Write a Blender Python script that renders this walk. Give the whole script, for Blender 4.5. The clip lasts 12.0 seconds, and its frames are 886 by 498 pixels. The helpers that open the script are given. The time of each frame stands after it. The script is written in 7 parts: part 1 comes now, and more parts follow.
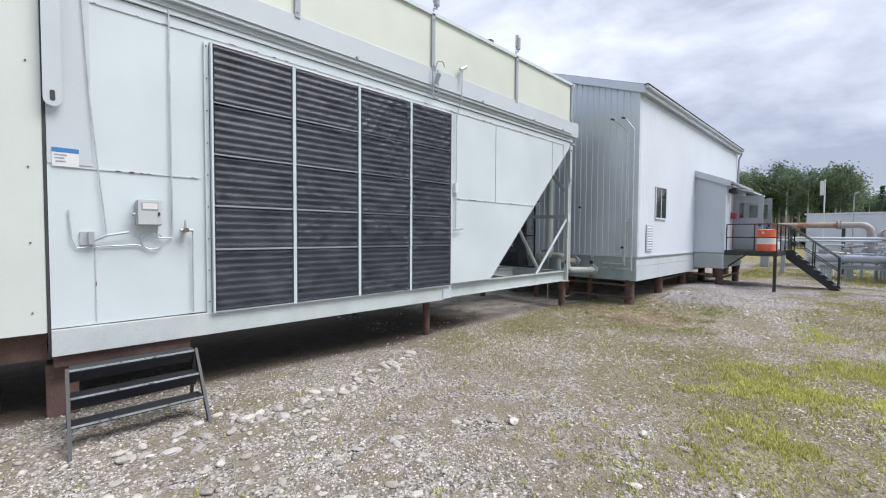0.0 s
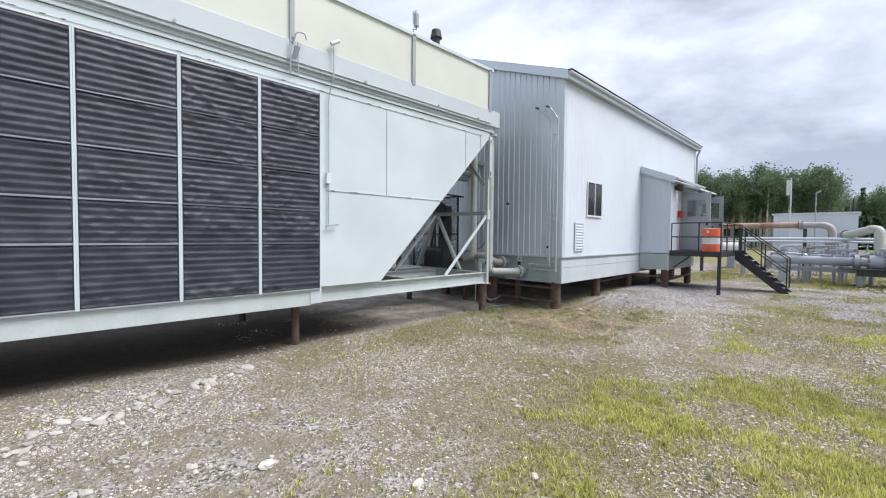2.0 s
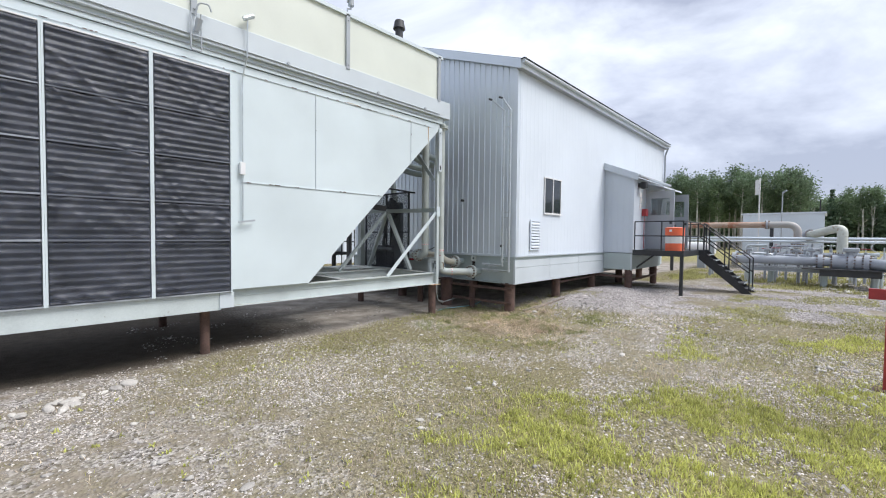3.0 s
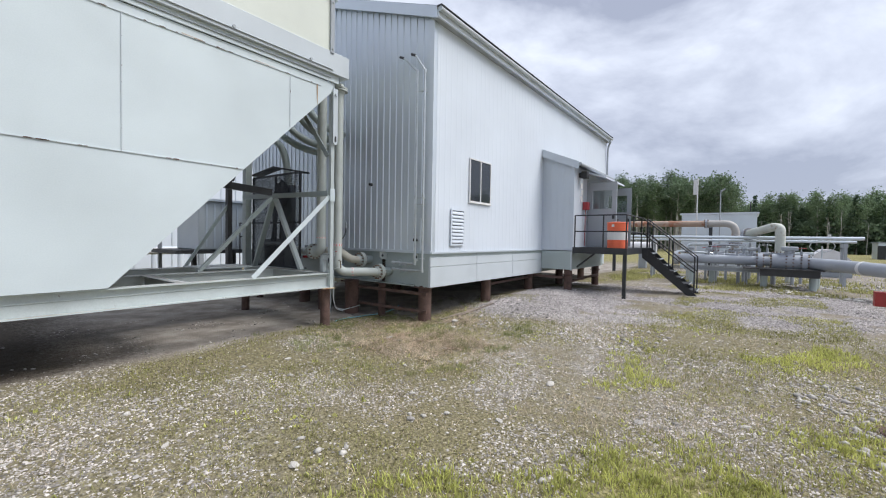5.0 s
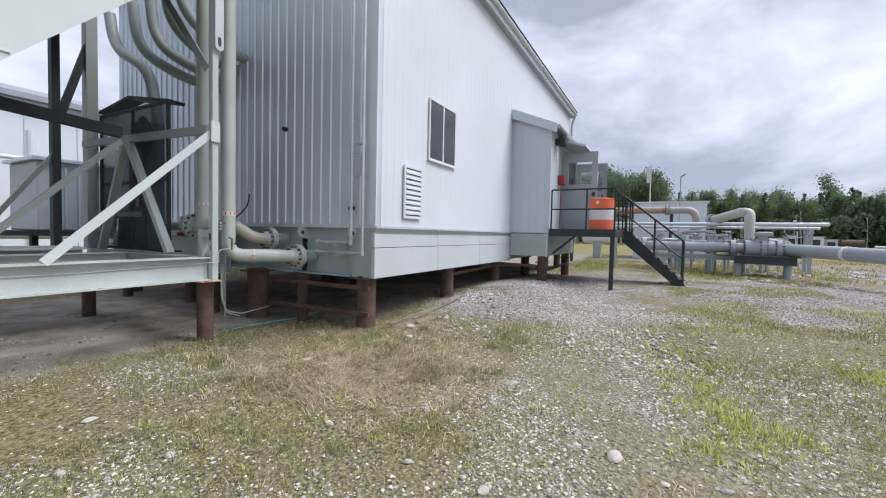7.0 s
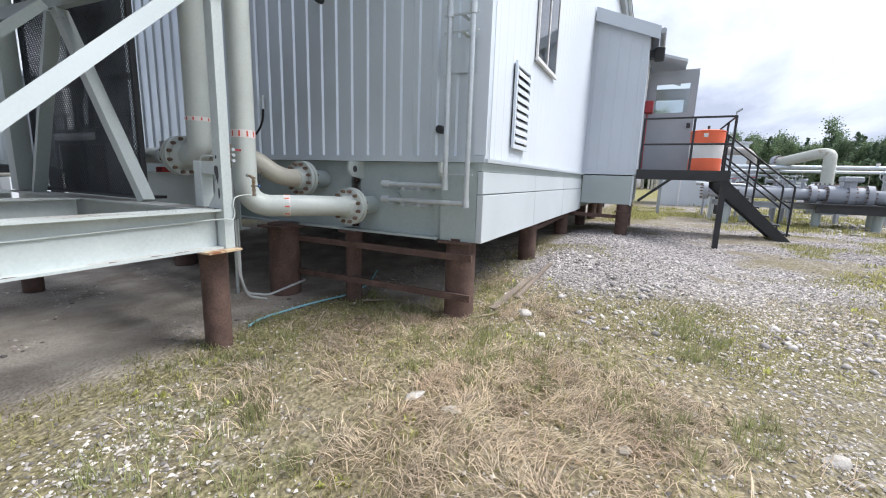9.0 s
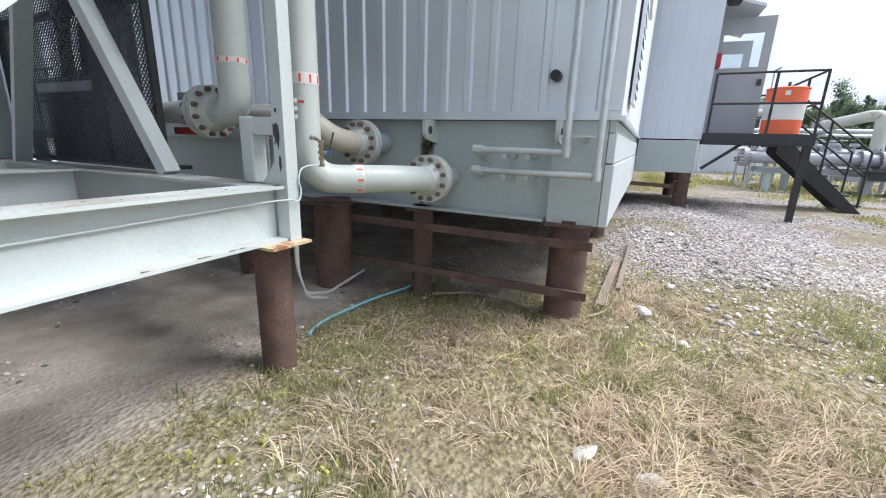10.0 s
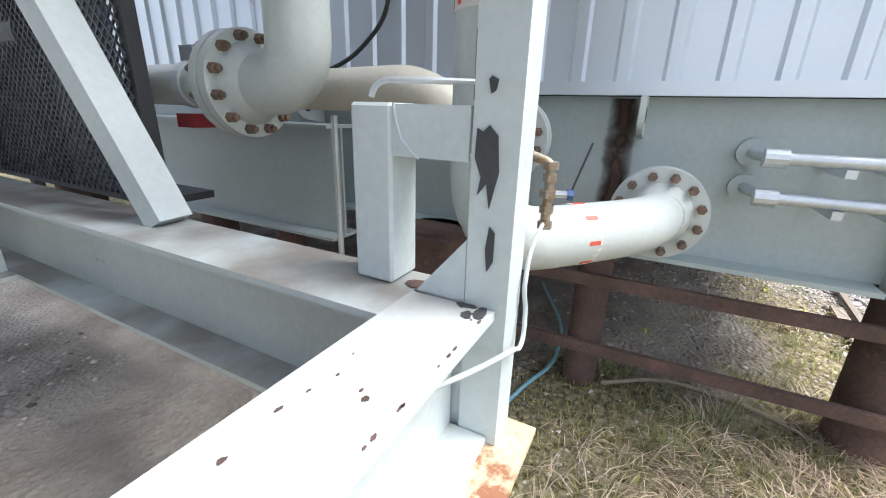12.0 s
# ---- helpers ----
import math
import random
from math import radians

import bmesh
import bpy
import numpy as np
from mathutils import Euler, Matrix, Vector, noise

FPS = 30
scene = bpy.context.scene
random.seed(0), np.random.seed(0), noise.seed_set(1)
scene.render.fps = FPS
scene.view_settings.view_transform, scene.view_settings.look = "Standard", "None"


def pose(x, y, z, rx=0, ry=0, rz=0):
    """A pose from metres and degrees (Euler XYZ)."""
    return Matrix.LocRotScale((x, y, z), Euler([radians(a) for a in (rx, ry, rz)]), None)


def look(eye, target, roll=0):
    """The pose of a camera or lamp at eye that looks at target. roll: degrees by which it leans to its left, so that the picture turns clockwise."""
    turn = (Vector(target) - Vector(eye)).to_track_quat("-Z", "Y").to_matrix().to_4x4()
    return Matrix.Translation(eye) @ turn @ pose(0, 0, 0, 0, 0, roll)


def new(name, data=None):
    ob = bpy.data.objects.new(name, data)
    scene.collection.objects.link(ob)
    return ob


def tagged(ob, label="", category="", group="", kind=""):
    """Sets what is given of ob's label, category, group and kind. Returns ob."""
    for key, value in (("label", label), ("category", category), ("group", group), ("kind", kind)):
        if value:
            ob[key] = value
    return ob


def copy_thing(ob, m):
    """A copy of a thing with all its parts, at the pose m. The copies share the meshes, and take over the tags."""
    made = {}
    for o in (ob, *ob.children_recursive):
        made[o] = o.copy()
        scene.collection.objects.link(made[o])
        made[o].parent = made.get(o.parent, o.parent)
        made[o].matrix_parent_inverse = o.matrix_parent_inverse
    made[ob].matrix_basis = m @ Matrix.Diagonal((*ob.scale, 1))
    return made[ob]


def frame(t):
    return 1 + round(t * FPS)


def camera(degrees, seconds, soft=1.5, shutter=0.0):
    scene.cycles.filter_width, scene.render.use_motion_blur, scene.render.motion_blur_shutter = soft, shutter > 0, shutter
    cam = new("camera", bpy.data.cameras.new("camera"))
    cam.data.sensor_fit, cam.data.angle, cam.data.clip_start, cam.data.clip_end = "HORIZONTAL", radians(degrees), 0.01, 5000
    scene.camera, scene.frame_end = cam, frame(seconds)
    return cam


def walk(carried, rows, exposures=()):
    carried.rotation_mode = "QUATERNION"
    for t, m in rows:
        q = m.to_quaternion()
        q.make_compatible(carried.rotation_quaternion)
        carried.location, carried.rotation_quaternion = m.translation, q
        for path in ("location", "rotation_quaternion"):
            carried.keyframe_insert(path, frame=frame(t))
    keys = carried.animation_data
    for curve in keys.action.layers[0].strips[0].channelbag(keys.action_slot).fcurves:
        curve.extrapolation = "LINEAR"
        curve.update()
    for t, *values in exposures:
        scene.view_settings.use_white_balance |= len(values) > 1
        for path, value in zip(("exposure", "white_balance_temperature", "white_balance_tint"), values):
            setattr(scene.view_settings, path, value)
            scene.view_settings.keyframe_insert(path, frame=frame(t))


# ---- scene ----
cam = camera(95.0, 12.0, soft=1.1)
METRES, EYE, TILT, LEAN, TURN = 14.2, 2.11, 0.0, 0.0, -43.6
ROWS = [
    (0.0, 0.0, 0.0, 0.0, 0.01, -2.01, -0.34),
    (0.5, 0.0383, 0.0161, -0.0016, 0.06, -1.86, -0.38),
    (1.0, 0.0809, 0.0297, -0.0003, -0.01, -1.83, -0.4),
    (1.5, 0.1217, 0.0502, -0.0043, -0.28, -1.84, -0.44),
    (2.0, 0.1619, 0.0687, -0.0049, -0.83, -1.83, -0.48),
    (2.5, 0.1991, 0.0896, -0.005, -1.73, -1.82, -0.51),
    (3.0, 0.2317, 0.1132, -0.0074, -2.89, -1.83, -0.59),
    (5.0, 0.3193, 0.2525, -0.0216, -9.46, -1.5, -0.97),
    (5.5, 0.3319, 0.3002, -0.0251, -12.26, -1.18, -1.12),
    (6.0, 0.3436, 0.3433, -0.0312, -14.93, -0.9, -1.24),
    (6.5, 0.3434, 0.3891, -0.0417, -16.96, -0.99, -1.37),
    (8.5, 0.3145, 0.5738, -0.0534, -19.17, -7.69, -1.8),
    (9.0, 0.2925, 0.6086, -0.0535, -19.55, -10.09, -1.8),
    (9.5, 0.2746, 0.6467, -0.0551, -19.95, -12.46, -1.79),
    (10.0, 0.2583, 0.6825, -0.0565, -20.28, -14.66, -1.73),
    (10.5, 0.2459, 0.7155, -0.0555, -20.56, -16.52, -1.64),
    (11.0, 0.2429, 0.7499, -0.0529, -20.77, -17.9, -1.59),
    (11.5, 0.2382, 0.7782, -0.053, -20.3, -18.73, -1.52),
    (12.0, 0.2352, 0.8008, -0.05, -18.76, -18.91, -1.56),
]
walk(cam, [(t, pose(0, 0, EYE, TILT, LEAN, TURN) @ pose(METRES * x, METRES * y, METRES * z, 90 + pitch, roll, yaw)) for t, x, y, z, yaw, pitch, roll in ROWS],
     [(0.0, 0.68), (3.0, 0.82), (5.5, 0.6), (6.5, 0.6), (8.5, 0.92), (10.0, 1.27), (11.0, 1.55), (12.0, 1.86)])


# ---- world and sun ----
world = bpy.data.worlds.new("overcast_sky")
scene.world = world
world.use_nodes = True
wn, wl = world.node_tree.nodes, world.node_tree.links
wn.clear()
w_out = wn.new("ShaderNodeOutputWorld")
w_bg = wn.new("ShaderNodeBackground")
w_sky = wn.new("ShaderNodeTexSky")
w_sky.sky_type, w_sky.sun_disc = "NISHITA", False
w_sky.sun_elevation, w_sky.sun_rotation = radians(55), radians(160)
w_co = wn.new("ShaderNodeTexCoord")
w_map = wn.new("ShaderNodeMapping")
w_map.inputs["Scale"].default_value = (1.0, 1.0, 2.3)
w_map.inputs["Location"].default_value = (0.35, 0.2, 0.0)
w_no = wn.new("ShaderNodeTexNoise")
w_no.inputs["Scale"].default_value, w_no.inputs["Detail"].default_value = 2.0, 7
w_no.inputs["Roughness"].default_value, w_no.inputs["Distortion"].default_value = 0.55, 0.35
w_ramp = wn.new("ShaderNodeValToRGB")
w_ramp.color_ramp.elements[0].position, w_ramp.color_ramp.elements[0].color = 0.3, (0.67, 0.715, 0.82, 1)
w_ramp.color_ramp.elements[1].position, w_ramp.color_ramp.elements[1].color = 0.55, (0.29, 0.32, 0.41, 1)
w_mix = wn.new("ShaderNodeMix")
w_mix.data_type = "RGBA"
w_mix.inputs["Factor"].default_value = 0.93
w_sc = wn.new("ShaderNodeMix")
w_sc.data_type, w_sc.blend_type = "RGBA", "MULTIPLY"
w_sc.inputs["Factor"].default_value = 1.0
w_sc.inputs["B"].default_value = (0.1, 0.1, 0.1, 1)
wl.new(w_co.outputs["Generated"], w_map.inputs["Vector"])
wl.new(w_map.outputs["Vector"], w_no.inputs["Vector"])
wl.new(w_no.outputs["Fac"], w_ramp.inputs["Fac"])
wl.new(w_sky.outputs["Color"], w_sc.inputs["A"])
wl.new(w_sc.outputs["Result"], w_mix.inputs["A"])
wl.new(w_ramp.outputs["Color"], w_mix.inputs["B"])
wl.new(w_mix.outputs["Result"], w_bg.inputs["Color"])
w_bg.inputs["Strength"].default_value = 1.0
wl.new(w_bg.outputs["Background"], w_out.inputs["Surface"])
sun = new("sun", bpy.data.lights.new("sun", "SUN"))
sun.data.energy, sun.data.angle, sun.data.color = 2.3, radians(35), (1.0, 0.98, 0.97)
sun.matrix_world = look((6, -12, 20), (0, 0, 0))


# ---- materials ----
def mat(name, color, rough=0.6, metal=0.0, vary=0.12, scale=3.0, fine=40.0, bump=0.1, dirt=None, dirt_at=0.62, vscale=(1, 1, 1), spec=0.5, random=0.0, dscale=0):
    """A procedural surface: base colour, broad stains, fine grain, relief."""
    m = bpy.data.materials.new(name)
    m.use_nodes = True
    n, l = m.node_tree.nodes, m.node_tree.links
    b = n["Principled BSDF"]
    b.inputs["Roughness"].default_value, b.inputs["Metallic"].default_value = rough, metal
    b.inputs["Specular IOR Level"].default_value = spec
    geo = n.new("ShaderNodeNewGeometry")
    mp = n.new("ShaderNodeMapping")
    mp.inputs["Scale"].default_value = vscale
    l.new(geo.outputs["Position"], mp.inputs["Vector"])
    big = n.new("ShaderNodeTexNoise")
    big.inputs["Scale"].default_value, big.inputs["Detail"].default_value = scale, 4
    small = n.new("ShaderNodeTexNoise")
    small.inputs["Scale"].default_value, small.inputs["Detail"].default_value = fine, 3
    for node in (big, small):
        l.new(mp.outputs["Vector"], node.inputs["Vector"])
    ramp = n.new("ShaderNodeValToRGB")
    e = ramp.color_ramp.elements
    c = Vector(color)
    e[0].position, e[0].color = 0.3, (*(c * (1 - vary)), 1)
    e[1].position, e[1].color = 0.7, (*[min(1, v) for v in c * (1 + vary)], 1)
    l.new(big.outputs["Fac"], ramp.inputs["Fac"])
    mul = n.new("ShaderNodeMix")
    mul.data_type, mul.blend_type = "RGBA", "OVERLAY"
    mul.inputs["Factor"].default_value = min(1.0, vary * 1.5)
    l.new(ramp.outputs["Color"], mul.inputs["A"])
    l.new(small.outputs["Fac"], mul.inputs["B"])
    last = mul.outputs["Result"]
    if dirt:
        d = n.new("ShaderNodeTexNoise")
        d.inputs["Scale"].default_value, d.inputs["Detail"].default_value = dscale or scale * 1.7, 8
        d.inputs["Roughness"].default_value = 0.7
        l.new(mp.outputs["Vector"], d.inputs["Vector"])
        r = n.new("ShaderNodeValToRGB")
        r.color_ramp.elements[0].position, r.color_ramp.elements[1].position = dirt_at, dirt_at + 0.07
        l.new(d.outputs["Fac"], r.inputs["Fac"])
        dm = n.new("ShaderNodeMix")
        dm.data_type = "RGBA"
        dm.inputs["B"].default_value = (*dirt, 1)
        l.new(r.outputs["Color"], dm.inputs["Factor"])
        l.new(last, dm.inputs["A"])
        last = dm.outputs["Result"]
    if random:
        oi = n.new("ShaderNodeObjectInfo")
        gi = n.new("ShaderNodeMath")
        gi.operation = "ADD"
        l.new(oi.outputs["Random"], gi.inputs[0])
        l.new(geo.outputs["Random Per Island"], gi.inputs[1])
        fr = n.new("ShaderNodeMath")
        fr.operation = "FRACT"
        l.new(gi.outputs[0], fr.inputs[0])
        mr = n.new("ShaderNodeMapRange")
        mr.inputs["To Min"].default_value, mr.inputs["To Max"].default_value = 1 - random, 1 + random
        l.new(fr.outputs[0], mr.inputs["Value"])
        rm = n.new("ShaderNodeVectorMath")
        rm.operation = "SCALE"
        l.new(last, rm.inputs[0])
        l.new(mr.outputs["Result"], rm.inputs["Scale"])
        last = rm.outputs[0]
    l.new(last, b.inputs["Base Color"])
    if bump:
        bu = n.new("ShaderNodeBump")
        bu.inputs["Strength"].default_value, bu.inputs["Distance"].default_value = bump, 0.01
        l.new(small.outputs["Fac"], bu.inputs["Height"])
        l.new(bu.outputs["Normal"], b.inputs["Normal"])
    return m


def leaf_mat(name, color, random=0.3):
    """Leaves that let part of the light through."""
    m = mat(name, color, 0.7, vary=0.25, scale=0.5, fine=3, bump=0, random=random, spec=0.2)
    n, l = m.node_tree.nodes, m.node_tree.links
    b, o = n["Principled BSDF"], n["Material Output"]
    t, x = n.new("ShaderNodeBsdfTranslucent"), n.new("ShaderNodeMixShader")
    l.new(b.inputs["Base Color"].links[0].from_socket, t.inputs["Color"])
    x.inputs[0].default_value = 0.45
    l.new(b.outputs[0], x.inputs[1])
    l.new(t.outputs[0], x.inputs[2])
    l.new(x.outputs[0], o.inputs["Surface"])
    return m


RUST = (0.16, 0.07, 0.035)
M_PANEL = mat("pale_painted_steel", (0.60, 0.67, 0.69), 0.42, vary=0.07, scale=0.8, fine=60, bump=0.03)
M_BAND = mat("grey_painted_steel", (0.54, 0.59, 0.62), 0.45, vary=0.05, scale=1.0, fine=60, bump=0.03)
M_CREAM = mat("cream_painted_steel", (0.65, 0.68, 0.61), 0.5, vary=0.06, scale=0.9, fine=60, bump=0.03)
M_SKID = mat("worn_pale_steel", (0.52, 0.575, 0.57), 0.45, vary=0.09, scale=2.4, fine=50, bump=0.06, dirt=(0.2, 0.17, 0.14), dirt_at=0.665, dscale=7)
sn, sl = M_SKID.node_tree.nodes, M_SKID.node_tree.links
sgeo, ssep, slift, snz, smul, smix = sn.new("ShaderNodeNewGeometry"), sn.new("ShaderNodeSeparateXYZ"), sn.new("ShaderNodeMapRange"), sn.new("ShaderNodeTexNoise"), sn.new("ShaderNodeMath"), sn.new("ShaderNodeMix")
sl.new(sgeo.outputs["Normal"], ssep.inputs[0])
sl.new(ssep.outputs["Z"], slift.inputs["Value"])
slift.inputs["From Min"].default_value, slift.inputs["From Max"].default_value = 0.8, 0.95
sl.new(sgeo.outputs["Position"], snz.inputs["Vector"])
snz.inputs["Scale"].default_value, snz.inputs["Detail"].default_value = 3.2, 9.0
sgrad = sn.new("ShaderNodeMapRange")
sgrad.inputs["From Min"].default_value, sgrad.inputs["From Max"].default_value, sgrad.inputs["To Max"].default_value = 0.36, 0.66, 0.8
sl.new(snz.outputs["Fac"], sgrad.inputs["Value"])
smul.operation = "MULTIPLY"
sl.new(slift.outputs["Result"], smul.inputs[0])
sl.new(sgrad.outputs["Result"], smul.inputs[1])
smix.data_type = "RGBA"
smix.inputs["B"].default_value = (0.33, 0.29, 0.25, 1)
sl.new(smul.outputs[0], smix.inputs["Factor"])
sl.new(sn["Principled BSDF"].inputs["Base Color"].links[0].from_socket, smix.inputs["A"])
sl.new(smix.outputs["Result"], sn["Principled BSDF"].inputs["Base Color"])
M_SKID_DIRTY = M_SKID.copy()
M_SKID_DIRTY.name = "dirty_worn_steel"
M_SKID_DIRTY.node_tree.nodes[smix.name].inputs["B"].default_value = (0.22, 0.185, 0.15, 1)
M_SKID_DIRTY.node_tree.nodes[sgrad.name].inputs["From Max"].default_value = 0.58
M_BASE = mat("grey_green_steel", (0.39, 0.45, 0.445), 0.45, vary=0.08, scale=1.2, fine=50, bump=0.05)
M_PIPE = mat("pipe_paint", (0.52, 0.56, 0.53), 0.4, vary=0.07, scale=3, fine=60, bump=0.05, dirt=(0.30, 0.24, 0.17), dirt_at=0.74)
M_RUST = mat("rusted_steel", (0.11, 0.068, 0.055), 0.85, vary=0.3, scale=5, fine=60, bump=0.4, dirt=(0.17, 0.095, 0.07), dirt_at=0.58)
M_BOLT = mat("rusty_bolt", (0.21, 0.145, 0.11), 0.6, 0.4, vary=0.3, scale=20, fine=120, bump=0.2)
M_SIDING = mat("ribbed_siding", (0.66, 0.72, 0.77), 0.33, 0.4, vary=0.05, scale=0.7, fine=50, bump=0.03)
M_WHITE = mat("white_siding", (0.67, 0.725, 0.79), 0.45, vary=0.04, scale=0.7, fine=50, bump=0.03)
M_TRIM = mat("grey_trim", (0.36, 0.39, 0.42), 0.45, vary=0.06, scale=2, fine=50, bump=0.03)
M_LOUVER = mat("dark_louvre", (0.105, 0.12, 0.142), 0.35, vary=0.3, scale=2.5, fine=30, bump=0.15, dirt=(0.11, 0.12, 0.14), dirt_at=0.6, vscale=(0.5, 1, 2))
# Dark steel; also fills holes and backs openings in place of their shade.
M_DARK = mat("dark_steel_and_voids", (0.045, 0.047, 0.05), 0.6, vary=0.2, scale=4, fine=60, bump=0.15)
M_BLACK = mat("black_paint", (0.022, 0.024, 0.027), 0.5, vary=0.2, scale=4, fine=60, bump=0.1)
M_ORANGE = mat("orange_plastic", (0.85, 0.16, 0.07), 0.5, vary=0.06, scale=4, fine=60, bump=0.05)
M_WPLAST = mat("white_plastic", (0.72, 0.72, 0.72), 0.5, vary=0.05, scale=4, fine=60, bump=0.05)
M_RED = mat("red_paint", (0.32, 0.03, 0.035), 0.5, vary=0.15, scale=6, fine=60, bump=0.05)
M_ROOF = mat("roof_metal", (0.33, 0.36, 0.40), 0.4, 0.2, vary=0.06, scale=2, fine=40, bump=0.03)
M_GALV = mat("galvanised_pipe", (0.55, 0.59, 0.61), 0.35, 0.5, vary=0.12, scale=6, fine=60, bump=0.05)
M_BLUEPIPE = mat("blue_grey_pipe", (0.35, 0.375, 0.415), 0.5, vary=0.08, scale=1.5, fine=40, bump=0.05)
M_TAN = mat("weathered_tan_pipe", (0.40, 0.33, 0.26), 0.6, vary=0.2, scale=1.5, fine=40, bump=0.1, dirt=(0.42, 0.42, 0.38), dirt_at=0.5)


def glass(name, tint=(0.05, 0.06, 0.07), rough=0.05):
    m = bpy.data.materials.new(name)
    m.use_nodes = True
    b = m.node_tree.nodes["Principled BSDF"]
    b.inputs["Base Color"].default_value = (*tint, 1)
    b.inputs["Roughness"].default_value = rough
    b.inputs["Specular IOR Level"].default_value = 0.8
    b.inputs["Transmission Weight"].default_value = 0.3
    return m


M_GLASS = glass("window_glass")


# ---- shapes ----
def thing(name, at, label, category, group=""):
    ob = new(name)
    ob.location = at
    ob.empty_display_size = 0.1
    return tagged(ob, label, category, group)


def part(name, bm, material, parent=None, label="", kind=""):
    """One mesh object made in world coordinates, hung under its thing or part."""
    me = bpy.data.meshes.new(name)
    bm.to_mesh(me)
    bm.free()
    me.materials.append(material)
    ob = new(name, me)
    if parent:
        ob.parent = parent
        ob.matrix_parent_inverse = Matrix.Translation(-world_at(parent))
    return tagged(ob, label, "", "", kind)


def world_at(ob):
    return Vector(ob.location) if ob.type == "EMPTY" else Vector((0, 0, 0))


def smooth(ob, angle=40):
    for p in ob.data.polygons:
        p.use_smooth = True
    ob.data.set_sharp_from_angle(angle=radians(angle))
    return ob


def mesh():
    return bmesh.new()


def box(bm, x0, x1, y0, y1, z0, z1, m=None, bevel=0.0):
    vs = [Vector((x, y, z)) for x in (x0, x1) for y in (y0, y1) for z in (z0, z1)]
    if m is not None:
        vs = [m @ v for v in vs]
    v = [bm.verts.new(p) for p in vs]
    fs = [bm.faces.new([v[i] for i in f]) for f in ((0, 1, 3, 2), (4, 6, 7, 5), (0, 4, 5, 1), (2, 3, 7, 6), (0, 2, 6, 4), (1, 5, 7, 3))]
    if bevel:
        es = {e for f in fs for e in f.edges}
        bmesh.ops.bevel(bm, geom=list(es), offset=bevel, segments=1, affect="EDGES")
    return bm


def frame_of(a, b, up=(0, 0, 1)):
    """Matrix whose local z runs from a to b, local y near up."""
    a, b = Vector(a), Vector(b)
    z = (b - a).normalized()
    u = Vector(up)
    if abs(z.dot(u)) > 0.98:
        u = Vector((0, 1, 0))
    x = u.cross(z).normalized()
    y = z.cross(x)
    return Matrix((x, y, z)).transposed().to_4x4(), (b - a).length, a


def bar(bm, a, b, w, h, up=(0, 0, 1)):
    """A rectangular bar of width w and height h from a to b."""
    r, n, a = frame_of(a, b, up)
    return box(bm, -w / 2, w / 2, -h / 2, h / 2, 0, n, Matrix.Translation(a) @ r)


def angle_bar(bm, a, b, w, t=0.01, up=(0, 0, 1), flip=1):
    """An L section from a to b."""
    r, n, a = frame_of(a, b, up)
    m = Matrix.Translation(a) @ r
    box(bm, -w / 2, w / 2, -t / 2, t / 2, 0, n, m)
    x0 = flip * (w / 2 - t)
    box(bm, min(x0, x0 + flip * t), max(x0, x0 + flip * t), -w, -t / 2, 0, n, m)
    return bm


def i_beam(bm, a, b, h, w, tf=0.016, tw=0.012, up=(0, 0, 1)):
    """An I section in one piece; a and b run along the middle of its top face."""
    r, n, a = frame_of(a, b, up)
    m = Matrix.Translation(a) @ r
    half = [(w / 2, 0), (w / 2, -tf), (tw / 2, -tf), (tw / 2, -h + tf), (w / 2, -h + tf), (w / 2, -h)]
    line = half + [(-x, y) for x, y in reversed(half)]
    p = [bm.verts.new(m @ Vector((x, y, 0))) for x, y in line]
    q = [bm.verts.new(m @ Vector((x, y, n))) for x, y in line]
    bm.faces.new(p)
    bm.faces.new(q[::-1])
    for k in range(12):
        bm.faces.new((p[k], q[k], q[(k + 1) % 12], p[(k + 1) % 12]))
    bmesh.ops.recalc_face_normals(bm, faces=bm.faces)
    return bm


def cyl(bm, a, b, r, seg=20, r2=None, cap=True):
    f, n, a = frame_of(a, b)
    m = Matrix.Translation(a) @ f
    r2 = r if r2 is None else r2
    ring = [[bm.verts.new(m @ Vector((rr * math.cos(k * math.tau / seg), rr * math.sin(k * math.tau / seg), z))) for k in range(seg)] for rr, z in ((r, 0), (r2, n))]
    for k in range(seg):
        bm.faces.new((ring[0][k], ring[0][(k + 1) % seg], ring[1][(k + 1) % seg], ring[1][k]))
    if cap:
        bm.faces.new(ring[0][::-1])
        bm.faces.new(ring[1])
    return bm


def rounded(points, bend, steps=8):
    """The points of a path whose corners are rounded off."""
    pts = [Vector(p) for p in points]
    out = [pts[0]]
    for p, c, q in zip(pts, pts[1:], pts[2:]):
        d = min(bend, (c - p).length * 0.49 if p is not pts[0] else (c - p).length * 0.98, (q - c).length * 0.49 if q is not pts[-1] else (q - c).length * 0.98)
        a, b = c + (p - c).normalized() * d, c + (q - c).normalized() * d
        for k in range(steps + 1):
            t = k / steps
            out.append(a * (1 - t) ** 2 + c * 2 * t * (1 - t) + b * t ** 2)
    out.append(pts[-1])
    return out


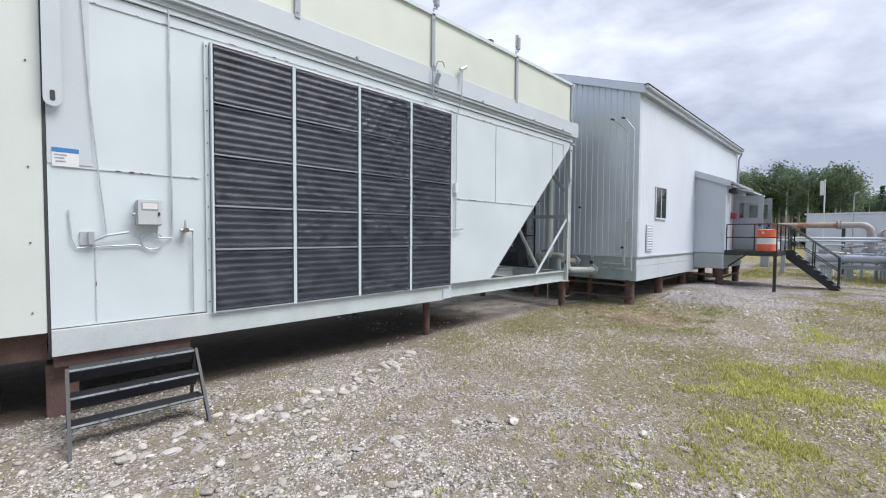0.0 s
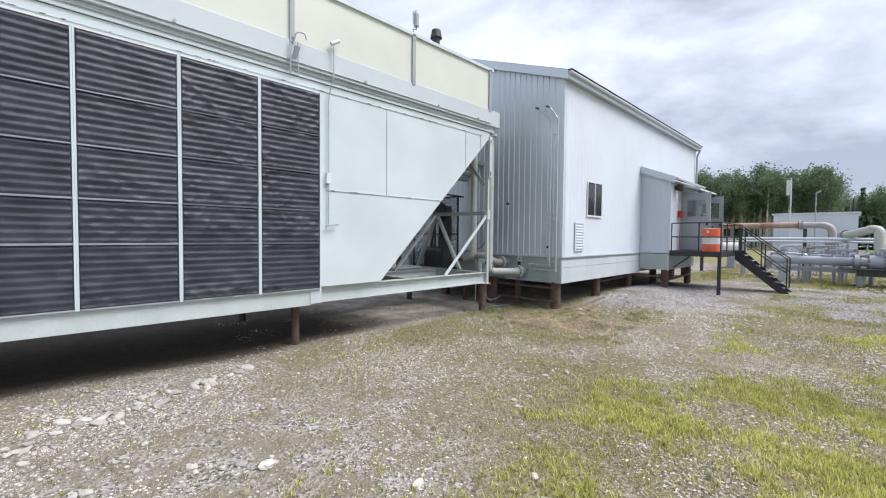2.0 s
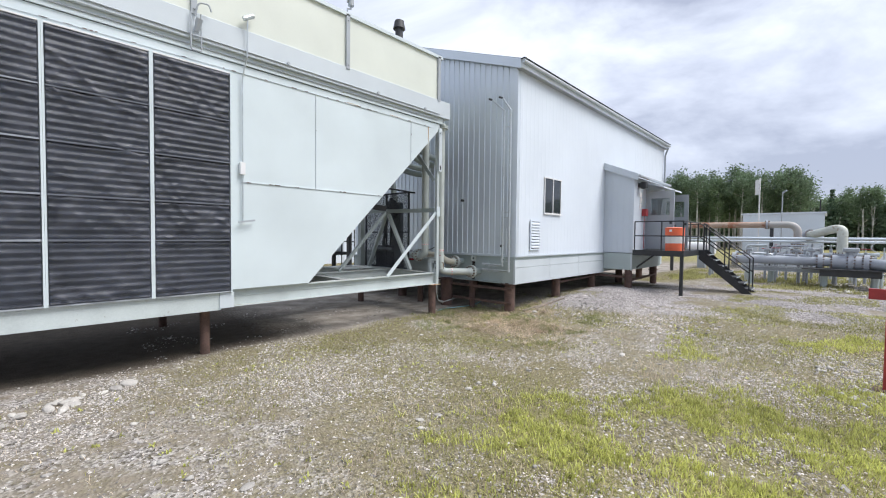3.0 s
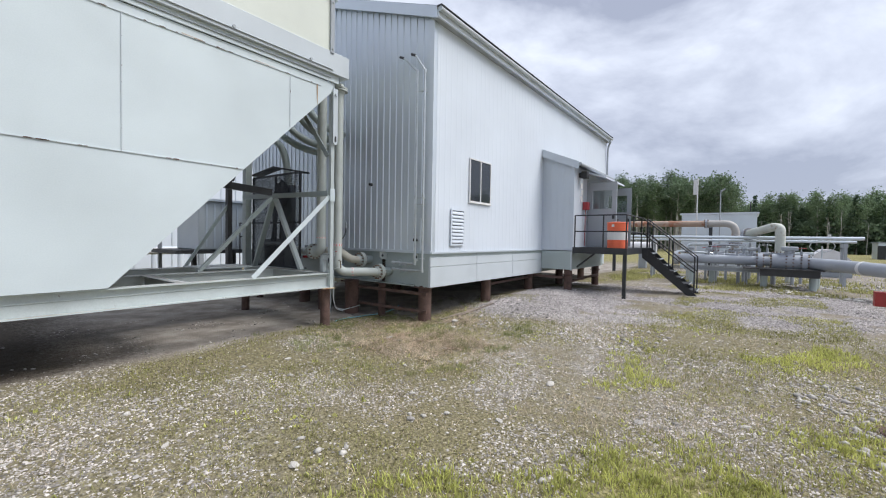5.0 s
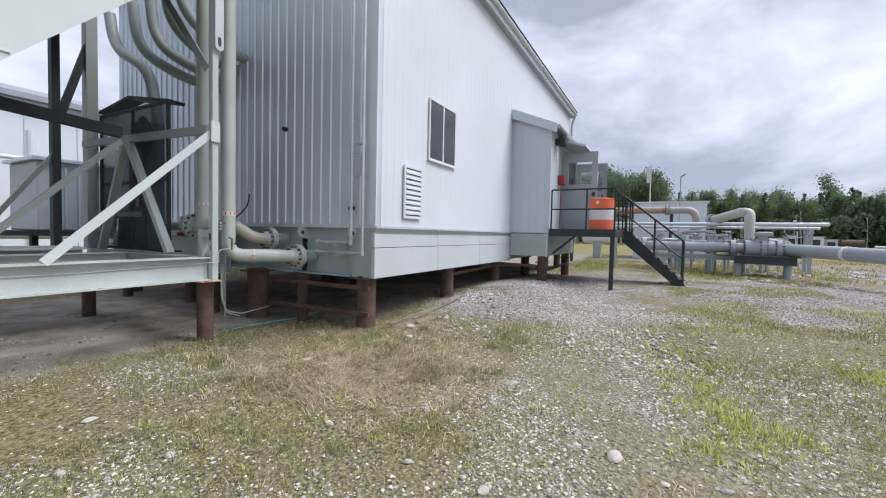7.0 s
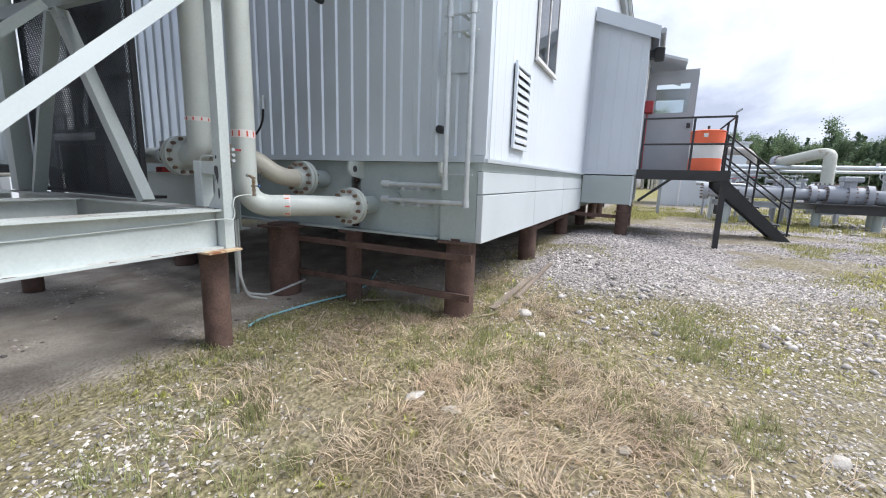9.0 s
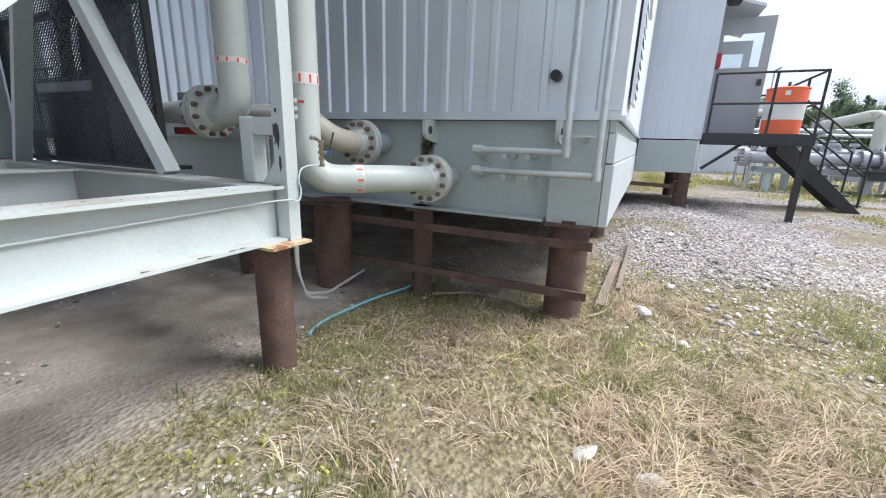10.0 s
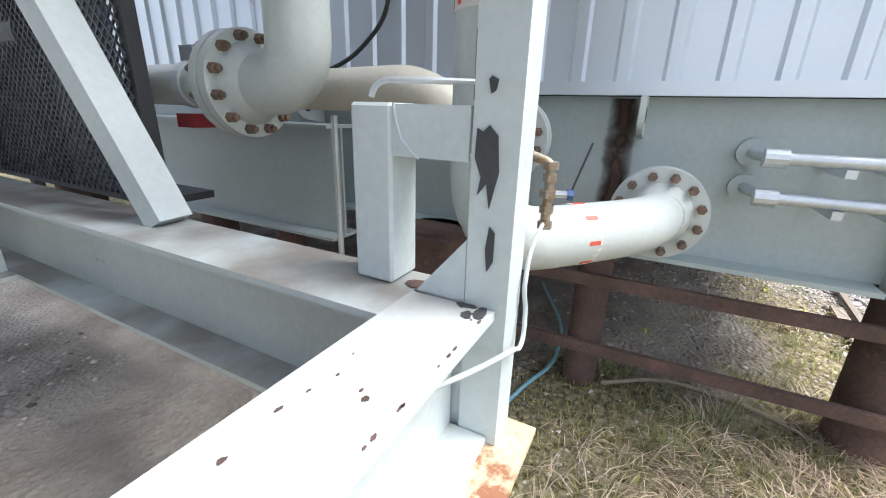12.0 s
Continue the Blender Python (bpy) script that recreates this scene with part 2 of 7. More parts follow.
def tube(bm, points, r, bend=0.0, seg=16, steps=8):
    """A round pipe along a path."""
    pts = rounded(points, bend, steps) if bend else [Vector(p) for p in points]
    rings = []
    prev = None
    for k, p in enumerate(pts):
        d = (pts[min(k + 1, len(pts) - 1)] - pts[max(k - 1, 0)]).normalized()
        if prev is None:
            u = Vector((0, 0, 1)) if abs(d.z) < 0.9 else Vector((0, 1, 0))
            x = u.cross(d).normalized()
        else:
            x = (prev - d * prev.dot(d)).normalized()
        prev = x
        y = d.cross(x)
        rings.append([bm.verts.new(p + r * (math.cos(i * math.tau / seg) * x + math.sin(i * math.tau / seg) * y)) for i in range(seg)])
    for a, b in zip(rings, rings[1:]):
        for i in range(seg):
            bm.faces.new((a[i], a[(i + 1) % seg], b[(i + 1) % seg], b[i]))
    bm.faces.new(rings[0][::-1])
    bm.faces.new(rings[-1])
    return bm


def prism(bm, outline, axis, lo, hi):
    """A flat outline (pairs) pushed along an axis: for "x" the pairs are y, z; for "y" x, z; for "z" x, y."""
    def at(p, v):
        return {"x": (v, p[0], p[1]), "y": (p[0], v, p[1]), "z": (p[0], p[1], v)}[axis]
    a = [bm.verts.new(at(p, lo)) for p in outline]
    b = [bm.verts.new(at(p, hi)) for p in outline]
    n = len(outline)
    bm.faces.new(a)
    bm.faces.new(b[::-1])
    for k in range(n):
        bm.faces.new((a[k], b[k], b[(k + 1) % n], a[(k + 1) % n]))
    bmesh.ops.recalc_face_normals(bm, faces=bm.faces)
    return bm


def flange(parent, centre, axis, r_pipe, r_out, thick=0.05, bolts=12, label="", name="flange"):
    """A bolted pair of pipe flanges with its studs."""
    c, ax = Vector(centre), Vector(axis).normalized()
    bm = mesh()
    for s in (-1, 1):
        cyl(bm, c + ax * s * 0.004, c + ax * s * (thick + 0.004), r_out, 40)
        cyl(bm, c + ax * s * (thick + 0.004), c + ax * s * (thick + 0.06), r_pipe * 1.35, 28, r_pipe * 1.02)
    f = smooth(part(name, bm, M_PIPE, parent, label), 30)
    u = Vector((0, 0, 1)).cross(ax).normalized()
    v = ax.cross(u)
    for k in range(bolts):
        w = (k + 0.5) * math.tau / bolts
        p = c + (u * math.cos(w) + v * math.sin(w)) * (r_out + r_pipe * 1.3) / 2
        bm = mesh()
        cyl(bm, p - ax * (thick + 0.045), p + ax * (thick + 0.045), 0.011, 8)
        for s in (-1, 1):
            cyl(bm, p + ax * s * (thick + 0.005), p + ax * s * (thick + 0.028), 0.0175, 6)
        part("bolt", bm, M_BOLT, f)
    return f



# ---- ground ----
def lattice(x, y, size, seed):
    """Smooth value noise on the plan, from 0 to 1."""
    x, y = np.asarray(x, float) / size, np.asarray(y, float) / size
    xi, yi = np.floor(x), np.floor(y)
    fx, fy = x - xi, y - yi
    fx, fy = fx * fx * (3 - 2 * fx), fy * fy * (3 - 2 * fy)

    def h(a, b):
        v = np.sin(a * 127.1 + b * 311.7 + seed * 74.7) * 43758.5453
        return v - np.floor(v)
    return (h(xi, yi) * (1 - fx) + h(xi + 1, yi) * fx) * (1 - fy) + (h(xi, yi + 1) * (1 - fx) + h(xi + 1, yi + 1) * fx) * fy


def ramp01(v, a, b):
    t = np.clip((v - a) / (b - a), 0, 1)
    return t * t * (3 - 2 * t)


def ground_z(x, y):
    x, y = np.asarray(x, float), np.asarray(y, float)
    z = 0.2 * ramp01(x, 11, 18)
    z = z + 0.16 * np.exp(-((x - 16.2) / 2.4) ** 2 - ((y - 3.9) / 1.0) ** 2)
    near = np.exp(-(np.hypot(x - 9, y) / 40) ** 2)
    return z + near * (0.05 * (lattice(x, y, 2.3, 1) - 0.5) + 0.02 * (lattice(x, y, 0.7, 2) - 0.5))


def lush(x, y):
    """Where the green grass grows: 0 to 1."""
    n = 0.9 * (lattice(x, y, 1.3, 5) - 0.5)
    near = ramp01(2.3 + 2.0 * n - y, 0, 2.2) * ramp01(10.3 + n - x - 1.1 * y, 0, 1.4) * (0.25 + 0.75 * ramp01(x, 3.5, 6.0))
    band = 0.6 * ramp01(x + 1.1 * y, 11.4, 12.2) * ramp01(15.5 - x, 0, 1.5) * ramp01(1.2 + n - y, 0, 0.8) * ramp01(y, -3.5, -2.5)
    thick = 0.1 + 0.9 * ramp01(0.6 * lattice(x, y, 0.9, 7) + 0.4 * lattice(x, y, 0.28, 6), 0.28, 0.62)
    return np.clip(np.maximum(near * thick, band * ramp01(lattice(x, y, 0.8, 8), 0.35, 0.7)), 0, 1)


def pad(x, y):
    """The loose grey gravel by the building: 0 to 1."""
    a = ramp01(x - 12.6 - 0.6 * (4.4 - y) * 0.8, 0, 1.5) * ramp01(x, 12.8, 13.8) * ramp01(24 - x, 0, 2)
    patchy = ramp01(0.6 * lattice(x, y, 1.4, 15) + 0.4 * lattice(x, y, 0.4, 16) + 0.45 * np.exp(-((x - 15.3) / 1.8) ** 2 - ((y - 3.4) / 1.5) ** 2) + 0.2 * ramp01(1.0 - y, 0, 2), 0.43, 0.68)
    return a * patchy * ramp01(y + 3.5 + 1.5 * lattice(x, y, 2, 9), 0, 2) * ramp01(5.2 - y, 0, 0.5)


def straw(x, y):
    d = np.hypot((x - 11.3) / 2.6, (y - 4.4) / 1.8)
    return ramp01(1.25 - d + 0.9 * (lattice(x, y, 0.7, 11) - 0.5), 0, 0.8)


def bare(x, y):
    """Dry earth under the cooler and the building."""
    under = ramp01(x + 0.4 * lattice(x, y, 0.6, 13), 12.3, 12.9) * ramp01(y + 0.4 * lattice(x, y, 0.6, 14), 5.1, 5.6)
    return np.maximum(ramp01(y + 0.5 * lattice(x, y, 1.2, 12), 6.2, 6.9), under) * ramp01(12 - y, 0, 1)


def make_ground():
    xs = [-400, -150, -60, -30, -15] + list(np.arange(-8, 30, 0.25)) + [30, 34, 40, 50, 70, 110, 200, 400, 900]
    ys = [-900, -400, -200, -100, -50, -30, -20, -14] + list(np.arange(-10, 14, 0.25)) + [14, 17, 22, 30, 50, 100, 250, 900]
    gx, gy = np.meshgrid(xs, ys, indexing="ij")
    gz = ground_z(gx, gy)
    n = len(ys)
    me = bpy.data.meshes.new("ground")
    me.from_pydata(np.stack([gx.ravel(), gy.ravel(), gz.ravel()], 1).tolist(), [], [(i * n + j, (i + 1) * n + j, (i + 1) * n + j + 1, i * n + j + 1) for i in range(len(xs) - 1) for j in range(n - 1)])
    m = bpy.data.materials.new("gravelly_ground")
    m.use_nodes = True
    nn, l = m.node_tree.nodes, m.node_tree.links
    b = nn["Principled BSDF"]
    b.inputs["Roughness"].default_value = 0.95
    b.inputs["Specular IOR Level"].default_value = 0.15
    geo = nn.new("ShaderNodeNewGeometry")

    def noise_node(scale, detail=5, rough=0.6):
        k = nn.new("ShaderNodeTexNoise")
        k.inputs["Scale"].default_value, k.inputs["Detail"].default_value, k.inputs["Roughness"].default_value = scale, detail, rough
        l.new(geo.outputs["Position"], k.inputs["Vector"])
        return k.outputs["Fac"]

    def step(v, a, c):
        r = nn.new("ShaderNodeMapRange")
        r.inputs["From Min"].default_value, r.inputs["From Max"].default_value = a, c
        l.new(v, r.inputs["Value"])
        return r.outputs["Result"]

    def mix(f, a, c):
        k = nn.new("ShaderNodeMix")
        k.data_type = "RGBA"
        l.new(f, k.inputs["Factor"])
        for v, s in ((a, "A"), (c, "B")):
            if isinstance(v, tuple):
                k.inputs[s].default_value = (*v, 1)
            else:
                l.new(v, k.inputs[s])
        return k.outputs["Result"]

    vor = nn.new("ShaderNodeTexVoronoi")
    vor.inputs["Scale"].default_value = 38
    l.new(geo.outputs["Position"], vor.inputs["Vector"])
    sep = nn.new("ShaderNodeSeparateColor")
    l.new(vor.outputs["Color"], sep.inputs["Color"])
    peb = mix(sep.outputs[0], (0.06, 0.05, 0.042), (0.62, 0.585, 0.56))
    earth = mix(noise_node(9, 6), (0.11, 0.092, 0.068), (0.40, 0.35, 0.28))
    base = mix(step(noise_node(2.2), 0.42, 0.6), earth, peb)
    grey = mix(sep.outputs[1], (0.10, 0.09, 0.085), (0.54, 0.50, 0.48))
    moss = mix(step(noise_node(30, 7, 0.7), 0.35, 0.65), (0.05, 0.042, 0.02), (0.36, 0.32, 0.19))
    dry = mix(step(noise_node(22, 7, 0.7), 0.35, 0.65), (0.08, 0.065, 0.038), (0.42, 0.36, 0.24))
    dust = mix(step(noise_node(2.0, 4, 0.6), 0.36, 0.66), (0.25, 0.22, 0.19), mix(noise_node(20), (0.35, 0.315, 0.275), (0.52, 0.48, 0.42)))
    # Damp soil under the cooler, with its shade put into the same dark colour.
    damp_shade = mix(noise_node(6, 6), (0.045, 0.038, 0.03), (0.15, 0.125, 0.095))
    turf = mix(step(noise_node(20, 7, 0.7), 0.35, 0.65), (0.10, 0.10, 0.03), (0.42, 0.38, 0.19))
    for k, (key, hue) in enumerate((("thin", moss), ("lush", turf), ("pad", grey), ("straw", dry), ("bare", dust), ("damp_shade", damp_shade))):
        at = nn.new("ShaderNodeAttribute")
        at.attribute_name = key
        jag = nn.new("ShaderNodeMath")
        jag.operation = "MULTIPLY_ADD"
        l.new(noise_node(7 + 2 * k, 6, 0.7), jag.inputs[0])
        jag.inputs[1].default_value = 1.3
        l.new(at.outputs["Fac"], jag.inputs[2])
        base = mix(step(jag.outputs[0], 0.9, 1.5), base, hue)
    l.new(base, b.inputs["Base Color"])
    bu = nn.new("ShaderNodeBump")
    bu.inputs["Strength"].default_value, bu.inputs["Distance"].default_value = 0.8, 0.02
    l.new(vor.outputs["Distance"], bu.inputs["Height"])
    l.new(bu.outputs["Normal"], b.inputs["Normal"])
    me.materials.append(m)
    fx, fy = gx.ravel(), gy.ravel()
    out = ramp01(np.hypot(fx - 10, fy), 26, 34)
    for key, v in (("thin", 0.3 + 0.5 * (lattice(fx, fy, 1.7, 21) - 0.5) + 0.5 * ramp01(fx, 3, 7) + 0.15 * ramp01(fy, 1.5, 3.5) * ramp01(fx, 5, 8) - 0.4 * pad(fx, fy) - 0.55 * ramp01(fx, 14, 19) * ramp01(4.5 - fy, 0, 2)), ("lush", np.maximum(lush(fx, fy), out)), ("pad", pad(fx, fy) * (1 - out)), ("straw", straw(fx, fy) * ramp01(fx + 0.5 * (4 - fy), 9.0, 11.0)), ("bare", bare(fx, fy) * (1 - out)), ("damp_shade", bare(fx, fy) * ramp01(9.2 - fx, 0, 3.0) * (1 - out))):
        a = me.attributes.new(key, "FLOAT", "POINT")
        a.data.foreach_set("value", np.asarray(v, np.float32))
    ob = new("ground", me)
    for p in me.polygons:
        p.use_smooth = True
    tagged(ob, "gravel yard with thin patchy grass, weeds and pale stones", "ground", kind="structure")


make_ground()


def stuff(name, verts, faces, material, label, category):
    """One mesh of countless small pieces: verts (n, k, 3), faces of one piece."""
    n, k, _ = verts.shape
    f = np.asarray(faces)
    idx = (f[None] + (np.arange(n) * k)[:, None, None]).reshape(-1)
    me = bpy.data.meshes.new(name)
    me.vertices.add(n * k)
    me.vertices.foreach_set("co", verts.reshape(-1).astype(np.float32))
    me.loops.add(len(idx))
    me.loops.foreach_set("vertex_index", idx.astype(np.int32))
    c = f.shape[1]
    me.polygons.add(n * len(f))
    me.polygons.foreach_set("loop_start", (np.arange(n * len(f)) * c).astype(np.int32))
    me.update(calc_edges=True)
    me.validate()
    me.materials.append(material)
    return tagged(new(name, me), label, category, kind="stuff")


RNG = np.random.default_rng(4)


def scatter(n, x0, x1, y0, y1, weight):
    """Up to n places in the field, thinned by a weight from 0 to 1."""
    x, y = RNG.uniform(x0, x1, n), RNG.uniform(y0, y1, n)
    keep = RNG.random(n) < weight(x, y)
    return x[keep], y[keep]


def stones(name, x, y, lo, hi, flat, material, label, category="gravel", simple=False):
    base = np.array([(1, 0, 0), (0.3, 0.95, 0.1), (-0.8, 0.6, 0), (-0.8, -0.6, -0.1), (0.35, -0.9, 0), (0.1, 0.1, 0.9), (-0.35, -0.2, 0.75), (0, 0, -0.8)])
    faces = [(0, 1, 5), (1, 2, 5), (5, 2, 6), (2, 3, 6), (3, 4, 6), (6, 4, 5), (4, 0, 5), (1, 0, 7), (2, 1, 7), (3, 2, 7), (4, 3, 7), (0, 4, 7)]
    if simple:
        base = np.array([(1, 0, 0), (-0.4, 0.9, 0), (-0.5, -0.8, 0), (0.1, 0.1, 0.9), (-0.5, 0.1, 0.7)])
        faces = [(0, 1, 3), (1, 4, 3), (1, 2, 4), (2, 0, 3), (2, 3, 4)]
    n = len(x)
    size = lo * (hi / lo) ** (RNG.random(n) ** 2.2)
    v = base[None] * (1 + RNG.uniform(-0.3, 0.3, (n, len(base), 3)))
    v[..., 2] *= flat
    v[..., 0] *= RNG.uniform(0.8, 1.5, n)[:, None]
    a = RNG.uniform(0, math.tau, n)
    c, s = np.cos(a)[:, None], np.sin(a)[:, None]
    px, py = v[..., 0] * c - v[..., 1] * s, v[..., 0] * s + v[..., 1] * c
    v = np.stack([px, py, v[..., 2]], 2) * size[:, None, None]
    v[..., 0] += x[:, None]
    v[..., 1] += y[:, None]
    v[..., 2] += (ground_z(x, y) + size * flat * 0.25)[:, None]
    return stuff(name, v, faces, material, label, category)


def blades(name, x, y, h0, h1, w, lean, material, label, category="grass", bunch=1, spread=0.0, least=0.2, comb=0.0):
    x, y = np.repeat(x, bunch), np.repeat(y, bunch)
    n = len(x)
    x, y = x + RNG.normal(0, spread, n), y + RNG.normal(0, spread, n)
    h, a, t = RNG.uniform(h0, h1, n), RNG.uniform(0, math.tau, n), RNG.uniform(least, 1, n) * lean
    if comb:
        way = math.tau * 1.6 * lattice(x, y, 0.4, 33) + np.repeat(RNG.normal(0, 0.7, n // bunch), bunch)
        a = np.where(RNG.random(n) < comb, way + RNG.normal(0, 0.4, n), a)
    z = ground_z(x, y) - 0.005
    d = np.stack([np.cos(a), np.sin(a), np.zeros(n)], 1)
    s = np.stack([-np.sin(a), np.cos(a), np.zeros(n)], 1) * (w / 2)
    p = np.stack([x, y, z], 1)
    up = np.array([0, 0, 1.0])
    m = p + d * (h * t * 0.42)[:, None] + up * (h * (1 - 0.62 * t) * 0.75)[:, None]
    q = p + d * (h * t)[:, None] + up * (h * np.sqrt(np.clip(1 - 0.96 * t * t, 0.02, 1)))[:, None]
    v = np.stack([p - s, p + s, m + s * 0.8, m - s * 0.8, q + s * 0.15, q - s * 0.15], 1)
    return stuff(name, v, [(0, 1, 2, 3), (3, 2, 4, 5)], material, label, category)


# ---- gas cooler ----
CX0, CX1 = -0.06, 10.9
cooler = thing("gas_cooler", (5.4, 7.7, 0.0), "pale grey and cream industrial gas cooler on steel skid and piles", "industrial cooler")

prism_bm = prism(mesh(), [(CX0, 1.06), (7.35, 1.08), (10.84, 4.62), (CX1, 4.82), (CX0, 4.82)], "y", 6.1, 6.13)
front = part("front_panel", prism_bm, M_PANEL, cooler)
# Solid block; its dark colour stands for the shade inside the body.
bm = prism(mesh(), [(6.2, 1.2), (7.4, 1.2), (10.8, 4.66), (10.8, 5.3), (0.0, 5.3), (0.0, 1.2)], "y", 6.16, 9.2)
part("plenum_dark_fill", bm, M_DARK, cooler)
SEAM = random.Random(21)
M_CHIP = mat("bared_rusty_steel", (0.10, 0.06, 0.05), 0.7, vary=0.3, scale=20, fine=90)
for a, b in (((6.12, 2.88), (9.1, 2.88)), ((7.5, 2.88), (7.5, 4.68)), ((0.0, 2.83), (1.38, 2.83)), ((0.32, 1.1), (0.32, 2.0)), ((9.95, 3.75), (9.95, 4.68)), ((0.32, 4.69), (10.6, 4.69))):
    bm = bar(mesh(), (a[0], 6.094, a[1]), (b[0], 6.094, b[1]), 0.012, 0.014, up=(0, 1, 0))
    part("seam_strip", bm, M_BAND, front)
    n = max(2, int((Vector(b) - Vector(a)).length / 0.45))
    for k in range(n):
        p = Vector(a).lerp(Vector(b), (k + 0.5) / n)
        part("rivet", cyl(mesh(), (p.x, 6.095, p.y), (p.x, 6.085, p.y), 0.006, 6), M_TRIM, front)
    for k in range(2 * n if a[1] == b[1] else n // 2):
        p = Vector(a).lerp(Vector(b), SEAM.random())
        w, h = SEAM.uniform(0.008, 0.05), SEAM.uniform(0.004, 0.011)
        if a[1] != b[1]:
            w, h = h, w
        part("paint_chip", prism(mesh(), [(p.x + w * SEAM.uniform(0.6, 1.2) * math.cos(t), p.y + h * SEAM.uniform(0.5, 1.2) * math.sin(t)) for t in np.linspace(0, math.tau, 7, endpoint=False)], "y", 6.0845, 6.0865), M_CHIP, front)
part("corner_sheet", box(mesh(), -0.055, 0.31, 6.088, 6.098, 2.86, 4.8), M_BAND, cooler)
bm = box(mesh(), CX0, 11.2, 6.002, 6.25, 4.97, 5.38, bevel=0.006)
part("band_beam", bm, M_BAND, cooler)
part("band_lip", box(mesh(), CX0, 11.0, 6.07, 6.1, 4.83, 4.967), M_PANEL, cooler)
for z in (5.03, 4.9):
    part("conduit", tube(mesh(), [(-0.06, 5.99 if z > 5 else 6.058, z), (10.8, 5.99 if z > 5 else 6.058, z)], 0.011, seg=8), M_TRIM, cooler)
for x in (0.6, 3.7, 6.9, 8.9, 10.3):
    bm = cyl(mesh(), (x, 6.002, 5.06), (x, 5.968, 5.06), 0.026, 8)
    part("conduit_clip", bm, M_TRIM, cooler)
part("upper_housing", box(mesh(), CX0, 10.85, 6.03, 9.3, 5.384, 6.42), M_CREAM, cooler)
part("top_lip", box(mesh(), CX0 - 0.02, 10.9, 5.985, 9.32, 6.385, 6.455), M_PANEL, cooler)
for x in (0.0, 2.68, 5.42, 8.15, 10.78):
    bm = box(mesh(), x - 0.04, x + 0.04, 5.985, 6.027, 5.34, 6.42)
    cyl(bm, (x, 5.985, 5.42), (x, 5.97, 5.42), 0.015, 6)
    cyl(bm, (x, 5.985, 6.3), (x, 5.97, 6.3), 0.015, 6)
    part("housing_strut", bm, M_TRIM, cooler)
for x in (5.55, 8.25):
    v = part("relief_vent", tube(mesh(), [(x - 0.08, 6.05, 6.46), (x - 0.08, 6.05, 6.56), (x, 6.05, 6.58), (x, 6.05, 6.66)], 0.018, seg=8), M_TRIM, cooler)
    bm = cyl(mesh(), (x, 6.05, 6.64), (x, 6.05, 6.9), 0.06, 14)
    cyl(bm, (x, 6.05, 6.9), (x, 6.05, 6.99), 0.06, 14, 0.02)
    cyl(bm, (x - 0.08, 6.05, 6.68), (x - 0.08, 6.05, 6.95), 0.016, 8)
    smooth(part("vent_body", bm, M_TRIM, v))
# floodlights on the band
lamp = thing("floodlight", (5.42, 5.98, 5.3), "grey caged floodlight clamped to the cooler beam", "lamp")
bm = tube(mesh(), [(5.36, 5.95, 5.35), (5.36, 5.93, 4.78), (5.5, 5.93, 4.78), (5.5, 5.95, 5.35)], 0.012, 0.03, 8)
part("bracket", bm, M_TRIM, lamp)
part("rung", tube(mesh(), [(5.36, 5.93, 5.0), (5.5, 5.93, 5.0)], 0.01, seg=8), M_TRIM, lamp)
smooth(part("lamp_head", cyl(mesh(), (5.43, 5.93, 5.06), (5.46, 5.88, 5.24), 0.034, 14, 0.05), M_TRIM, lamp))
part("lamp_glass", cyl(mesh(), (5.46, 5.88, 5.241), (5.461, 5.878, 5.247), 0.045, 14), M_WPLAST, lamp)
part("lamp_arm", tube(mesh(), [(5.42, 5.95, 5.3), (5.46, 5.92, 5.5), (5.6, 5.9, 5.52), (5.63, 5.9, 5.42)], 0.012, 0.05, 8), M_TRIM, lamp)
rod = thing("vent_control_rod", (6.2, 6.0, 4.0), "thin grey vertical control rod with a small handle", "rod")
part("rod", tube(mesh(), [(6.18, 5.93, 5.55), (6.18, 5.95, 4.95), (6.14, 6.05, 4.6), (6.14, 6.06, 2.2)], 0.012, 0.05, 8), M_GALV, rod)
part("knob", cyl(mesh(), (6.12, 5.93, 5.52), (6.27, 5.93, 5.62), 0.04, 10), M_GALV, rod)
part("handle", bar(mesh(), (6.05, 6.02, 2.2), (6.32, 6.02, 2.24), 0.02, 0.03), M_TRIM, rod)
part("latch", box(mesh(), 6.09, 6.17, 6.02, 6.09, 3.0, 3.2), M_WPLAST, rod)
# lifting plates


def lift_plate(x, y, z0, z1, w):
    bm = mesh()
    prism(bm, [(x - w / 2, z1)] + [(x - w / 2 * math.cos(a), z0 + w / 2 - w / 2 * math.sin(a)) for a in np.linspace(0, math.pi, 9)] + [(x + w / 2, z1)], "y", y - 0.02, y)
    p = smooth(part("lifting_plate", bm, M_BAND, cooler), 30)
    bm = prism(mesh(), [(x + 0.022 * math.cos(a), z0 + 0.1 + (0.045 if math.sin(a) > 0 else -0.025) + 0.022 * math.sin(a)) for a in np.linspace(0, math.tau, 16, endpoint=False)], "y", y - 0.023, y - 0.02)
    part("lifting_slot", bm, M_DARK, p)
    part("pin", cyl(mesh(), (x, y - 0.02, z1 - 0.12), (x, y - 0.05, z1 - 0.12), 0.03, 10), M_GALV, p)


lift_plate(0.0, 6.02, 3.45, 5.0, 0.15)
lift_plate(10.93, 6.09, 3.62, 4.72, 0.11)
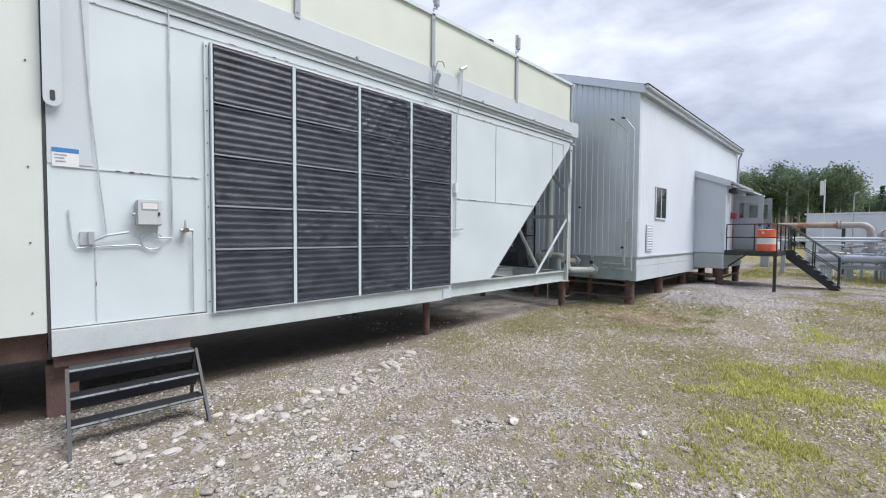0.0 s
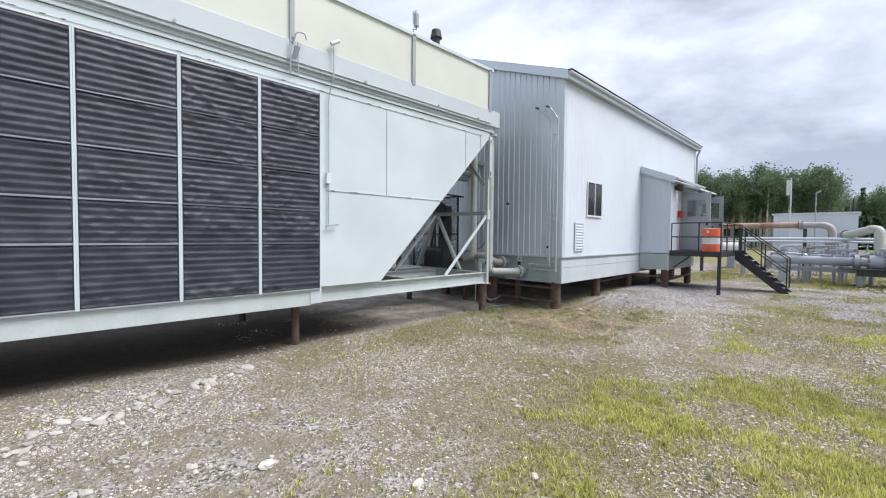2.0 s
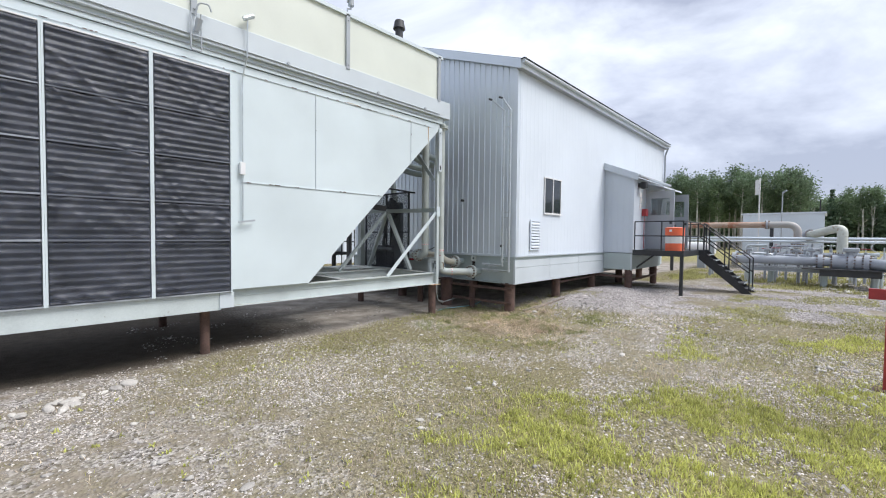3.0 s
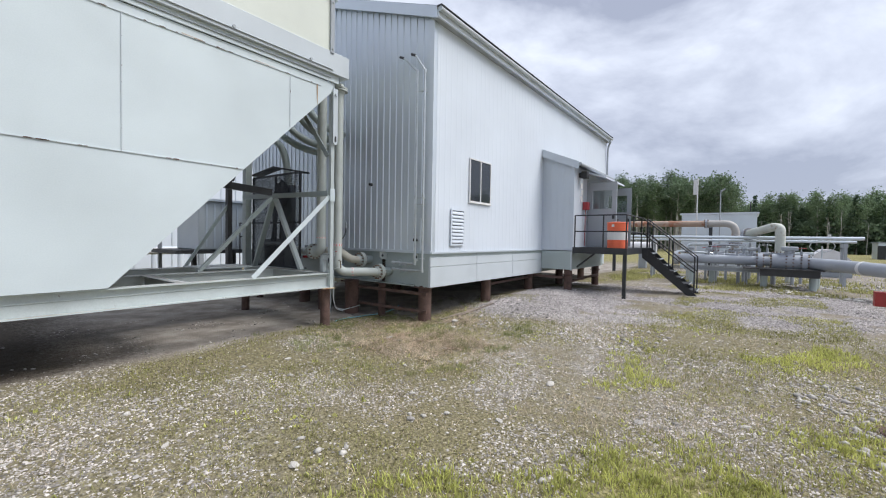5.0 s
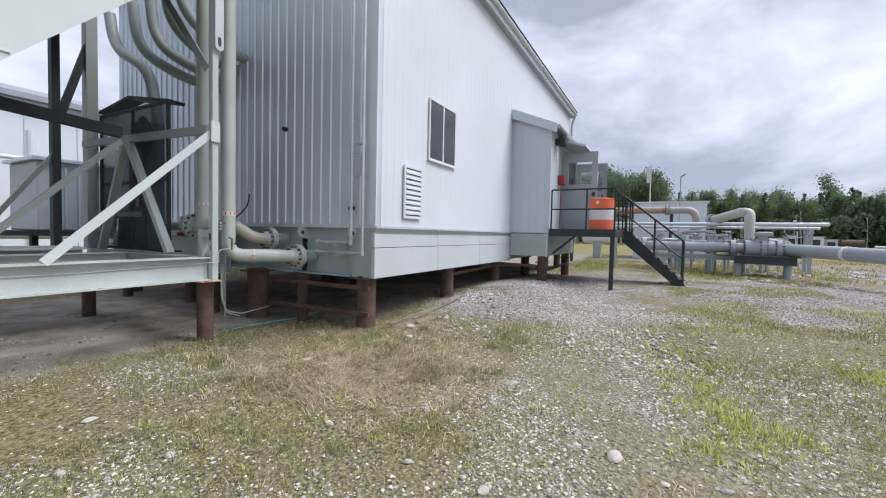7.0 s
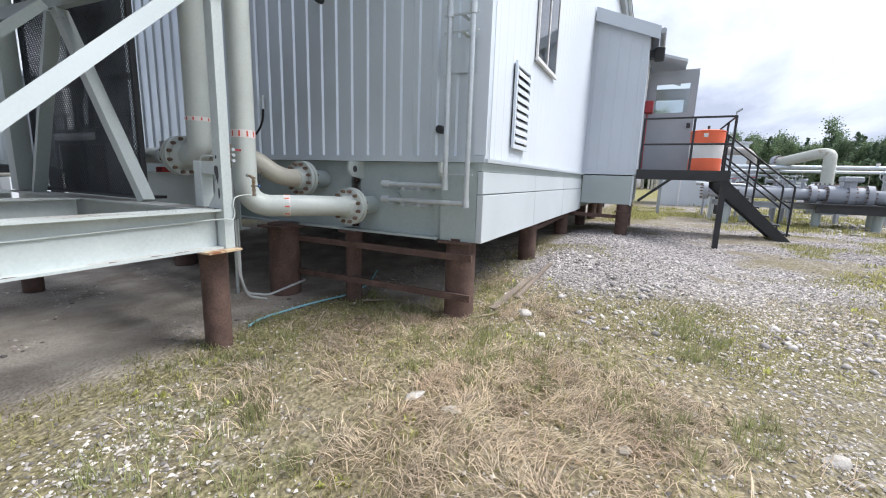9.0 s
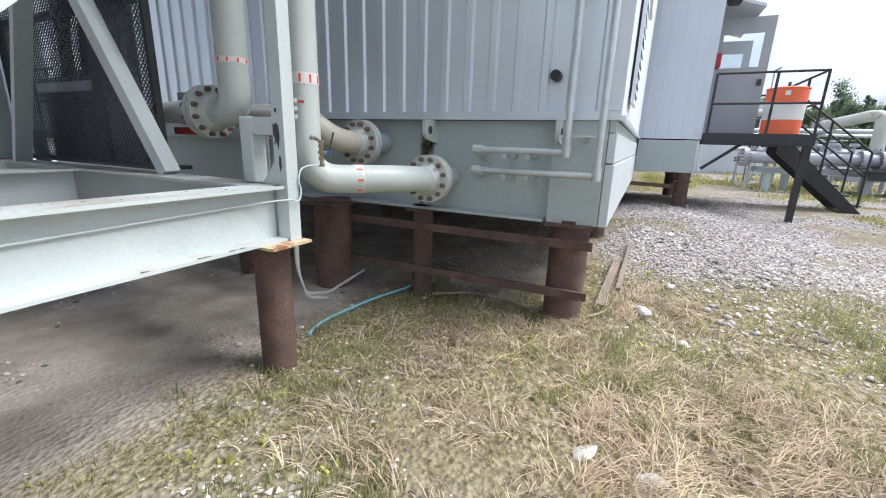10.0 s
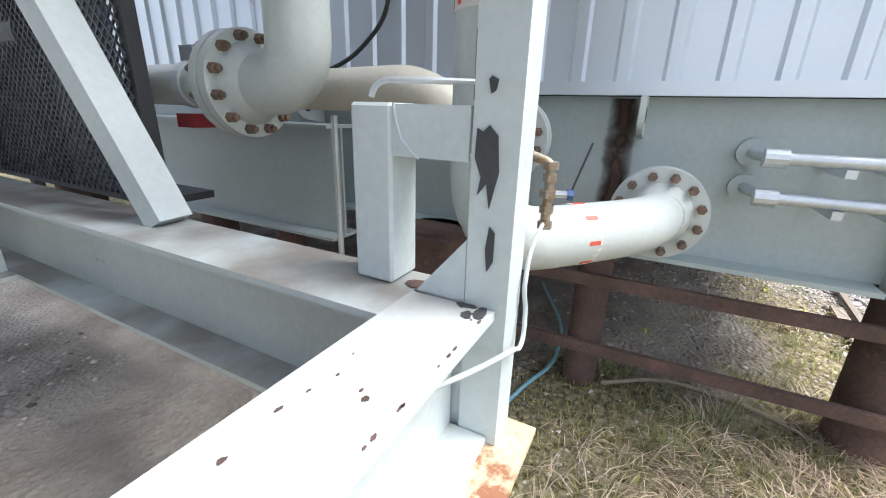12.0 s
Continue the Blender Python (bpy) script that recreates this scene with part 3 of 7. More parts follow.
# skid
part("left_skid_beam", box(mesh(), CX0, 5.79, 6.05, 6.3, 0.76, 1.05, bevel=0.004), M_SKID, cooler)
part("splice_plate", box(mesh(), 5.76, 5.98, 6.03, 6.05, 0.79, 1.04), M_BAND, cooler)
FLANGES = [("front_skid_beam", (5.79, 6.222, 1.07), (10.868, 6.222, 1.07), 0.17), ("end_skid_beam", (10.86, 6.308, 1.068), (10.86, 9.5, 1.068), 0.2), ("inner_skid_beam", (6.3, 8.0, 1.066), (10.758, 8.0, 1.066), 0.16), ("rear_skid_beam", (0, 9.4, 1.07), (10.758, 9.4, 1.07), 0.2), ("cross_skid_beam", (8.3, 6.308, 1.066), (8.3, 7.918, 1.066), 0.16)]
for nm, a, b, w in FLANGES:
    part(nm, i_beam(mesh(), a, b, 0.29, w), M_SKID if nm == "front_skid_beam" else M_SKID_DIRTY, cooler)
CR = random.Random(8)
for q in range(44):
    x = 10.85 - 1.9 * CR.random() ** 1.5
    y = 6.147 if q % 2 else 6.16 + 0.11 * CR.random()
    r = CR.uniform(0.002, 0.0075)
    part("paint_chip", prism(mesh(), [(x + r * CR.uniform(0.5, 1.3) * math.cos(a), y + (0.45 if q % 2 else 0.8) * r * CR.uniform(0.4, 1.1) * math.sin(a)) for a in np.linspace(0, math.tau, 7, endpoint=False)], "z", 1.0695, 1.0708), M_CHIP, cooler)
for q in range(12):
    x = 10.7 - 2.2 * CR.random() ** 1.3
    w = CR.uniform(0.01, 0.035)
    part("rust_edge", prism(mesh(), [(x - w, 6.139), (x - w * 0.3, 6.15 + 0.01 * CR.random()), (x + w * 0.4, 6.148), (x + w, 6.139)], "z", 0.796, 0.7975), M_CHIP, cooler)
part("gusset", prism(mesh(), [(6.199, 1.072), (6.199, 1.19), (6.3, 1.072)], "x", 10.872, 10.88), M_SKID, cooler)
part("corner_plate", box(mesh(), 10.882, 10.96, 6.2, 6.3, 1.05, 1.068), M_SKID, cooler)
part("beam_end_plate", box(mesh(), 10.882, 10.894, 6.15, 6.3, 0.783, 1.048), M_SKID, cooler)
for q, (ax2, ay2, rx2, ry2) in enumerate(((10.845, 6.155, 0.03, 0.014), (10.83, 6.175, 0.018, 0.012), (10.862, 6.19, 0.012, 0.02))):
    part("rust_hole", prism(mesh(), [(ax2 + rx2 * CR.uniform(0.5, 1.1) * math.cos(a), ay2 + ry2 * CR.uniform(0.5, 1.1) * math.sin(a)) for a in np.linspace(0, math.tau, 9, endpoint=False)], "z", 1.0708, 1.0716), M_DARK, cooler)
part("rust_patch", prism(mesh(), [(10.90 + 0.02 * math.cos(a), 6.31 + 0.03 * math.sin(a)) for a in np.linspace(0, math.tau, 9, endpoint=False)], "z", 1.0698, 1.0709), M_CHIP, cooler)
part("bearing_plate", box(mesh(), 10.70, 10.96, 6.06, 6.4, 0.765, 0.779), mat("rust_streaked_plate", (0.52, 0.40, 0.26), 0.7, vary=0.25, scale=6, fine=60, bump=0.2, dirt=(0.28, 0.12, 0.06), dirt_at=0.54, dscale=8), cooler)
part("deck_sheet", box(mesh(), 9.3, 10.4, 8.2, 9.0, 1.1, 1.13), M_SKID, cooler)
for a in (((10.5, 4.69), (10.53, 4.69), (10.528, 4.42), (10.518, 4.3), (10.508, 4.45)), ((9.3, 4.71), (9.7, 4.7), (9.68, 4.685), (9.32, 4.69)), ((8.2, 4.71), (8.5, 4.705), (8.48, 4.69), (8.25, 4.69))):
    part("rust_streak", prism(mesh(), list(a), "y", 6.092, 6.098), mat("rust_streak_paint", (0.42, 0.30, 0.19), 0.7, vary=0.2, scale=8), cooler)
for a in (((6.153, 1.365), (6.168, 1.38), (6.178, 1.37), (6.188, 1.375), (6.190, 1.33), (6.178, 1.3), (6.183, 1.27), (6.168, 1.29), (6.161, 1.25), (6.148, 1.31)), ((6.158, 1.445), (6.168, 1.45), (6.173, 1.445), (6.168, 1.425), (6.161, 1.43)), ((6.148, 1.21), (6.158, 1.22), (6.163, 1.18), (6.158, 1.14), (6.148, 1.16))):
    part("torn_patch", prism(mesh(), list(a), "x", 10.866, 10.8685), M_DARK, cooler)
# louvre banks
XS = [1.50, 2.615, 3.745, 4.865, 5.945]
M_TRIM_DULL = mat("dusty_dark_rib", (0.11, 0.12, 0.14), 0.45, vary=0.2, scale=3, fine=50)
M_RIB = mat("dusty_grey_rib", (0.26, 0.28, 0.31), 0.45, vary=0.15, scale=3, fine=50)
for i, (a, b) in enumerate(zip(XS, XS[1:])):
    bank = part("louvre_bank", box(mesh(), a + 0.03, b - 0.03, 6.06, 6.097, 1.08, 4.58), M_DARK, cooler)
    bm = mesh()
    for x in (a + 0.012, b - 0.012):
        box(bm, x - 0.011, x + 0.011, 5.982, 6.09, 1.05, 4.61)
    part("louvre_side_rail", bm, M_PANEL, bank)
    part("louvre_head_rail", box(mesh(), a + 0.026, b - 0.026, 5.986, 6.09, 4.59, 4.61), M_WPLAST, bank)
    part("louvre_sill_rail", box(mesh(), a + 0.026, b - 0.026, 5.99, 6.09, 1.05, 1.07), M_TRIM, bank)
    nsl = 36
    for k in range(nsl):
        z = 1.09 + (k + 0.5) * 3.48 / nsl
        wide = k in (8, 14, 21, 28)
        sag = 0.006 * math.sin(k * 1.7 + i)
        if wide:
            bm = prism(mesh(), [(5.968, z - 0.026), (5.968, z - 0.008), (6.058, z + 0.02), (6.058, z)], "x", a + 0.028, b - 0.028)
            part("stiffening_rib", bm, M_RIB if i < 2 else M_TRIM_DULL, bank)
            continue
        bm = prism(mesh(), [(6.0, z - 0.035 + sag), (6.0, z - 0.027 + sag), (6.058, z + 0.035 + sag), (6.058, z + 0.023 + sag)], "x", a + 0.03, b - 0.03)
        part("slat", bm, M_LOUVER, bank)
# rumpled screen cloth over the slats
M_MESH = mat("black_screen_cloth", (0.047, 0.054, 0.072), 0.36, vary=0.35, scale=2.2, fine=90, bump=0.3, dirt=(0.085, 0.092, 0.115), dirt_at=0.5, vscale=(1.0, 1, 1.6))
M_MESH.node_tree.nodes["Principled BSDF"].inputs["Alpha"].default_value = 0.56
for i, (a, b) in enumerate(zip(XS, XS[1:])):
    cols, rows = 56, 220
    gx, gz = np.meshgrid(np.linspace(a + 0.03, b - 0.03, cols), np.linspace(1.08, 4.585, rows), indexing="ij")
    warp = 0.5 * lattice(gx, gz, 0.6, 61 + i)
    fold = 1 - np.abs(2 * lattice((gx * 0.9 + gz * 1.1 + warp) * 1.0, (gz - gx) * 0.22, 0.2, 31 + i) - 1)
    cross = 1 - np.abs(2 * lattice((gx * 1.2 - gz * 0.8 - warp), (gz + gx) * 0.3, 0.17, 41 + i) - 1)
    loose = (0.35, 0.6, 1.0, 0.9)[i] * ramp01(lattice(gx, gz, 0.8, 71 + i), 0.2, 0.7)
    gy = 5.992 - 0.02 * loose * (fold ** 3 + 0.7 * cross ** 3) + 0.0065 * np.sin((gz - 1.09) * math.tau / (3.48 / 36))
    me = bpy.data.meshes.new("screen_cloth")
    me.from_pydata(np.stack([gx.ravel(), gy.ravel(), gz.ravel()], 1).tolist(), [], [(p * rows + q, (p + 1) * rows + q, (p + 1) * rows + q + 1, p * rows + q + 1) for p in range(cols - 1) for q in range(rows - 1)])
    me.materials.append(M_MESH)
    ob = smooth(new("screen_cloth", me), 60)
    sol = ob.modifiers.new("thickness", "SOLIDIFY")
    sol.thickness = 0.001
    ob.parent = cooler
    ob.matrix_parent_inverse = Matrix.Translation(-Vector(cooler.location))
for k in range(9):
    part("rail_bolt", cyl(mesh(), (1.466, 6.07, 1.2 + k * 0.42), (1.466, 6.045, 1.2 + k * 0.42), 0.009, 6), M_BOLT, cooler)
part("bank_edge_channel", box(mesh(), 1.44, 1.492, 6.06, 6.098, 1.05, 4.61), M_PANEL, cooler)
# posts and braces of the open end
bm = box(mesh(), 10.87, 10.945, 6.118, 6.128, 0.781, 4.9)
box(bm, 10.87, 10.88, 6.128, 6.197, 0.781, 4.9)
part("corner_post", bm, M_SKID, cooler)
part("post_gusset", box(mesh(), 10.84, 10.95, 6.092, 6.102, 2.5, 2.75), M_PANEL, cooler)
MEMBERS = [("front_brace", (9.3, 6.14, 1.075), (10.86, 6.14, 2.6), 0.012, 0.085, M_PANEL), ("end_brace", (10.905, 7.15, 1.072), (10.8, 7.98, 2.62), 0.1, 0.07, M_SKID), ("end_brace", (10.84, 8.95, 1.072), (10.78, 8.04, 2.62), 0.1, 0.06, M_BASE),
           ("end_girt", (10.87, 6.2, 2.66), (10.76, 9.3, 2.72), 0.06, 0.1, M_BASE), ("inner_brace", (9.2, 8.0, 1.07), (10.7, 8.0, 2.64), 0.08, 0.07, M_BASE), ("inner_girt", (9.05, 8.0, 2.86), (10.7, 8.0, 2.76), 0.1, 0.14, M_DARK),
           ("rear_brace", (9.5, 9.4, 1.08), (10.45, 9.4, 2.55), 0.05, 0.06, M_BASE), ("upper_brace", (10.88, 6.25, 3.42), (10.86, 7.35, 4.75), 0.02, 0.1, M_BASE), ("rear_brace_upper", (10.5, 9.4, 3.1), (10.88, 9.4, 4.4), 0.06, 0.1, M_DARK),
           ("rear_column", (10.44, 9.4, 1.075), (10.44, 9.4, 4.9), 0.1, 0.13, M_DARK), ("rear_corner_column", (10.88, 9.4, 1.075), (10.88, 9.4, 4.9), 0.15, 0.16, M_BASE)]
for nm, a, b, w, h, m in MEMBERS:
    part(nm, bar(mesh(), a, b, w, h), m, cooler)
part("stub_column", box(mesh(), 10.874, 10.966, 6.356, 6.446, 1.07, 1.41, bevel=0.006), M_SKID, cooler)
bm = box(mesh(), 10.877, 10.883, 6.205, 6.354, 1.32, 1.408)
for z in (1.32, 1.402):
    box(bm, 10.883, 10.957, 6.205, 6.354, z, z + 0.006)
box(bm, 10.957, 10.963, 6.205, 6.354, 1.32, 1.408)
part("stub_arm", bm, M_SKID, cooler)
part("weld_bead", tube(mesh(), [(10.876, 6.35, 1.409), (10.8755, 6.345, 1.38), (10.8755, 6.335, 1.35), (10.876, 6.31, 1.325), (10.876, 6.30, 1.319)], 0.0022, seg=6), M_BAND, cooler)
part("sense_line", tube(mesh(), [(10.92, 6.43, 1.42), (10.92, 6.42, 1.45), (10.95, 6.33, 1.45), (11.0, 6.25, 1.45)], 0.006, 0.03, 8), M_GALV, cooler)
part("drain_line", tube(mesh(), [(5.8, 6.205, 0.95), (9.6, 6.205, 0.96), (10.7, 6.2, 0.985), (10.8, 6.13, 1.0), (10.88, 6.1, 1.0)], 0.005, 0.05, 8), M_SKID, cooler)
part("drain_riser", tube(mesh(), [(10.88, 6.1, 1.0), (10.91, 6.098, 0.985), (10.935, 6.1, 1.0), (10.95, 6.105, 1.05), (10.935, 6.108, 1.09), (10.955, 6.11, 1.15), (11.0, 6.115, 1.165), (11.12, 6.13, 1.17)], 0.0045, 0.02, 8), M_SKID, cooler)
for i, (x, y, r) in enumerate(((5.66, 6.45, 0.075), (10.87, 6.27, 0.095), (5.66, 9.3, 0.075), (10.8, 9.3, 0.09), (0.3, 9.3, 0.1))):
    smooth(part("support_post", cyl(mesh(), (x, y, -0.05), (x, y, 0.765), r, 20), M_RUST, cooler))
part("pile_block", box(mesh(), -0.12, 0.16, 6.3, 6.6, -0.05, 0.62, bevel=0.01), M_RUST, cooler)
part("bearing_channel", box(mesh(), -0.05, 1.25, 6.12, 6.5, 0.62, 0.758, bevel=0.006), M_RUST, cooler)

# neighbouring cream section
sec = thing("cooler_housing", (-2, 7.7, 0.0), "cream painted steel housing section standing beside the grey cooler", "industrial housing")
part("wall_sheet", box(mesh(), -4.0, -0.09, 6.11, 9.4, 1.02, 6.4), mat("pale_cream_steel", (0.62, 0.66, 0.62), 0.5, vary=0.05, scale=1, fine=60, bump=0.03), sec)
# Dark strip filling the seam between the two housings.
part("dark_seam", box(mesh(), -0.088, -0.064, 6.1, 9.4, 0.9, 5.9), M_DARK, sec)
part("skid_beam", box(mesh(), -4.0, -0.1, 6.3, 9.4, 0.7, 1.0), M_RUST, sec)
for x in (-0.6, -3.4):
    part("support_post", cyl(mesh(), (x, 6.9, -0.05), (x, 6.9, 0.7), 0.1, 16), M_RUST, sec)
for z in (1.25, 2.0, 2.8, 3.9):
    part("rivet", cyl(mesh(), (-0.2, 6.11, z), (-0.2, 6.1, z), 0.01, 6), M_BOLT, sec)

# fittings on the cooler face
jb = thing("junction_box", (0.8, 6.05, 2.35), "small grey electrical junction box with a paper label", "electrical box")
part("body", box(mesh(), 0.69, 0.93, 5.95, 6.09, 2.2, 2.5, bevel=0.008), M_TRIM, jb)
part("cover", box(mesh(), 0.7, 0.94, 5.935, 5.947, 2.21, 2.51, bevel=0.004), mat("grey_box_cover", (0.52, 0.55, 0.56), 0.45, vary=0.05), jb)
part("window_frame", box(mesh(), 0.735, 0.9, 5.929, 5.934, 2.385, 2.475), M_TRIM, jb)
part("label_plate", box(mesh(), 0.745, 0.89, 5.925, 5.9285, 2.395, 2.465), M_WPLAST, jb)
part("cover_latch", box(mesh(), 0.895, 0.915, 5.92, 5.934, 2.32, 2.36), M_DARK, jb)
part("hinge_knob", cyl(mesh(), (0.68, 5.98, 2.33), (0.65, 5.98, 2.33), 0.02, 8), M_TRIM, jb)
wiring = thing("instrument_wiring", (0.7, 6.07, 2.0), "grey instrument conduit and coiled cable fixed to the panel", "wiring")
part("cable", tube(mesh(), [(0.1, 6.08, 2.36), (0.12, 6.07, 2.05), (0.16, 6.07, 1.94), (0.7, 6.07, 1.97), (0.8, 6.07, 1.93)], 0.008, 0.03, 8), M_GALV, wiring)
part("coil", tube(mesh(), [(0.85 + 0.11 * math.cos(a), 6.06, 2.02 + 0.11 * math.sin(a)) for a in np.linspace(0.3, 6.0, 22)], 0.009, seg=8), M_GALV, wiring)
part("conduit", tube(mesh(), [(0.9, 6.04, 2.2), (0.9, 6.04, 2.05), (1.06, 6.06, 2.05), (1.06, 6.07, 4.9)], 0.01, 0.02, 8), M_GALV, wiring)
part("slack_line", tube(mesh(), [(0.24, 6.07, 4.9), (0.3, 6.06, 3.6), (0.36, 6.06, 2.8), (0.42, 6.06, 2.1)], 0.007, seg=8), M_GALV, wiring)
hd = thing("door_latch", (0.3, 6.05, 2.05), "grey steel lever latch bolted to the panel", "latch")
part("plate", box(mesh(), 0.19, 0.3, 6.07, 6.095, 1.97, 2.12), M_GALV, hd)
part("lug", box(mesh(), 0.26, 0.31, 6.0, 6.069, 1.98, 2.12), M_TRIM, hd)
part("lever", tube(mesh(), [(0.3, 6.02, 2.02), (0.42, 6.01, 2.08), (0.62, 6.0, 2.12)], 0.016, seg=8), M_GALV, hd)
vl = thing("sample_valve", (1.2, 6.03, 2.15), "small brass and steel sample valve with drain tube", "valve")
part("body", cyl(mesh(), (1.13, 6.0, 2.15), (1.27, 6.0, 2.15), 0.022, 10), M_GALV, vl)
part("bonnet", cyl(mesh(), (1.19, 6.09, 2.15), (1.19, 5.93, 2.15), 0.03, 10), M_BOLT, vl)
part("handle", cyl(mesh(), (1.19, 6.0, 2.17), (1.19, 6.0, 2.28), 0.02, 8, 0.006), M_TRIM, vl)
part("drain_tube", tube(mesh(), [(1.27, 6.0, 2.15), (1.28, 6.05, 2.1), (1.28, 6.06, 1.09)], 0.009, 0.02, 8), M_GALV, vl)
sg = thing("data_plate", (0.08, 6.08, 2.95), "small white sign with a blue top stripe and grey bars", "sign")
part("plate", box(mesh(), -0.02, 0.2, 6.08, 6.086, 2.83, 3.03), M_WPLAST, sg)
part("stripe", box(mesh(), -0.02, 0.2, 6.076, 6.079, 2.985, 3.03), mat("blue_print", (0.05, 0.2, 0.5), 0.5), sg)
for k, (a, b) in enumerate(((0.0, 0.1), (0.0, 0.08), (0.01, 0.09))):
    part("text_bar", box(mesh(), a, b, 6.076, 6.079, 2.95 - k * 0.035, 2.962 - k * 0.035), M_TRIM, sg)

# steps
M_NOSE = mat("worn_nosing", (0.4, 0.42, 0.44), 0.4, 0.3, vary=0.3, scale=9, fine=60, dirt=(0.05, 0.05, 0.055), dirt_at=0.55, dscale=12)
M_RUBBER = mat("blue_black_plate", (0.03, 0.035, 0.05), 0.7, vary=0.3, scale=4, fine=60, bump=0.1)
st = thing("portable_steps", (0.6, 5.3, 0.0), "black steel portable step unit with worn nosings", "steps")
for x in (0.05, 1.2):
    part("stringer", bar(mesh(), (x, 5.0, -0.02), (x, 5.62, 0.7), 0.03, 0.07), M_BLACK, st)
    part("rear_leg", bar(mesh(), (x, 5.9, 0.0), (x, 5.64, 0.68), 0.03, 0.04), M_BLACK, st)
for z, y in ((0.7, 5.6), (0.47, 5.4), (0.25, 5.21)):
    t = part("tread", box(mesh(), 0.067, 1.183, y, y + 0.2, z - 0.03, z), M_BLACK, st)
    part("nosing", box(mesh(), 0.067, 1.183, y - 0.014, y - 0.002, z - 0.016, z + 0.003), M_NOSE, t)
    if z > 0.3:
        part("riser_plate", prism(mesh(), [(y + 0.012, z - 0.032), (y + 0.022, z - 0.032), (y + 0.16, z - 0.17), (y + 0.15, z - 0.17)], "x", 0.07, 1.18), M_RUBBER, t)

M_PLANK = mat("weathered_plank", (0.26, 0.215, 0.175), 0.85, vary=0.3, scale=3, fine=60, bump=0.3, vscale=(0.4, 3, 3))
# ---- process pipes between cooler and building ----
M_LABEL = mat("white_label", (0.75, 0.7, 0.68), 0.5, vary=0.03)
M_LRED = mat("red_label", (0.65, 0.10, 0.06), 0.5, vary=0.03)


def band_label(parent, a, b, r, bars=5):
    """A printed band round a pipe, from a to b."""
    lab = part("pipe_label", cyl(mesh(), a, b, r, 28, cap=False), M_LABEL, parent, "white pipe marking band")
    a, b = Vector(a), Vector(b)
    ax = (b - a).normalized()
    u = Vector((0, 0, 1)).cross(ax)
    u = u.normalized() if u.length > 0.1 else Vector((1, 0, 0))
    v = ax.cross(u)
    for k in range(bars * 2):
        w = k * math.tau / (bars * 2)
        c = u * math.cos(w) + v * math.sin(w)
        part("label_bar", bar(mesh(), a.lerp(b, 0.15) + c * r, a.lerp(b, 0.85) + c * r, 0.012, 0.003, up=c), M_LRED, lab)
    return lab


R1 = 0.088
pa = thing("gas_pipe", (11.2, 6.3, 0.0), "pale grey painted gas pipe with elbows and bolted flanges", "pipe", "pipes at the cooler end")
smooth(part("pipe_run", tube(mesh(), [(11.2, 6.3, 4.93), (11.2, 6.3, 1.07), (11.66, 5.93, 1.07), (11.93, 5.9, 1.05)], R1, 0.2, 28, 10), M_PIPE, pa), 50)
smooth(part("wall_nozzle", cyl(mesh(), (12.06, 5.89, 1.05), (12.33, 5.89, 1.05), R1, 28), M_BASE, pa))
flange(pa, (12.0, 5.9, 1.05), (1, 0, 0), R1, 0.172, 0.035)
flange(pa, (11.2, 6.3, 4.82), (0, 0, 1), R1, 0.17, 0.03, 8)
band_label(pa, (11.2, 6.3, 1.6), (11.2, 6.3, 1.66), R1 + 0.002)
band_label(pa, (11.42, 6.128, 1.07), (11.46, 6.093, 1.07), R1 + 0.002, 4)
pb = thing("gas_pipe", (11.27, 7.0, 0.0), "large pale grey gas pipe with a bottom elbow and flange", "pipe", "pipes at the cooler end")
smooth(part("pipe_run", tube(mesh(), [(11.28, 6.97, 4.95), (11.28, 6.97, 1.465), (11.29, 7.21, 1.465)], 0.098, 0.15, 28, 10), M_PIPE, pb), 50)
flange(pb, (11.29, 7.25, 1.465), (0, 1, 0), 0.098, 0.175, 0.035)
smooth(part("header_run", tube(mesh(), [(11.3, 7.32, 1.465), (11.3, 8.6, 1.465)], 0.075, seg=24), M_PIPE, pb), 50)
part("clamp", cyl(mesh(), (11.3, 7.52, 1.465), (11.3, 7.56, 1.465), 0.085, 24), M_BAND, pb)
part("clamp_ear", box(mesh(), 11.28, 11.32, 7.5, 7.58, 1.545, 1.6), M_TRIM, pb)
part("pipe_shoe", box(mesh(), 11.24, 11.36, 7.5, 7.6, 1.31, 1.36), M_RED, pb)
band_label(pb, (11.28, 6.97, 1.755), (11.28, 6.97, 1.79), 0.1)
pc = thing("gas_pipe", (11.8, 6.6, 0.0), "cream painted gas pipe bending down to a wall flange", "pipe", "pipes at the cooler end")
smooth(part("pipe_run", tube(mesh(), [(11.8, 7.7, 1.47), (11.62, 6.72, 1.47), (11.74, 6.54, 1.3), (11.95, 6.52, 1.29)], 0.085, 0.14, 28, 8), mat("cream_pipe_paint", (0.55, 0.52, 0.43), 0.4, vary=0.08, scale=4, dirt=(0.35, 0.28, 0.2), dirt_at=0.66), pc), 50)
flange(pc, (12.02, 6.52, 1.29), (1, 0, 0), 0.085, 0.172, 0.035)
smooth(part("wall_nozzle", cyl(mesh(), (12.08, 6.52, 1.29), (12.33, 6.52, 1.29), R1, 28), M_BASE, pc))
M_BRASS = mat("stained_brass", (0.30, 0.26, 0.20), 0.5, 0.35, vary=0.3, scale=14, fine=90, bump=0.2, dirt=(0.30, 0.19, 0.10), dirt_at=0.5, dscale=30)
bl = thing("bleed_valve", (11.14, 6.12, 1.16), "small stained brass bleed valve with a steel lever", "valve")
VX, VY = 11.14, 6.13
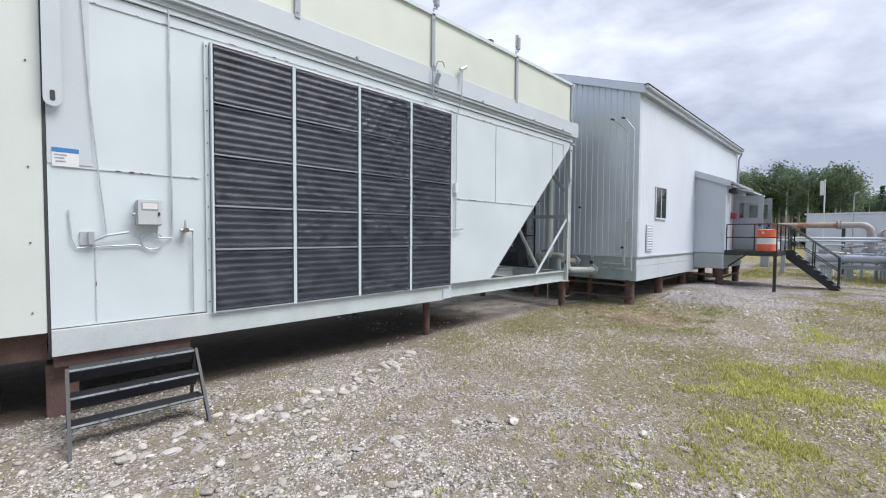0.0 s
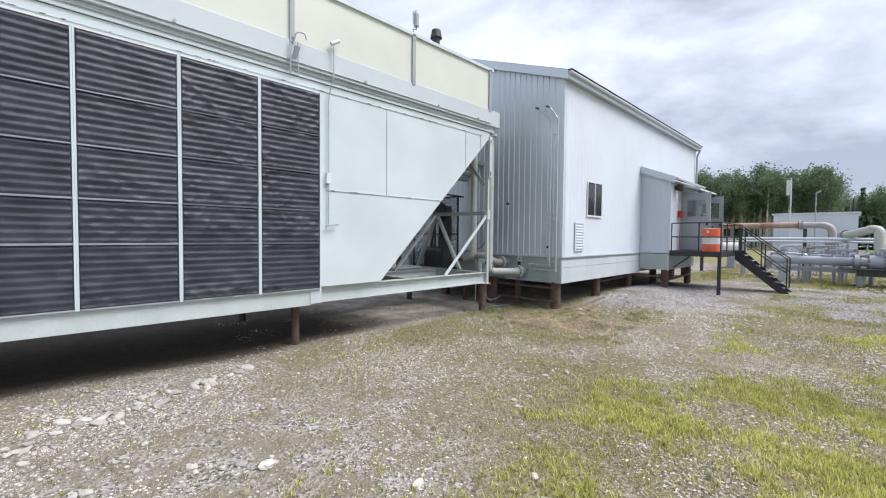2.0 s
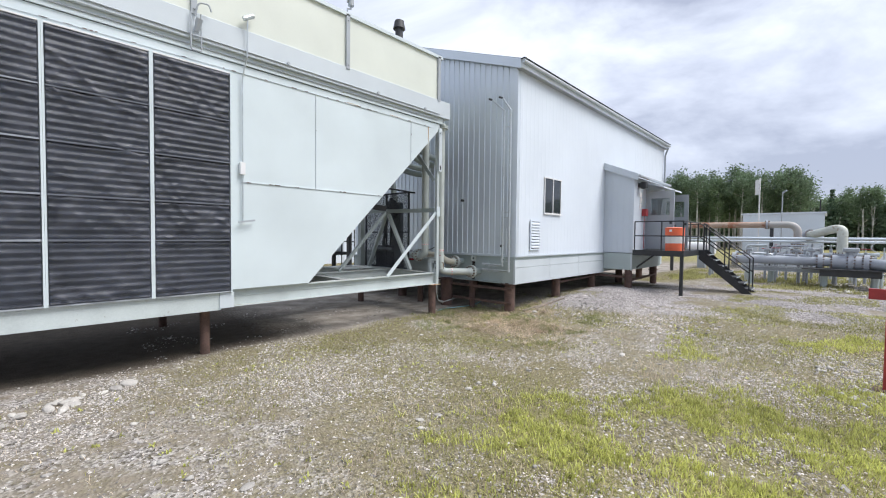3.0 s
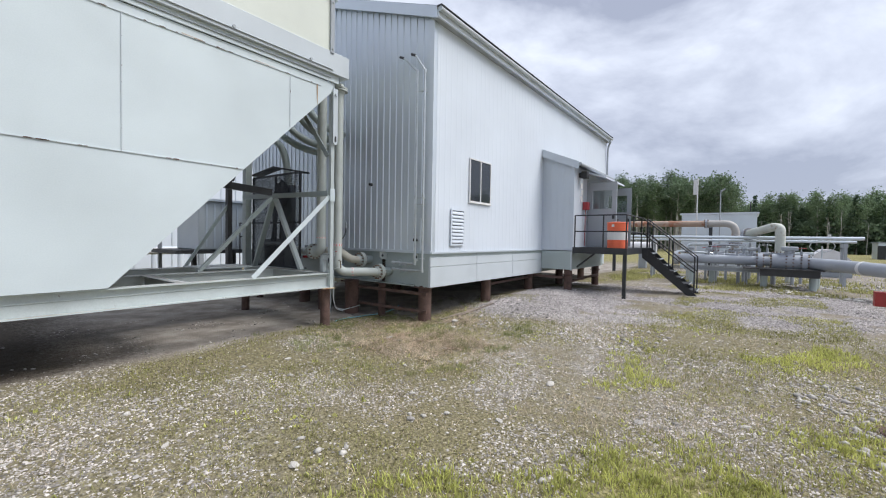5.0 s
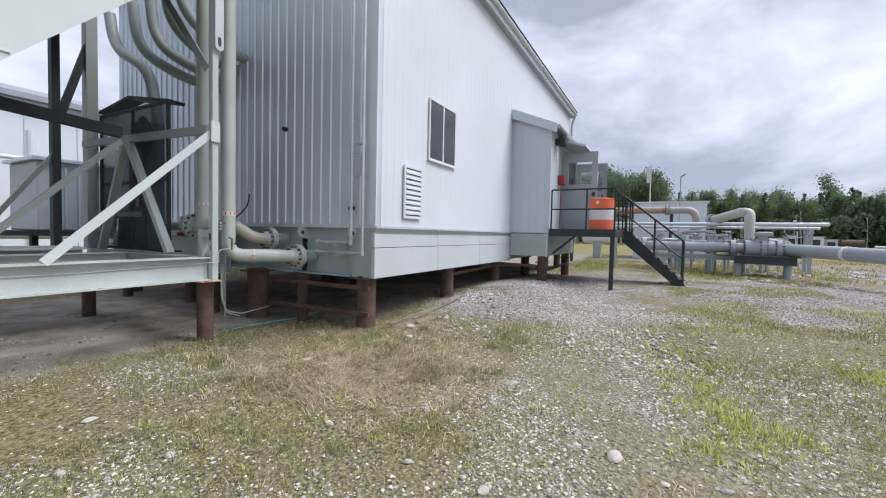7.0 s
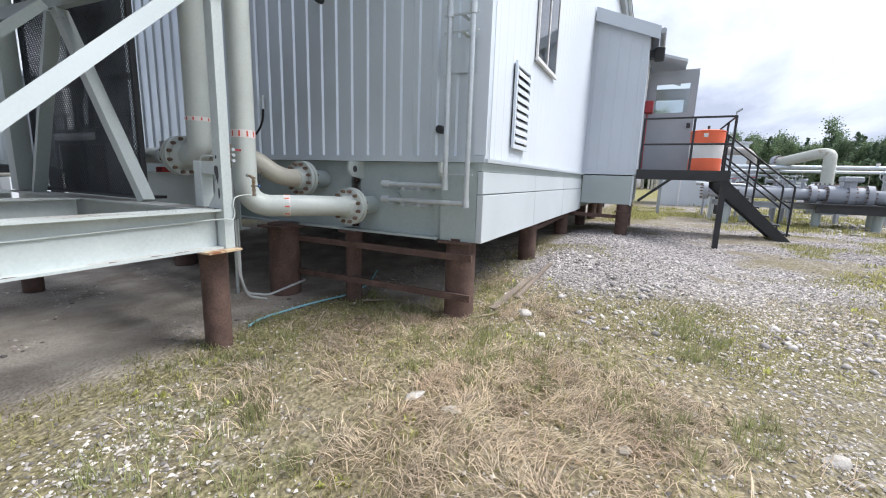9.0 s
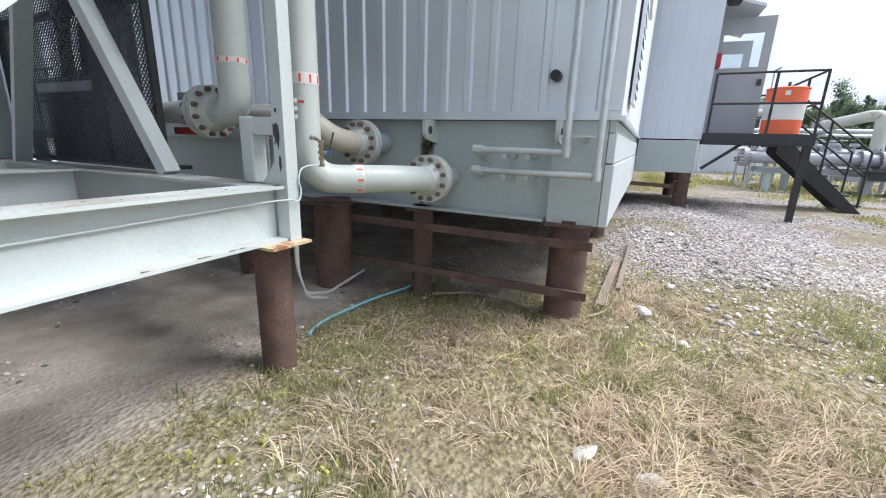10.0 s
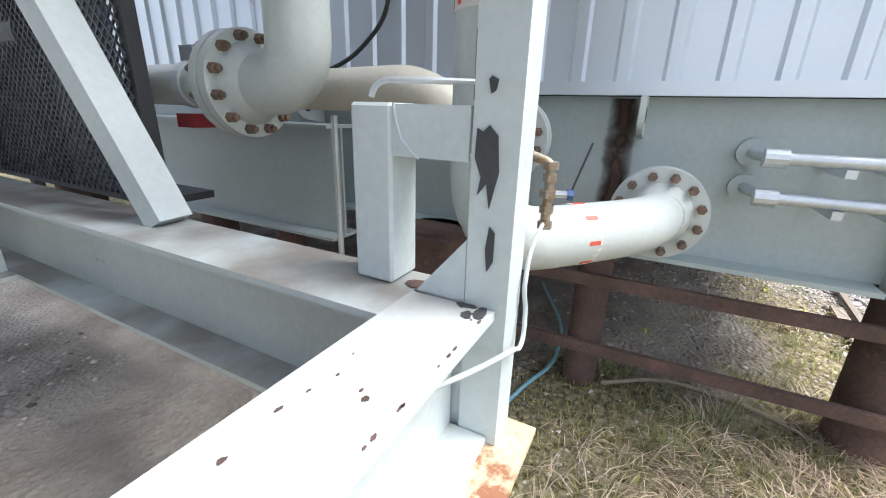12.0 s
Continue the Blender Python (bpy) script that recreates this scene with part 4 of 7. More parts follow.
smooth(part("body", tube(mesh(), [(VX, VY, 1.16), (VX, VY, 1.3), (VX - 0.004, VY + 0.05, 1.315)], 0.011, 0.018, 12), M_BRASS, bl))
for z, r in ((1.165, 0.017), (1.2, 0.016), (1.235, 0.019), (1.27, 0.015), (1.295, 0.017)):
    part("hex_nut", cyl(mesh(), (VX, VY, z - 0.008), (VX, VY, z + 0.008), r, 6), M_BRASS, bl)
part("union_nut", cyl(mesh(), (VX - 0.004, VY + 0.04, 1.313), (VX - 0.006, VY + 0.065, 1.315), 0.014, 6), M_GALV, bl)
part("stem", cyl(mesh(), (VX, VY, 1.235), (VX + 0.012, VY - 0.04, 1.235), 0.008, 8), M_GALV, bl)
part("stem_nut", cyl(mesh(), (VX + 0.012, VY - 0.038, 1.235), (VX + 0.016, VY - 0.05, 1.235), 0.013, 6), mat("blue_nut", (0.08, 0.14, 0.3), 0.4, 0.3), bl)
part("lever", bar(mesh(), (VX + 0.014, VY - 0.045, 1.24), (VX + 0.02, VY - 0.075, 1.345), 0.012, 0.004), M_DARK, bl)
bv = thing("red_handled_valve", (11.02, 6.32, 1.45), "small valve assembly with a red handle", "valve")
part("body", cyl(mesh(), (11.02, 6.24, 1.42), (11.02, 6.24, 1.54), 0.022, 10), M_BOLT, bv)
part("handle", bar(mesh(), (11.03, 6.24, 1.5), (11.1, 6.2, 1.5), 0.01, 0.014), M_RED, bv)
for z in (1.42, 1.46, 1.5):
    part("nut", cyl(mesh(), (11.02, 6.18, z), (11.02, 6.2, z), 0.014, 6), M_GALV, bv)
dr = thing("drain_hose", (11.3, 6.4, 0.3), "thin pale drain tubing hanging under the pipe", "hose")
part("tube", tube(mesh(), [(11.2, 6.42, 0.95), (11.2, 6.42, 0.45), (11.25, 6.42, 0.3), (11.5, 6.45, 0.22), (12.0, 6.5, 0.25)], 0.01, 0.06, 8), M_GALV, dr)
part("loop", tube(mesh(), [(11.16, 6.4, 0.95), (11.17, 6.4, 0.5), (11.24, 6.4, 0.28), (11.45, 6.42, 0.2)], 0.01, 0.06, 8), M_GALV, dr)
hz = thing("garden_hose", (11.5, 6.1, 0.03), "light blue hose lying in the grass under the pipes", "hose")
hp = [(11.22, 6.38), (11.34, 6.45), (11.6, 6.44), (11.84, 6.41), (12.1, 6.35), (12.34, 6.26), (12.8, 6.3), (13.4, 6.6)]
part("tube", tube(mesh(), [(x, y, float(ground_z(x, y)) + 0.02) for x, y in hp], 0.011, 0.2, 8), mat("light_blue_hose", (0.25, 0.5, 0.58), 0.5), hz)
for px, py, qx, qy, pw, pname in ((12.66, 4.67, 13.9, 4.62, 0.07, "weathered tan plank lying along the foot of the building"), (13.1, 4.56, 14.6, 4.52, 0.04, "thin weathered batten lying beside the plank")):
    pk = thing("plank", (px, py, 0.04), pname, "plank")
    zz = [float(ground_z(u, v)) + 0.028 for u, v in ((px, py), (qx, qy))]
    part("board", bar(mesh(), (px, py, zz[0]), (qx, qy, zz[1]), pw, 0.024), M_PLANK, pk)
hz = thing("cable", (12.5, 5.5, 0.03), "tan cable lying on dry ground between piles", "cable")
hp = [(12.3, 6.0), (12.5, 5.7), (12.45, 5.3), (12.2, 4.9), (12.6, 4.6), (13.0, 4.55)]
part("tube", tube(mesh(), [(x, y, float(ground_z(x, y)) + 0.015) for x, y in hp], 0.011, 0.15, 8), mat("tan_cable", (0.32, 0.27, 0.2), 0.7), hz)
bun = thing("cooler_header_pipes", (11.6, 8.9, 4.3), "bundle of dark grey curved pipes leaving the cooler", "pipe")
for k, pts in enumerate(([(11.3, 9.75, 5.1), (11.3, 9.6, 4.5), (11.35, 8.55, 3.95), (11.4, 8.4, 3.0)], [(11.4, 9.2, 5.2), (11.45, 9.15, 4.45), (11.8, 8.4, 3.95), (12.35, 8.2, 3.92)], [(11.45, 8.75, 5.2), (11.5, 8.7, 4.5), (11.8, 8.2, 4.1), (12.35, 8.0, 4.05)], [(11.35, 8.1, 5.2), (11.4, 8.05, 4.6), (11.8, 7.8, 4.2), (12.35, 7.7, 4.15)], [(11.35, 7.75, 5.2), (11.4, 7.7, 4.7), (11.8, 7.5, 4.35), (12.35, 7.5, 4.3)])):
    smooth(part("pipe", tube(mesh(), pts, 0.085, 0.4, 18, 8), M_BASE, bun), 50)
fb = thing("support_beam", (12.0, 8.7, 0.6), "grey steel support beam carrying the header pipe", "beam")
part("beam", i_beam(mesh(), (12.0, 7.45, 1.31), (12.0, 11.4, 1.31), 0.62, 0.22), M_BASE, fb)
for y in (7.9, 10.8):
    part("leg", cyl(mesh(), (12.0, y, -0.05), (12.0, y, 0.69), 0.09, 16), M_RUST, fb)
ln = thing("conduit_riser", (11.95, 7.38, 0.3), "thin galvanised conduit riser", "conduit")
part("tube", tube(mesh(), [(11.85, 7.36, 0.0), (11.85, 7.36, 1.36)], 0.016, seg=10), M_GALV, ln)

# guarded fan drive
M_GMESH = mat("weathered_black_mesh", (0.085, 0.095, 0.11), 0.4, 0.3, vary=0.25, scale=3, fine=60, bump=0.05)
M_MACH = mat("weathered_machine_paint", (0.12, 0.13, 0.145), 0.5, 0.2, vary=0.35, scale=2.5, fine=30, bump=0.1, dirt=(0.14, 0.15, 0.16), dirt_at=0.55)
fan = thing("fan_drive_guard", (11.4, 8.2, 1.1), "black expanded metal guard around a fan drive", "machine guard")
part("base_plate", box(mesh(), 10.98, 11.18, 7.35, 9.35, 1.075, 1.1), M_BLACK, fan)
GX0, GX1, GY0, GY1, GZ0, GZ1 = 10.99, 11.16, 7.33, 9.3, 1.1, 3.2
for a, b in (((GX0, GY0, GZ0), (GX0, GY0, GZ1)), ((GX0, GY1, GZ0), (GX0, GY1, GZ1)), ((GX0, GY0, GZ1), (GX0, GY1, GZ1)), ((GX0, GY0, GZ0), (GX0, GY1, GZ0)), ((GX0, GY0, GZ1), (GX1, GY0, GZ1)), ((GX0, 8.3, GZ0), (GX0, 8.3, GZ1)), ((GX0, GY0, 2.1), (GX0, GY1, 2.1))):
    part("frame_bar", bar(mesh(), a, b, 0.04, 0.04), M_BLACK, fan)
bm = mesh()
s = 0.038
hgt, wid = GZ1 - GZ0, GY1 - GY0
k = -hgt
while k < wid:
    for sg2 in (1, -1):
        y0, z0, y1, z1 = k, 0.0, k + hgt, hgt
        if y0 < 0:
            z0, y0 = -k, 0.0
        if y1 > wid:
            z1, y1 = wid - k, wid
        if z1 > z0:
            if sg2 < 0:
                y0, y1 = wid - y0, wid - y1
            bar(bm, (GX0 - 0.022, GY0 + y0, GZ0 + z0), (GX0 - 0.022, GY0 + y1, GZ0 + z1), 0.004, 0.007, up=(1, 0, 0))
    k += s
part("expanded_mesh", bm, M_GMESH, fan, kind="stuff")
part("cover", prism(mesh(), [(7.3, 3.22), (8.4, 3.42), (9.35, 3.3), (9.35, 3.26), (8.4, 3.38), (7.3, 3.18)], "x", 10.97, 11.2), M_BLACK, fan)
part("motor", cyl(mesh(), (11.05, 8.0, 1.62), (11.05, 8.8, 1.62), 0.09, 20), M_MACH, fan)
part("motor_foot", box(mesh(), 11.0, 11.12, 8.0, 8.8, 1.1, 1.54), M_BLACK, fan)
for yy in (7.65, 8.75):
    part("machine_column", bar(mesh(), (11.08, yy, 1.1), (11.08, 8.2, 3.1), 0.05, 0.06), M_BLACK, fan)
part("machine_housing", box(mesh(), 11.03, 11.14, 7.72, 8.2, 1.1, 2.95, bevel=0.01), M_MACH, fan)
part("pulley", cyl(mesh(), (11.0, 8.1, 2.75), (11.028, 8.1, 2.75), 0.3, 28), M_BLACK, fan)
part("pulley", cyl(mesh(), (11.0, 8.3, 1.6), (11.028, 8.3, 1.6), 0.14, 24), M_BLACK, fan)
for y in (7.98, 8.42):
    part("belt", bar(mesh(), (11.01, 8.3 + (y - 8.2) * 0.55, 1.6), (11.01, y, 2.75), 0.015, 0.04, up=(1, 0, 0)), M_BLACK, fan)

# ---- equipment building ----
bld = thing("equipment_building", (18.5, 8, 0.0), "white and grey ribbed metal building with gable roof on piles", "building")
BX0, BX1, BY0, BY1, ZB, ZF, ZE = 12.3, 24.8, 4.68, 11.8, 0.78, 1.5, 6.28
RY = (BY0 + BY1) / 2
RZ = ZE + 0.38 * (RY - BY0)
w1 = part("end_wall", prism(mesh(), [(BY0 + 0.004, ZF), (BY0 + 0.004, ZE + 0.12), (RY, RZ + 0.14), (BY1, ZE + 0.12), (BY1, ZF)], "x", BX0, BX0 + 0.1), M_SIDING, bld, "grey ribbed end wall")
w2 = part("long_wall", box(mesh(), BX0 + 0.1, BX1, BY0, BY0 + 0.1, ZF, ZE + 0.12), M_WHITE, bld, "white ribbed long wall")
part("far_wall", prism(mesh(), [(BY0 + 0.1, ZF), (BY0 + 0.1, ZE), (RY, RZ), (BY1, ZE), (BY1, ZF)], "x", BX1 - 0.1, BX1 - 0.004), M_WHITE, bld)
part("rear_wall", box(mesh(), BX0 + 0.1, BX1 - 0.1, BY1 - 0.1, BY1, ZF, ZE), M_WHITE, bld)
part("floor_deck", box(mesh(), BX0 + 0.1, BX1, BY0 + 0.1, BY1 - 0.1, ZB + 0.3, ZF - 0.01), M_DARK, bld)
y = BY0 + 0.12
k = 0
while y < BY1 - 0.1:
    zt = ZE + 0.38 * min(y - BY0, BY1 - y) - 0.02
    bm = prism(mesh(), [(BX0, y - 0.036), (BX0 - 0.02, y - 0.022), (BX0 - 0.02, y + 0.022), (BX0, y + 0.036)], "z", ZF + 0.03, zt)
    part("siding_rib", bm, M_SIDING, w1)
    y += 0.19
    k += 1
x = BX0 + 0.22
rib = prism(mesh(), [(x - 0.024, BY0), (x - 0.01, BY0 - 0.003), (x + 0.01, BY0 - 0.003), (x + 0.024, BY0)], "z", ZF + 0.03, ZE - 0.02)
first = part("siding_rib", rib, M_WHITE, w2)
for k in range(1, 61):
    if 28 <= k <= 41:
        continue
    o = first.copy()
    scene.collection.objects.link(o)
    o.location = (0.2 * k, 0, 0)
part("corner_trim", box(mesh(), BX0 - 0.03, BX0 - 0.004, BY0 - 0.012, BY0 + 0.1, ZF + 0.04, ZE), M_WHITE, bld)
part("sill_flashing", box(mesh(), BX0 - 0.04, BX1 + 0.01, BY0 - 0.04, BY0 - 0.012, ZF - 0.02, ZF + 0.01), M_SIDING, bld)
part("end_sill_flashing", box(mesh(), BX0 - 0.05, BX0 - 0.002, BY0 - 0.012, BY1, ZF - 0.02, ZF + 0.035), M_SIDING, bld)
bs = part("base_skid", box(mesh(), BX0 + 0.05, BX1, BY0 + 0.05, BY1 - 0.05, ZB + 0.02, ZF - 0.022), M_BASE, bld, "grey-green steel base")
part("base_bottom_flange", box(mesh(), BX0 - 0.07, BX0 + 0.05, BY0 + 0.42, BY1, ZB, ZB + 0.02), M_BASE, bs)
part("base_corner_plate", box(mesh(), BX0 - 0.03, BX0 + 0.05, BY0 + 0.052, BY0 + 0.4, ZB, ZF - 0.022), M_BASE, bs)
M_BSIDE = mat("pale_base_steel", (0.55, 0.60, 0.63), 0.45, vary=0.05, scale=1.2, fine=50, bump=0.03, dirt=(0.4, 0.2, 0.15), dirt_at=0.8)
for a, b in ((BX0 - 0.035, 14.05), (14.06, 15.9), (15.91, 17.9), (21.1, BX1)):
    p = part("base_side_plate", box(mesh(), a, b, BY0 - 0.01, BY0 + 0.048, ZB, 1.2, bevel=0.004), M_BSIDE, bs)
    part("base_side_plate", box(mesh(), a, b, BY0 - 0.004, BY0 + 0.048, 1.21, 1.4, bevel=0.004), M_BSIDE, bs)
    part("base_top_plate", box(mesh(), a, b, BY0 + 0.01, BY0 + 0.048, 1.405, 1.478), M_BASE, bs)
M_STAIN = mat("smoky_weld_stain", (0.06, 0.035, 0.025), 0.8, vary=0.3, scale=9, fine=60, bump=0)
wn2, wl2 = M_STAIN.node_tree.nodes, M_STAIN.node_tree.links
wg, wsp, wab, wfall, wns, wpr = wn2.new("ShaderNodeNewGeometry"), wn2.new("ShaderNodeSeparateXYZ"), wn2.new("ShaderNodeMath"), wn2.new("ShaderNodeMapRange"), wn2.new("ShaderNodeTexNoise"), wn2.new("ShaderNodeMath")
wl2.new(wg.outputs["Position"], wsp.inputs[0])
wab.operation = "SUBTRACT"
wl2.new(wsp.outputs["Y"], wab.inputs[0])
wab.inputs[1].default_value = 6.105
wabs = wn2.new("ShaderNodeMath")
wabs.operation = "ABSOLUTE"
wl2.new(wab.outputs[0], wabs.inputs[0])
wl2.new(wabs.outputs[0], wfall.inputs["Value"])
wfall.inputs["From Min"].default_value, wfall.inputs["From Max"].default_value = 0.085, 0.0
wns.inputs["Scale"].default_value, wns.inputs["Detail"].default_value = 11.0, 6.0
wl2.new(wg.outputs["Position"], wns.inputs["Vector"])
wpr.operation = "MULTIPLY"
wl2.new(wfall.outputs["Result"], wpr.inputs[0])
wl2.new(wns.outputs["Fac"], wpr.inputs[1])
wgain = wn2.new("ShaderNodeMapRange")
wgain.inputs["From Min"].default_value, wgain.inputs["From Max"].default_value, wgain.inputs["To Max"].default_value = 0.1, 0.46, 0.95
wl2.new(wpr.outputs[0], wgain.inputs["Value"])
wl2.new(wgain.outputs["Result"], wn2["Principled BSDF"].inputs["Alpha"])
part("weld_stain", box(mesh(), BX0 + 0.046, BX0 + 0.0475, 6.02, 6.19, ZB + 0.03, ZF - 0.03), M_STAIN, bs)
for y in (5.03, 6.02, 7.9):
    bm = prism(mesh(), [(BX0 + 0.05, 1.475), (BX0 - 0.17, 1.475)] + [(BX0 - 0.1 + 0.075 * math.cos(a), 1.4 + 0.075 * math.sin(a)) for a in np.linspace(math.pi, 1.5 * math.pi, 6)] + [(BX0 + 0.05, 1.3)], "y", y - 0.012, y + 0.012)
    lg = part("lifting_lug", bm, M_PIPE, bs)
    part("lug_hole", cyl(mesh(), (BX0 - 0.09, y - 0.014, 1.4), (BX0 - 0.09, y + 0.014, 1.4), 0.032, 14), M_DARK, lg)
for y, z in ((5.1, 1.76), (6.48, 3.02)):
    part("wall_nipple", cyl(mesh(), (BX0 - 0.07, y, z), (BX0, y, z), 0.035, 16), M_BLACK, w1)
# roof
over = 0.14
for sgn, y0, y1 in ((1, BY0 - over, RY), (-1, BY1 + over, RY)):
    z0 = ZE - 0.38 * over + 0.14
    t = 0.05
    n = Vector((0, -0.38 * sgn, 1)).normalized() * t
    part("roof_sheet", prism(mesh(), [(y0, z0 + 0.02), (y1, RZ + 0.16), (y1, RZ + 0.16 + t), (y0 + n.y, z0 + 0.02 + n.z)], "x", BX0 - 0.1, BX1 + 0.12), M_ROOF, bld)
part("eave_fascia", box(mesh(), BX0 - 0.1, BX1 + 0.12, BY0 - over - 0.02, BY0 - over + 0.02, ZE - 0.06, ZE + 0.12), M_WHITE, bld)
gt = part("eave_gutter", tube(mesh(), [(BX0 - 0.1, BY0 - over - 0.06, ZE + 0.08), (BX1 + 0.12, BY0 - over - 0.06, ZE + 0.08)], 0.05, seg=10), M_BAND, bld)
part("drip_edge", box(mesh(), BX0 - 0.12, BX1 + 0.13, BY0 - over - 0.115, BY0 - over + 0.0, ZE + 0.135, ZE + 0.15), M_DARK, bld)
part("soffit", box(mesh(), BX0 - 0.08, BX1 + 0.1, BY0 - over + 0.02, BY0, ZE - 0.06, ZE - 0.04), M_TRIM, bld)
part("rake_trim", prism(mesh(), [(BY0 - over, ZE - 0.38 * over - 0.04), (BY0 - over, ZE - 0.38 * over + 0.19), (RY, RZ + 0.19), (RY, RZ - 0.04)], "x", BX0 - 0.13, BX0 - 0.1), M_SIDING, bld)
part("rake_trim", prism(mesh(), [(BY1 + over, ZE - 0.38 * over - 0.04), (BY1 + over, ZE - 0.38 * over + 0.19), (RY, RZ + 0.19), (RY, RZ - 0.04)], "x", BX0 - 0.13, BX0 - 0.1), M_SIDING, bld)
part("downspout", tube(mesh(), [(BX1 - 0.1, BY0 - 0.2, ZE - 0.05), (BX1 - 0.1, BY0 - 0.08, ZE - 0.35), (BX1 - 0.1, BY0 - 0.08, 1.6)], 0.04, 0.1, 10), M_TRIM, bld)
gv = part("roof_gooseneck", tube(mesh(), [(22.1, BY0 + 0.35, ZE + 0.25), (22.1, BY0 + 0.35, ZE + 0.5), (22.1 + 0.12, BY0 + 0.3, ZE + 0.56), (22.1 + 0.24, BY0 + 0.25, ZE + 0.42)], 0.045, 0.08, 12), M_GALV, bld)
# sliding window
win = part("window", box(mesh(), 13.66, 14.58, BY0 - 0.012, BY0 - 0.002, 2.69, 3.66), M_DARK, bld, "two-pane sliding window with white frame")
fr = mesh()
for a in ((13.64, 14.6, 3.65, 3.68), (13.64, 14.6, 2.66, 2.69), (13.64, 13.67, 2.69, 3.65), (14.57, 14.6, 2.69, 3.65), (14.105, 14.14, 2.69, 3.65)):
    box(fr, a[0], a[1], BY0 - 0.035, BY0 - 0.012, a[2], a[3])
part("window_frame", fr, M_WPLAST, win)
for a, b in ((13.675, 14.095), (14.155, 14.565)):
    part("pane", box(mesh(), a, b, BY0 - 0.026, BY0 - 0.02, 2.705, 3.635), M_GLASS, win)
part("window_sill", box(mesh(), 13.62, 14.62, BY0 - 0.045, BY0 - 0.012, 2.64, 2.658), M_WPLAST, win)
# louvred vent
vent = part("wall_vent", box(mesh(), 12.95, 13.4, BY0 - 0.02, BY0 - 0.002, 1.68, 2.44), M_DARK, bld, "white louvred wall vent")
fr = mesh()
for a in ((12.92, 13.43, 2.42, 2.46), (12.92, 13.43, 1.65, 1.69), (12.92, 12.96, 1.69, 2.42), (13.39, 13.43, 1.69, 2.42)):
    box(fr, a[0], a[1], BY0 - 0.045, BY0 - 0.02, a[2], a[3])
part("vent_frame", fr, M_WHITE, vent)
for k in range(9):
    z = 1.71 + k * 0.078
    part("vent_slat", prism(mesh(), [(BY0 - 0.052, z), (BY0 - 0.052, z + 0.03), (BY0 - 0.022, z + 0.072), (BY0 - 0.022, z + 0.05)], "x", 12.961, 13.389), M_WHITE, vent)
# vent pipes on the end wall
for lab, yv, zt, zh, ya in (("pipe", 4.96, 5.2, 1.27, 5.34), ("pipe", 4.76, 5.18, 1.13, 5.02)):
    vp = thing("vent_pipe", (12.1, yv, zh), "thin galvanised vent pipe clamped to the end wall", "pipe", "vent pipes on the end wall")
    smooth(part("pipe_run", tube(mesh(), [(12.1, 5.56, zh), (12.1, yv, zh), (12.1, yv, zt), (12.1, ya, zt + 0.36)], 0.022, 0.05, 12, 5), M_GALV, vp), 60)
    part("elbow", cyl(mesh(), (12.1, 5.53, zh), (12.1, 5.6, zh), 0.033, 12), M_GALV, vp)
    part("wall_stub", cyl(mesh(), (12.1, 5.56, zh), (12.34, 5.6, zh), 0.022, 12), M_GALV, vp)
    part("wall_rose", cyl(mesh(), (12.32, 5.6, zh), (12.345, 5.6, zh), 0.055, 16), M_BASE, vp)
    for zc in (zh - 0.03, 2.6, zt - 0.06):
        part("coupling", cyl(mesh(), (12.1, yv, zc), (12.1, yv, zc + 0.08), 0.029, 12), M_GALV, vp)
    for yy in (5.36, 5.2):
        if yy > yv + 0.1:
            part("pipe_clip", box(mesh(), 12.07, 12.34, yy - 0.015, yy + 0.015, zh - 0.05, zh - 0.021), M_GALV, vp)
    part("vent_tip", cyl(mesh(), (12.1, ya - 0.01, zt + 0.35), (12.09, ya + 0.1, zt + 0.4), 0.026, 10), M_DARK, vp)
for z in (1.38, 2.5, 2.63, 4.8):
    part("pipe_bracket", box(mesh(), 12.122, 12.136, 4.72, 5.02, z - 0.012, z), M_GALV, bld)
    part("bracket_foot", box(mesh(), 12.136, 12.28, 4.84, 4.88, z - 0.012, z), M_GALV, bld)
part("patch_plate", box(mesh(), 12.27, 12.276, 4.8, 5.1, 2.22, 2.5), M_SIDING, bld)
hs = thing("sensor_cable", (12.2, 7.35, 1.8), "black sensor cable hanging from a grey gland", "cable")
part("gland", cyl(mesh(), (12.22, 7.28, 2.02), (12.22, 7.28, 2.16), 0.025, 10), M_GALV, hs)
part("cable", tube(mesh(), [(12.22, 7.28, 2.02), (12.22, 7.29, 1.85), (12.18, 7.5, 1.65), (12.15, 7.8, 1.55)], 0.012, 0.12, 8), M_BLACK, hs)
# piles and bracing
for x, y, r in ((12.4, 4.92, 0.14), (12.32, 6.12, 0.085), (12.15, 6.95, 0.165), (15.0, 4.98, 0.13), (17.6, 4.98, 0.13), (17.98, 3.85, 0.12), (20.9, 3.9, 0.12), (20.2, 4.98, 0.13), (22.6, 4.98, 0.13), (24.5, 4.98, 0.13), (12.4, 9.2, 0.14), (12.4, 11.4, 0.14), (15.0, 8.2, 0.13), (18.0, 8.2, 0.13)):
    pl = smooth(part("support_post", cyl(mesh(), (x, y, -0.1), (x, y, 0.8 if y > 4 else 0.92), r, 24), M_RUST, bld, "rusted round steel pile"), 40)
    part("pile_cap", box(mesh(), x - r - 0.03, x + r + 0.03, y - r - 0.02, y + r + 0.02, 0.755, 0.778), M_RUST, pl)
for z in (0.64, 0.27):
    part("pile_brace", bar(mesh(), (12.24 if z < 0.5 else 12.24, 4.74, z), (12.2, 7.2, z), 0.03, 0.06), M_RUST, bld)
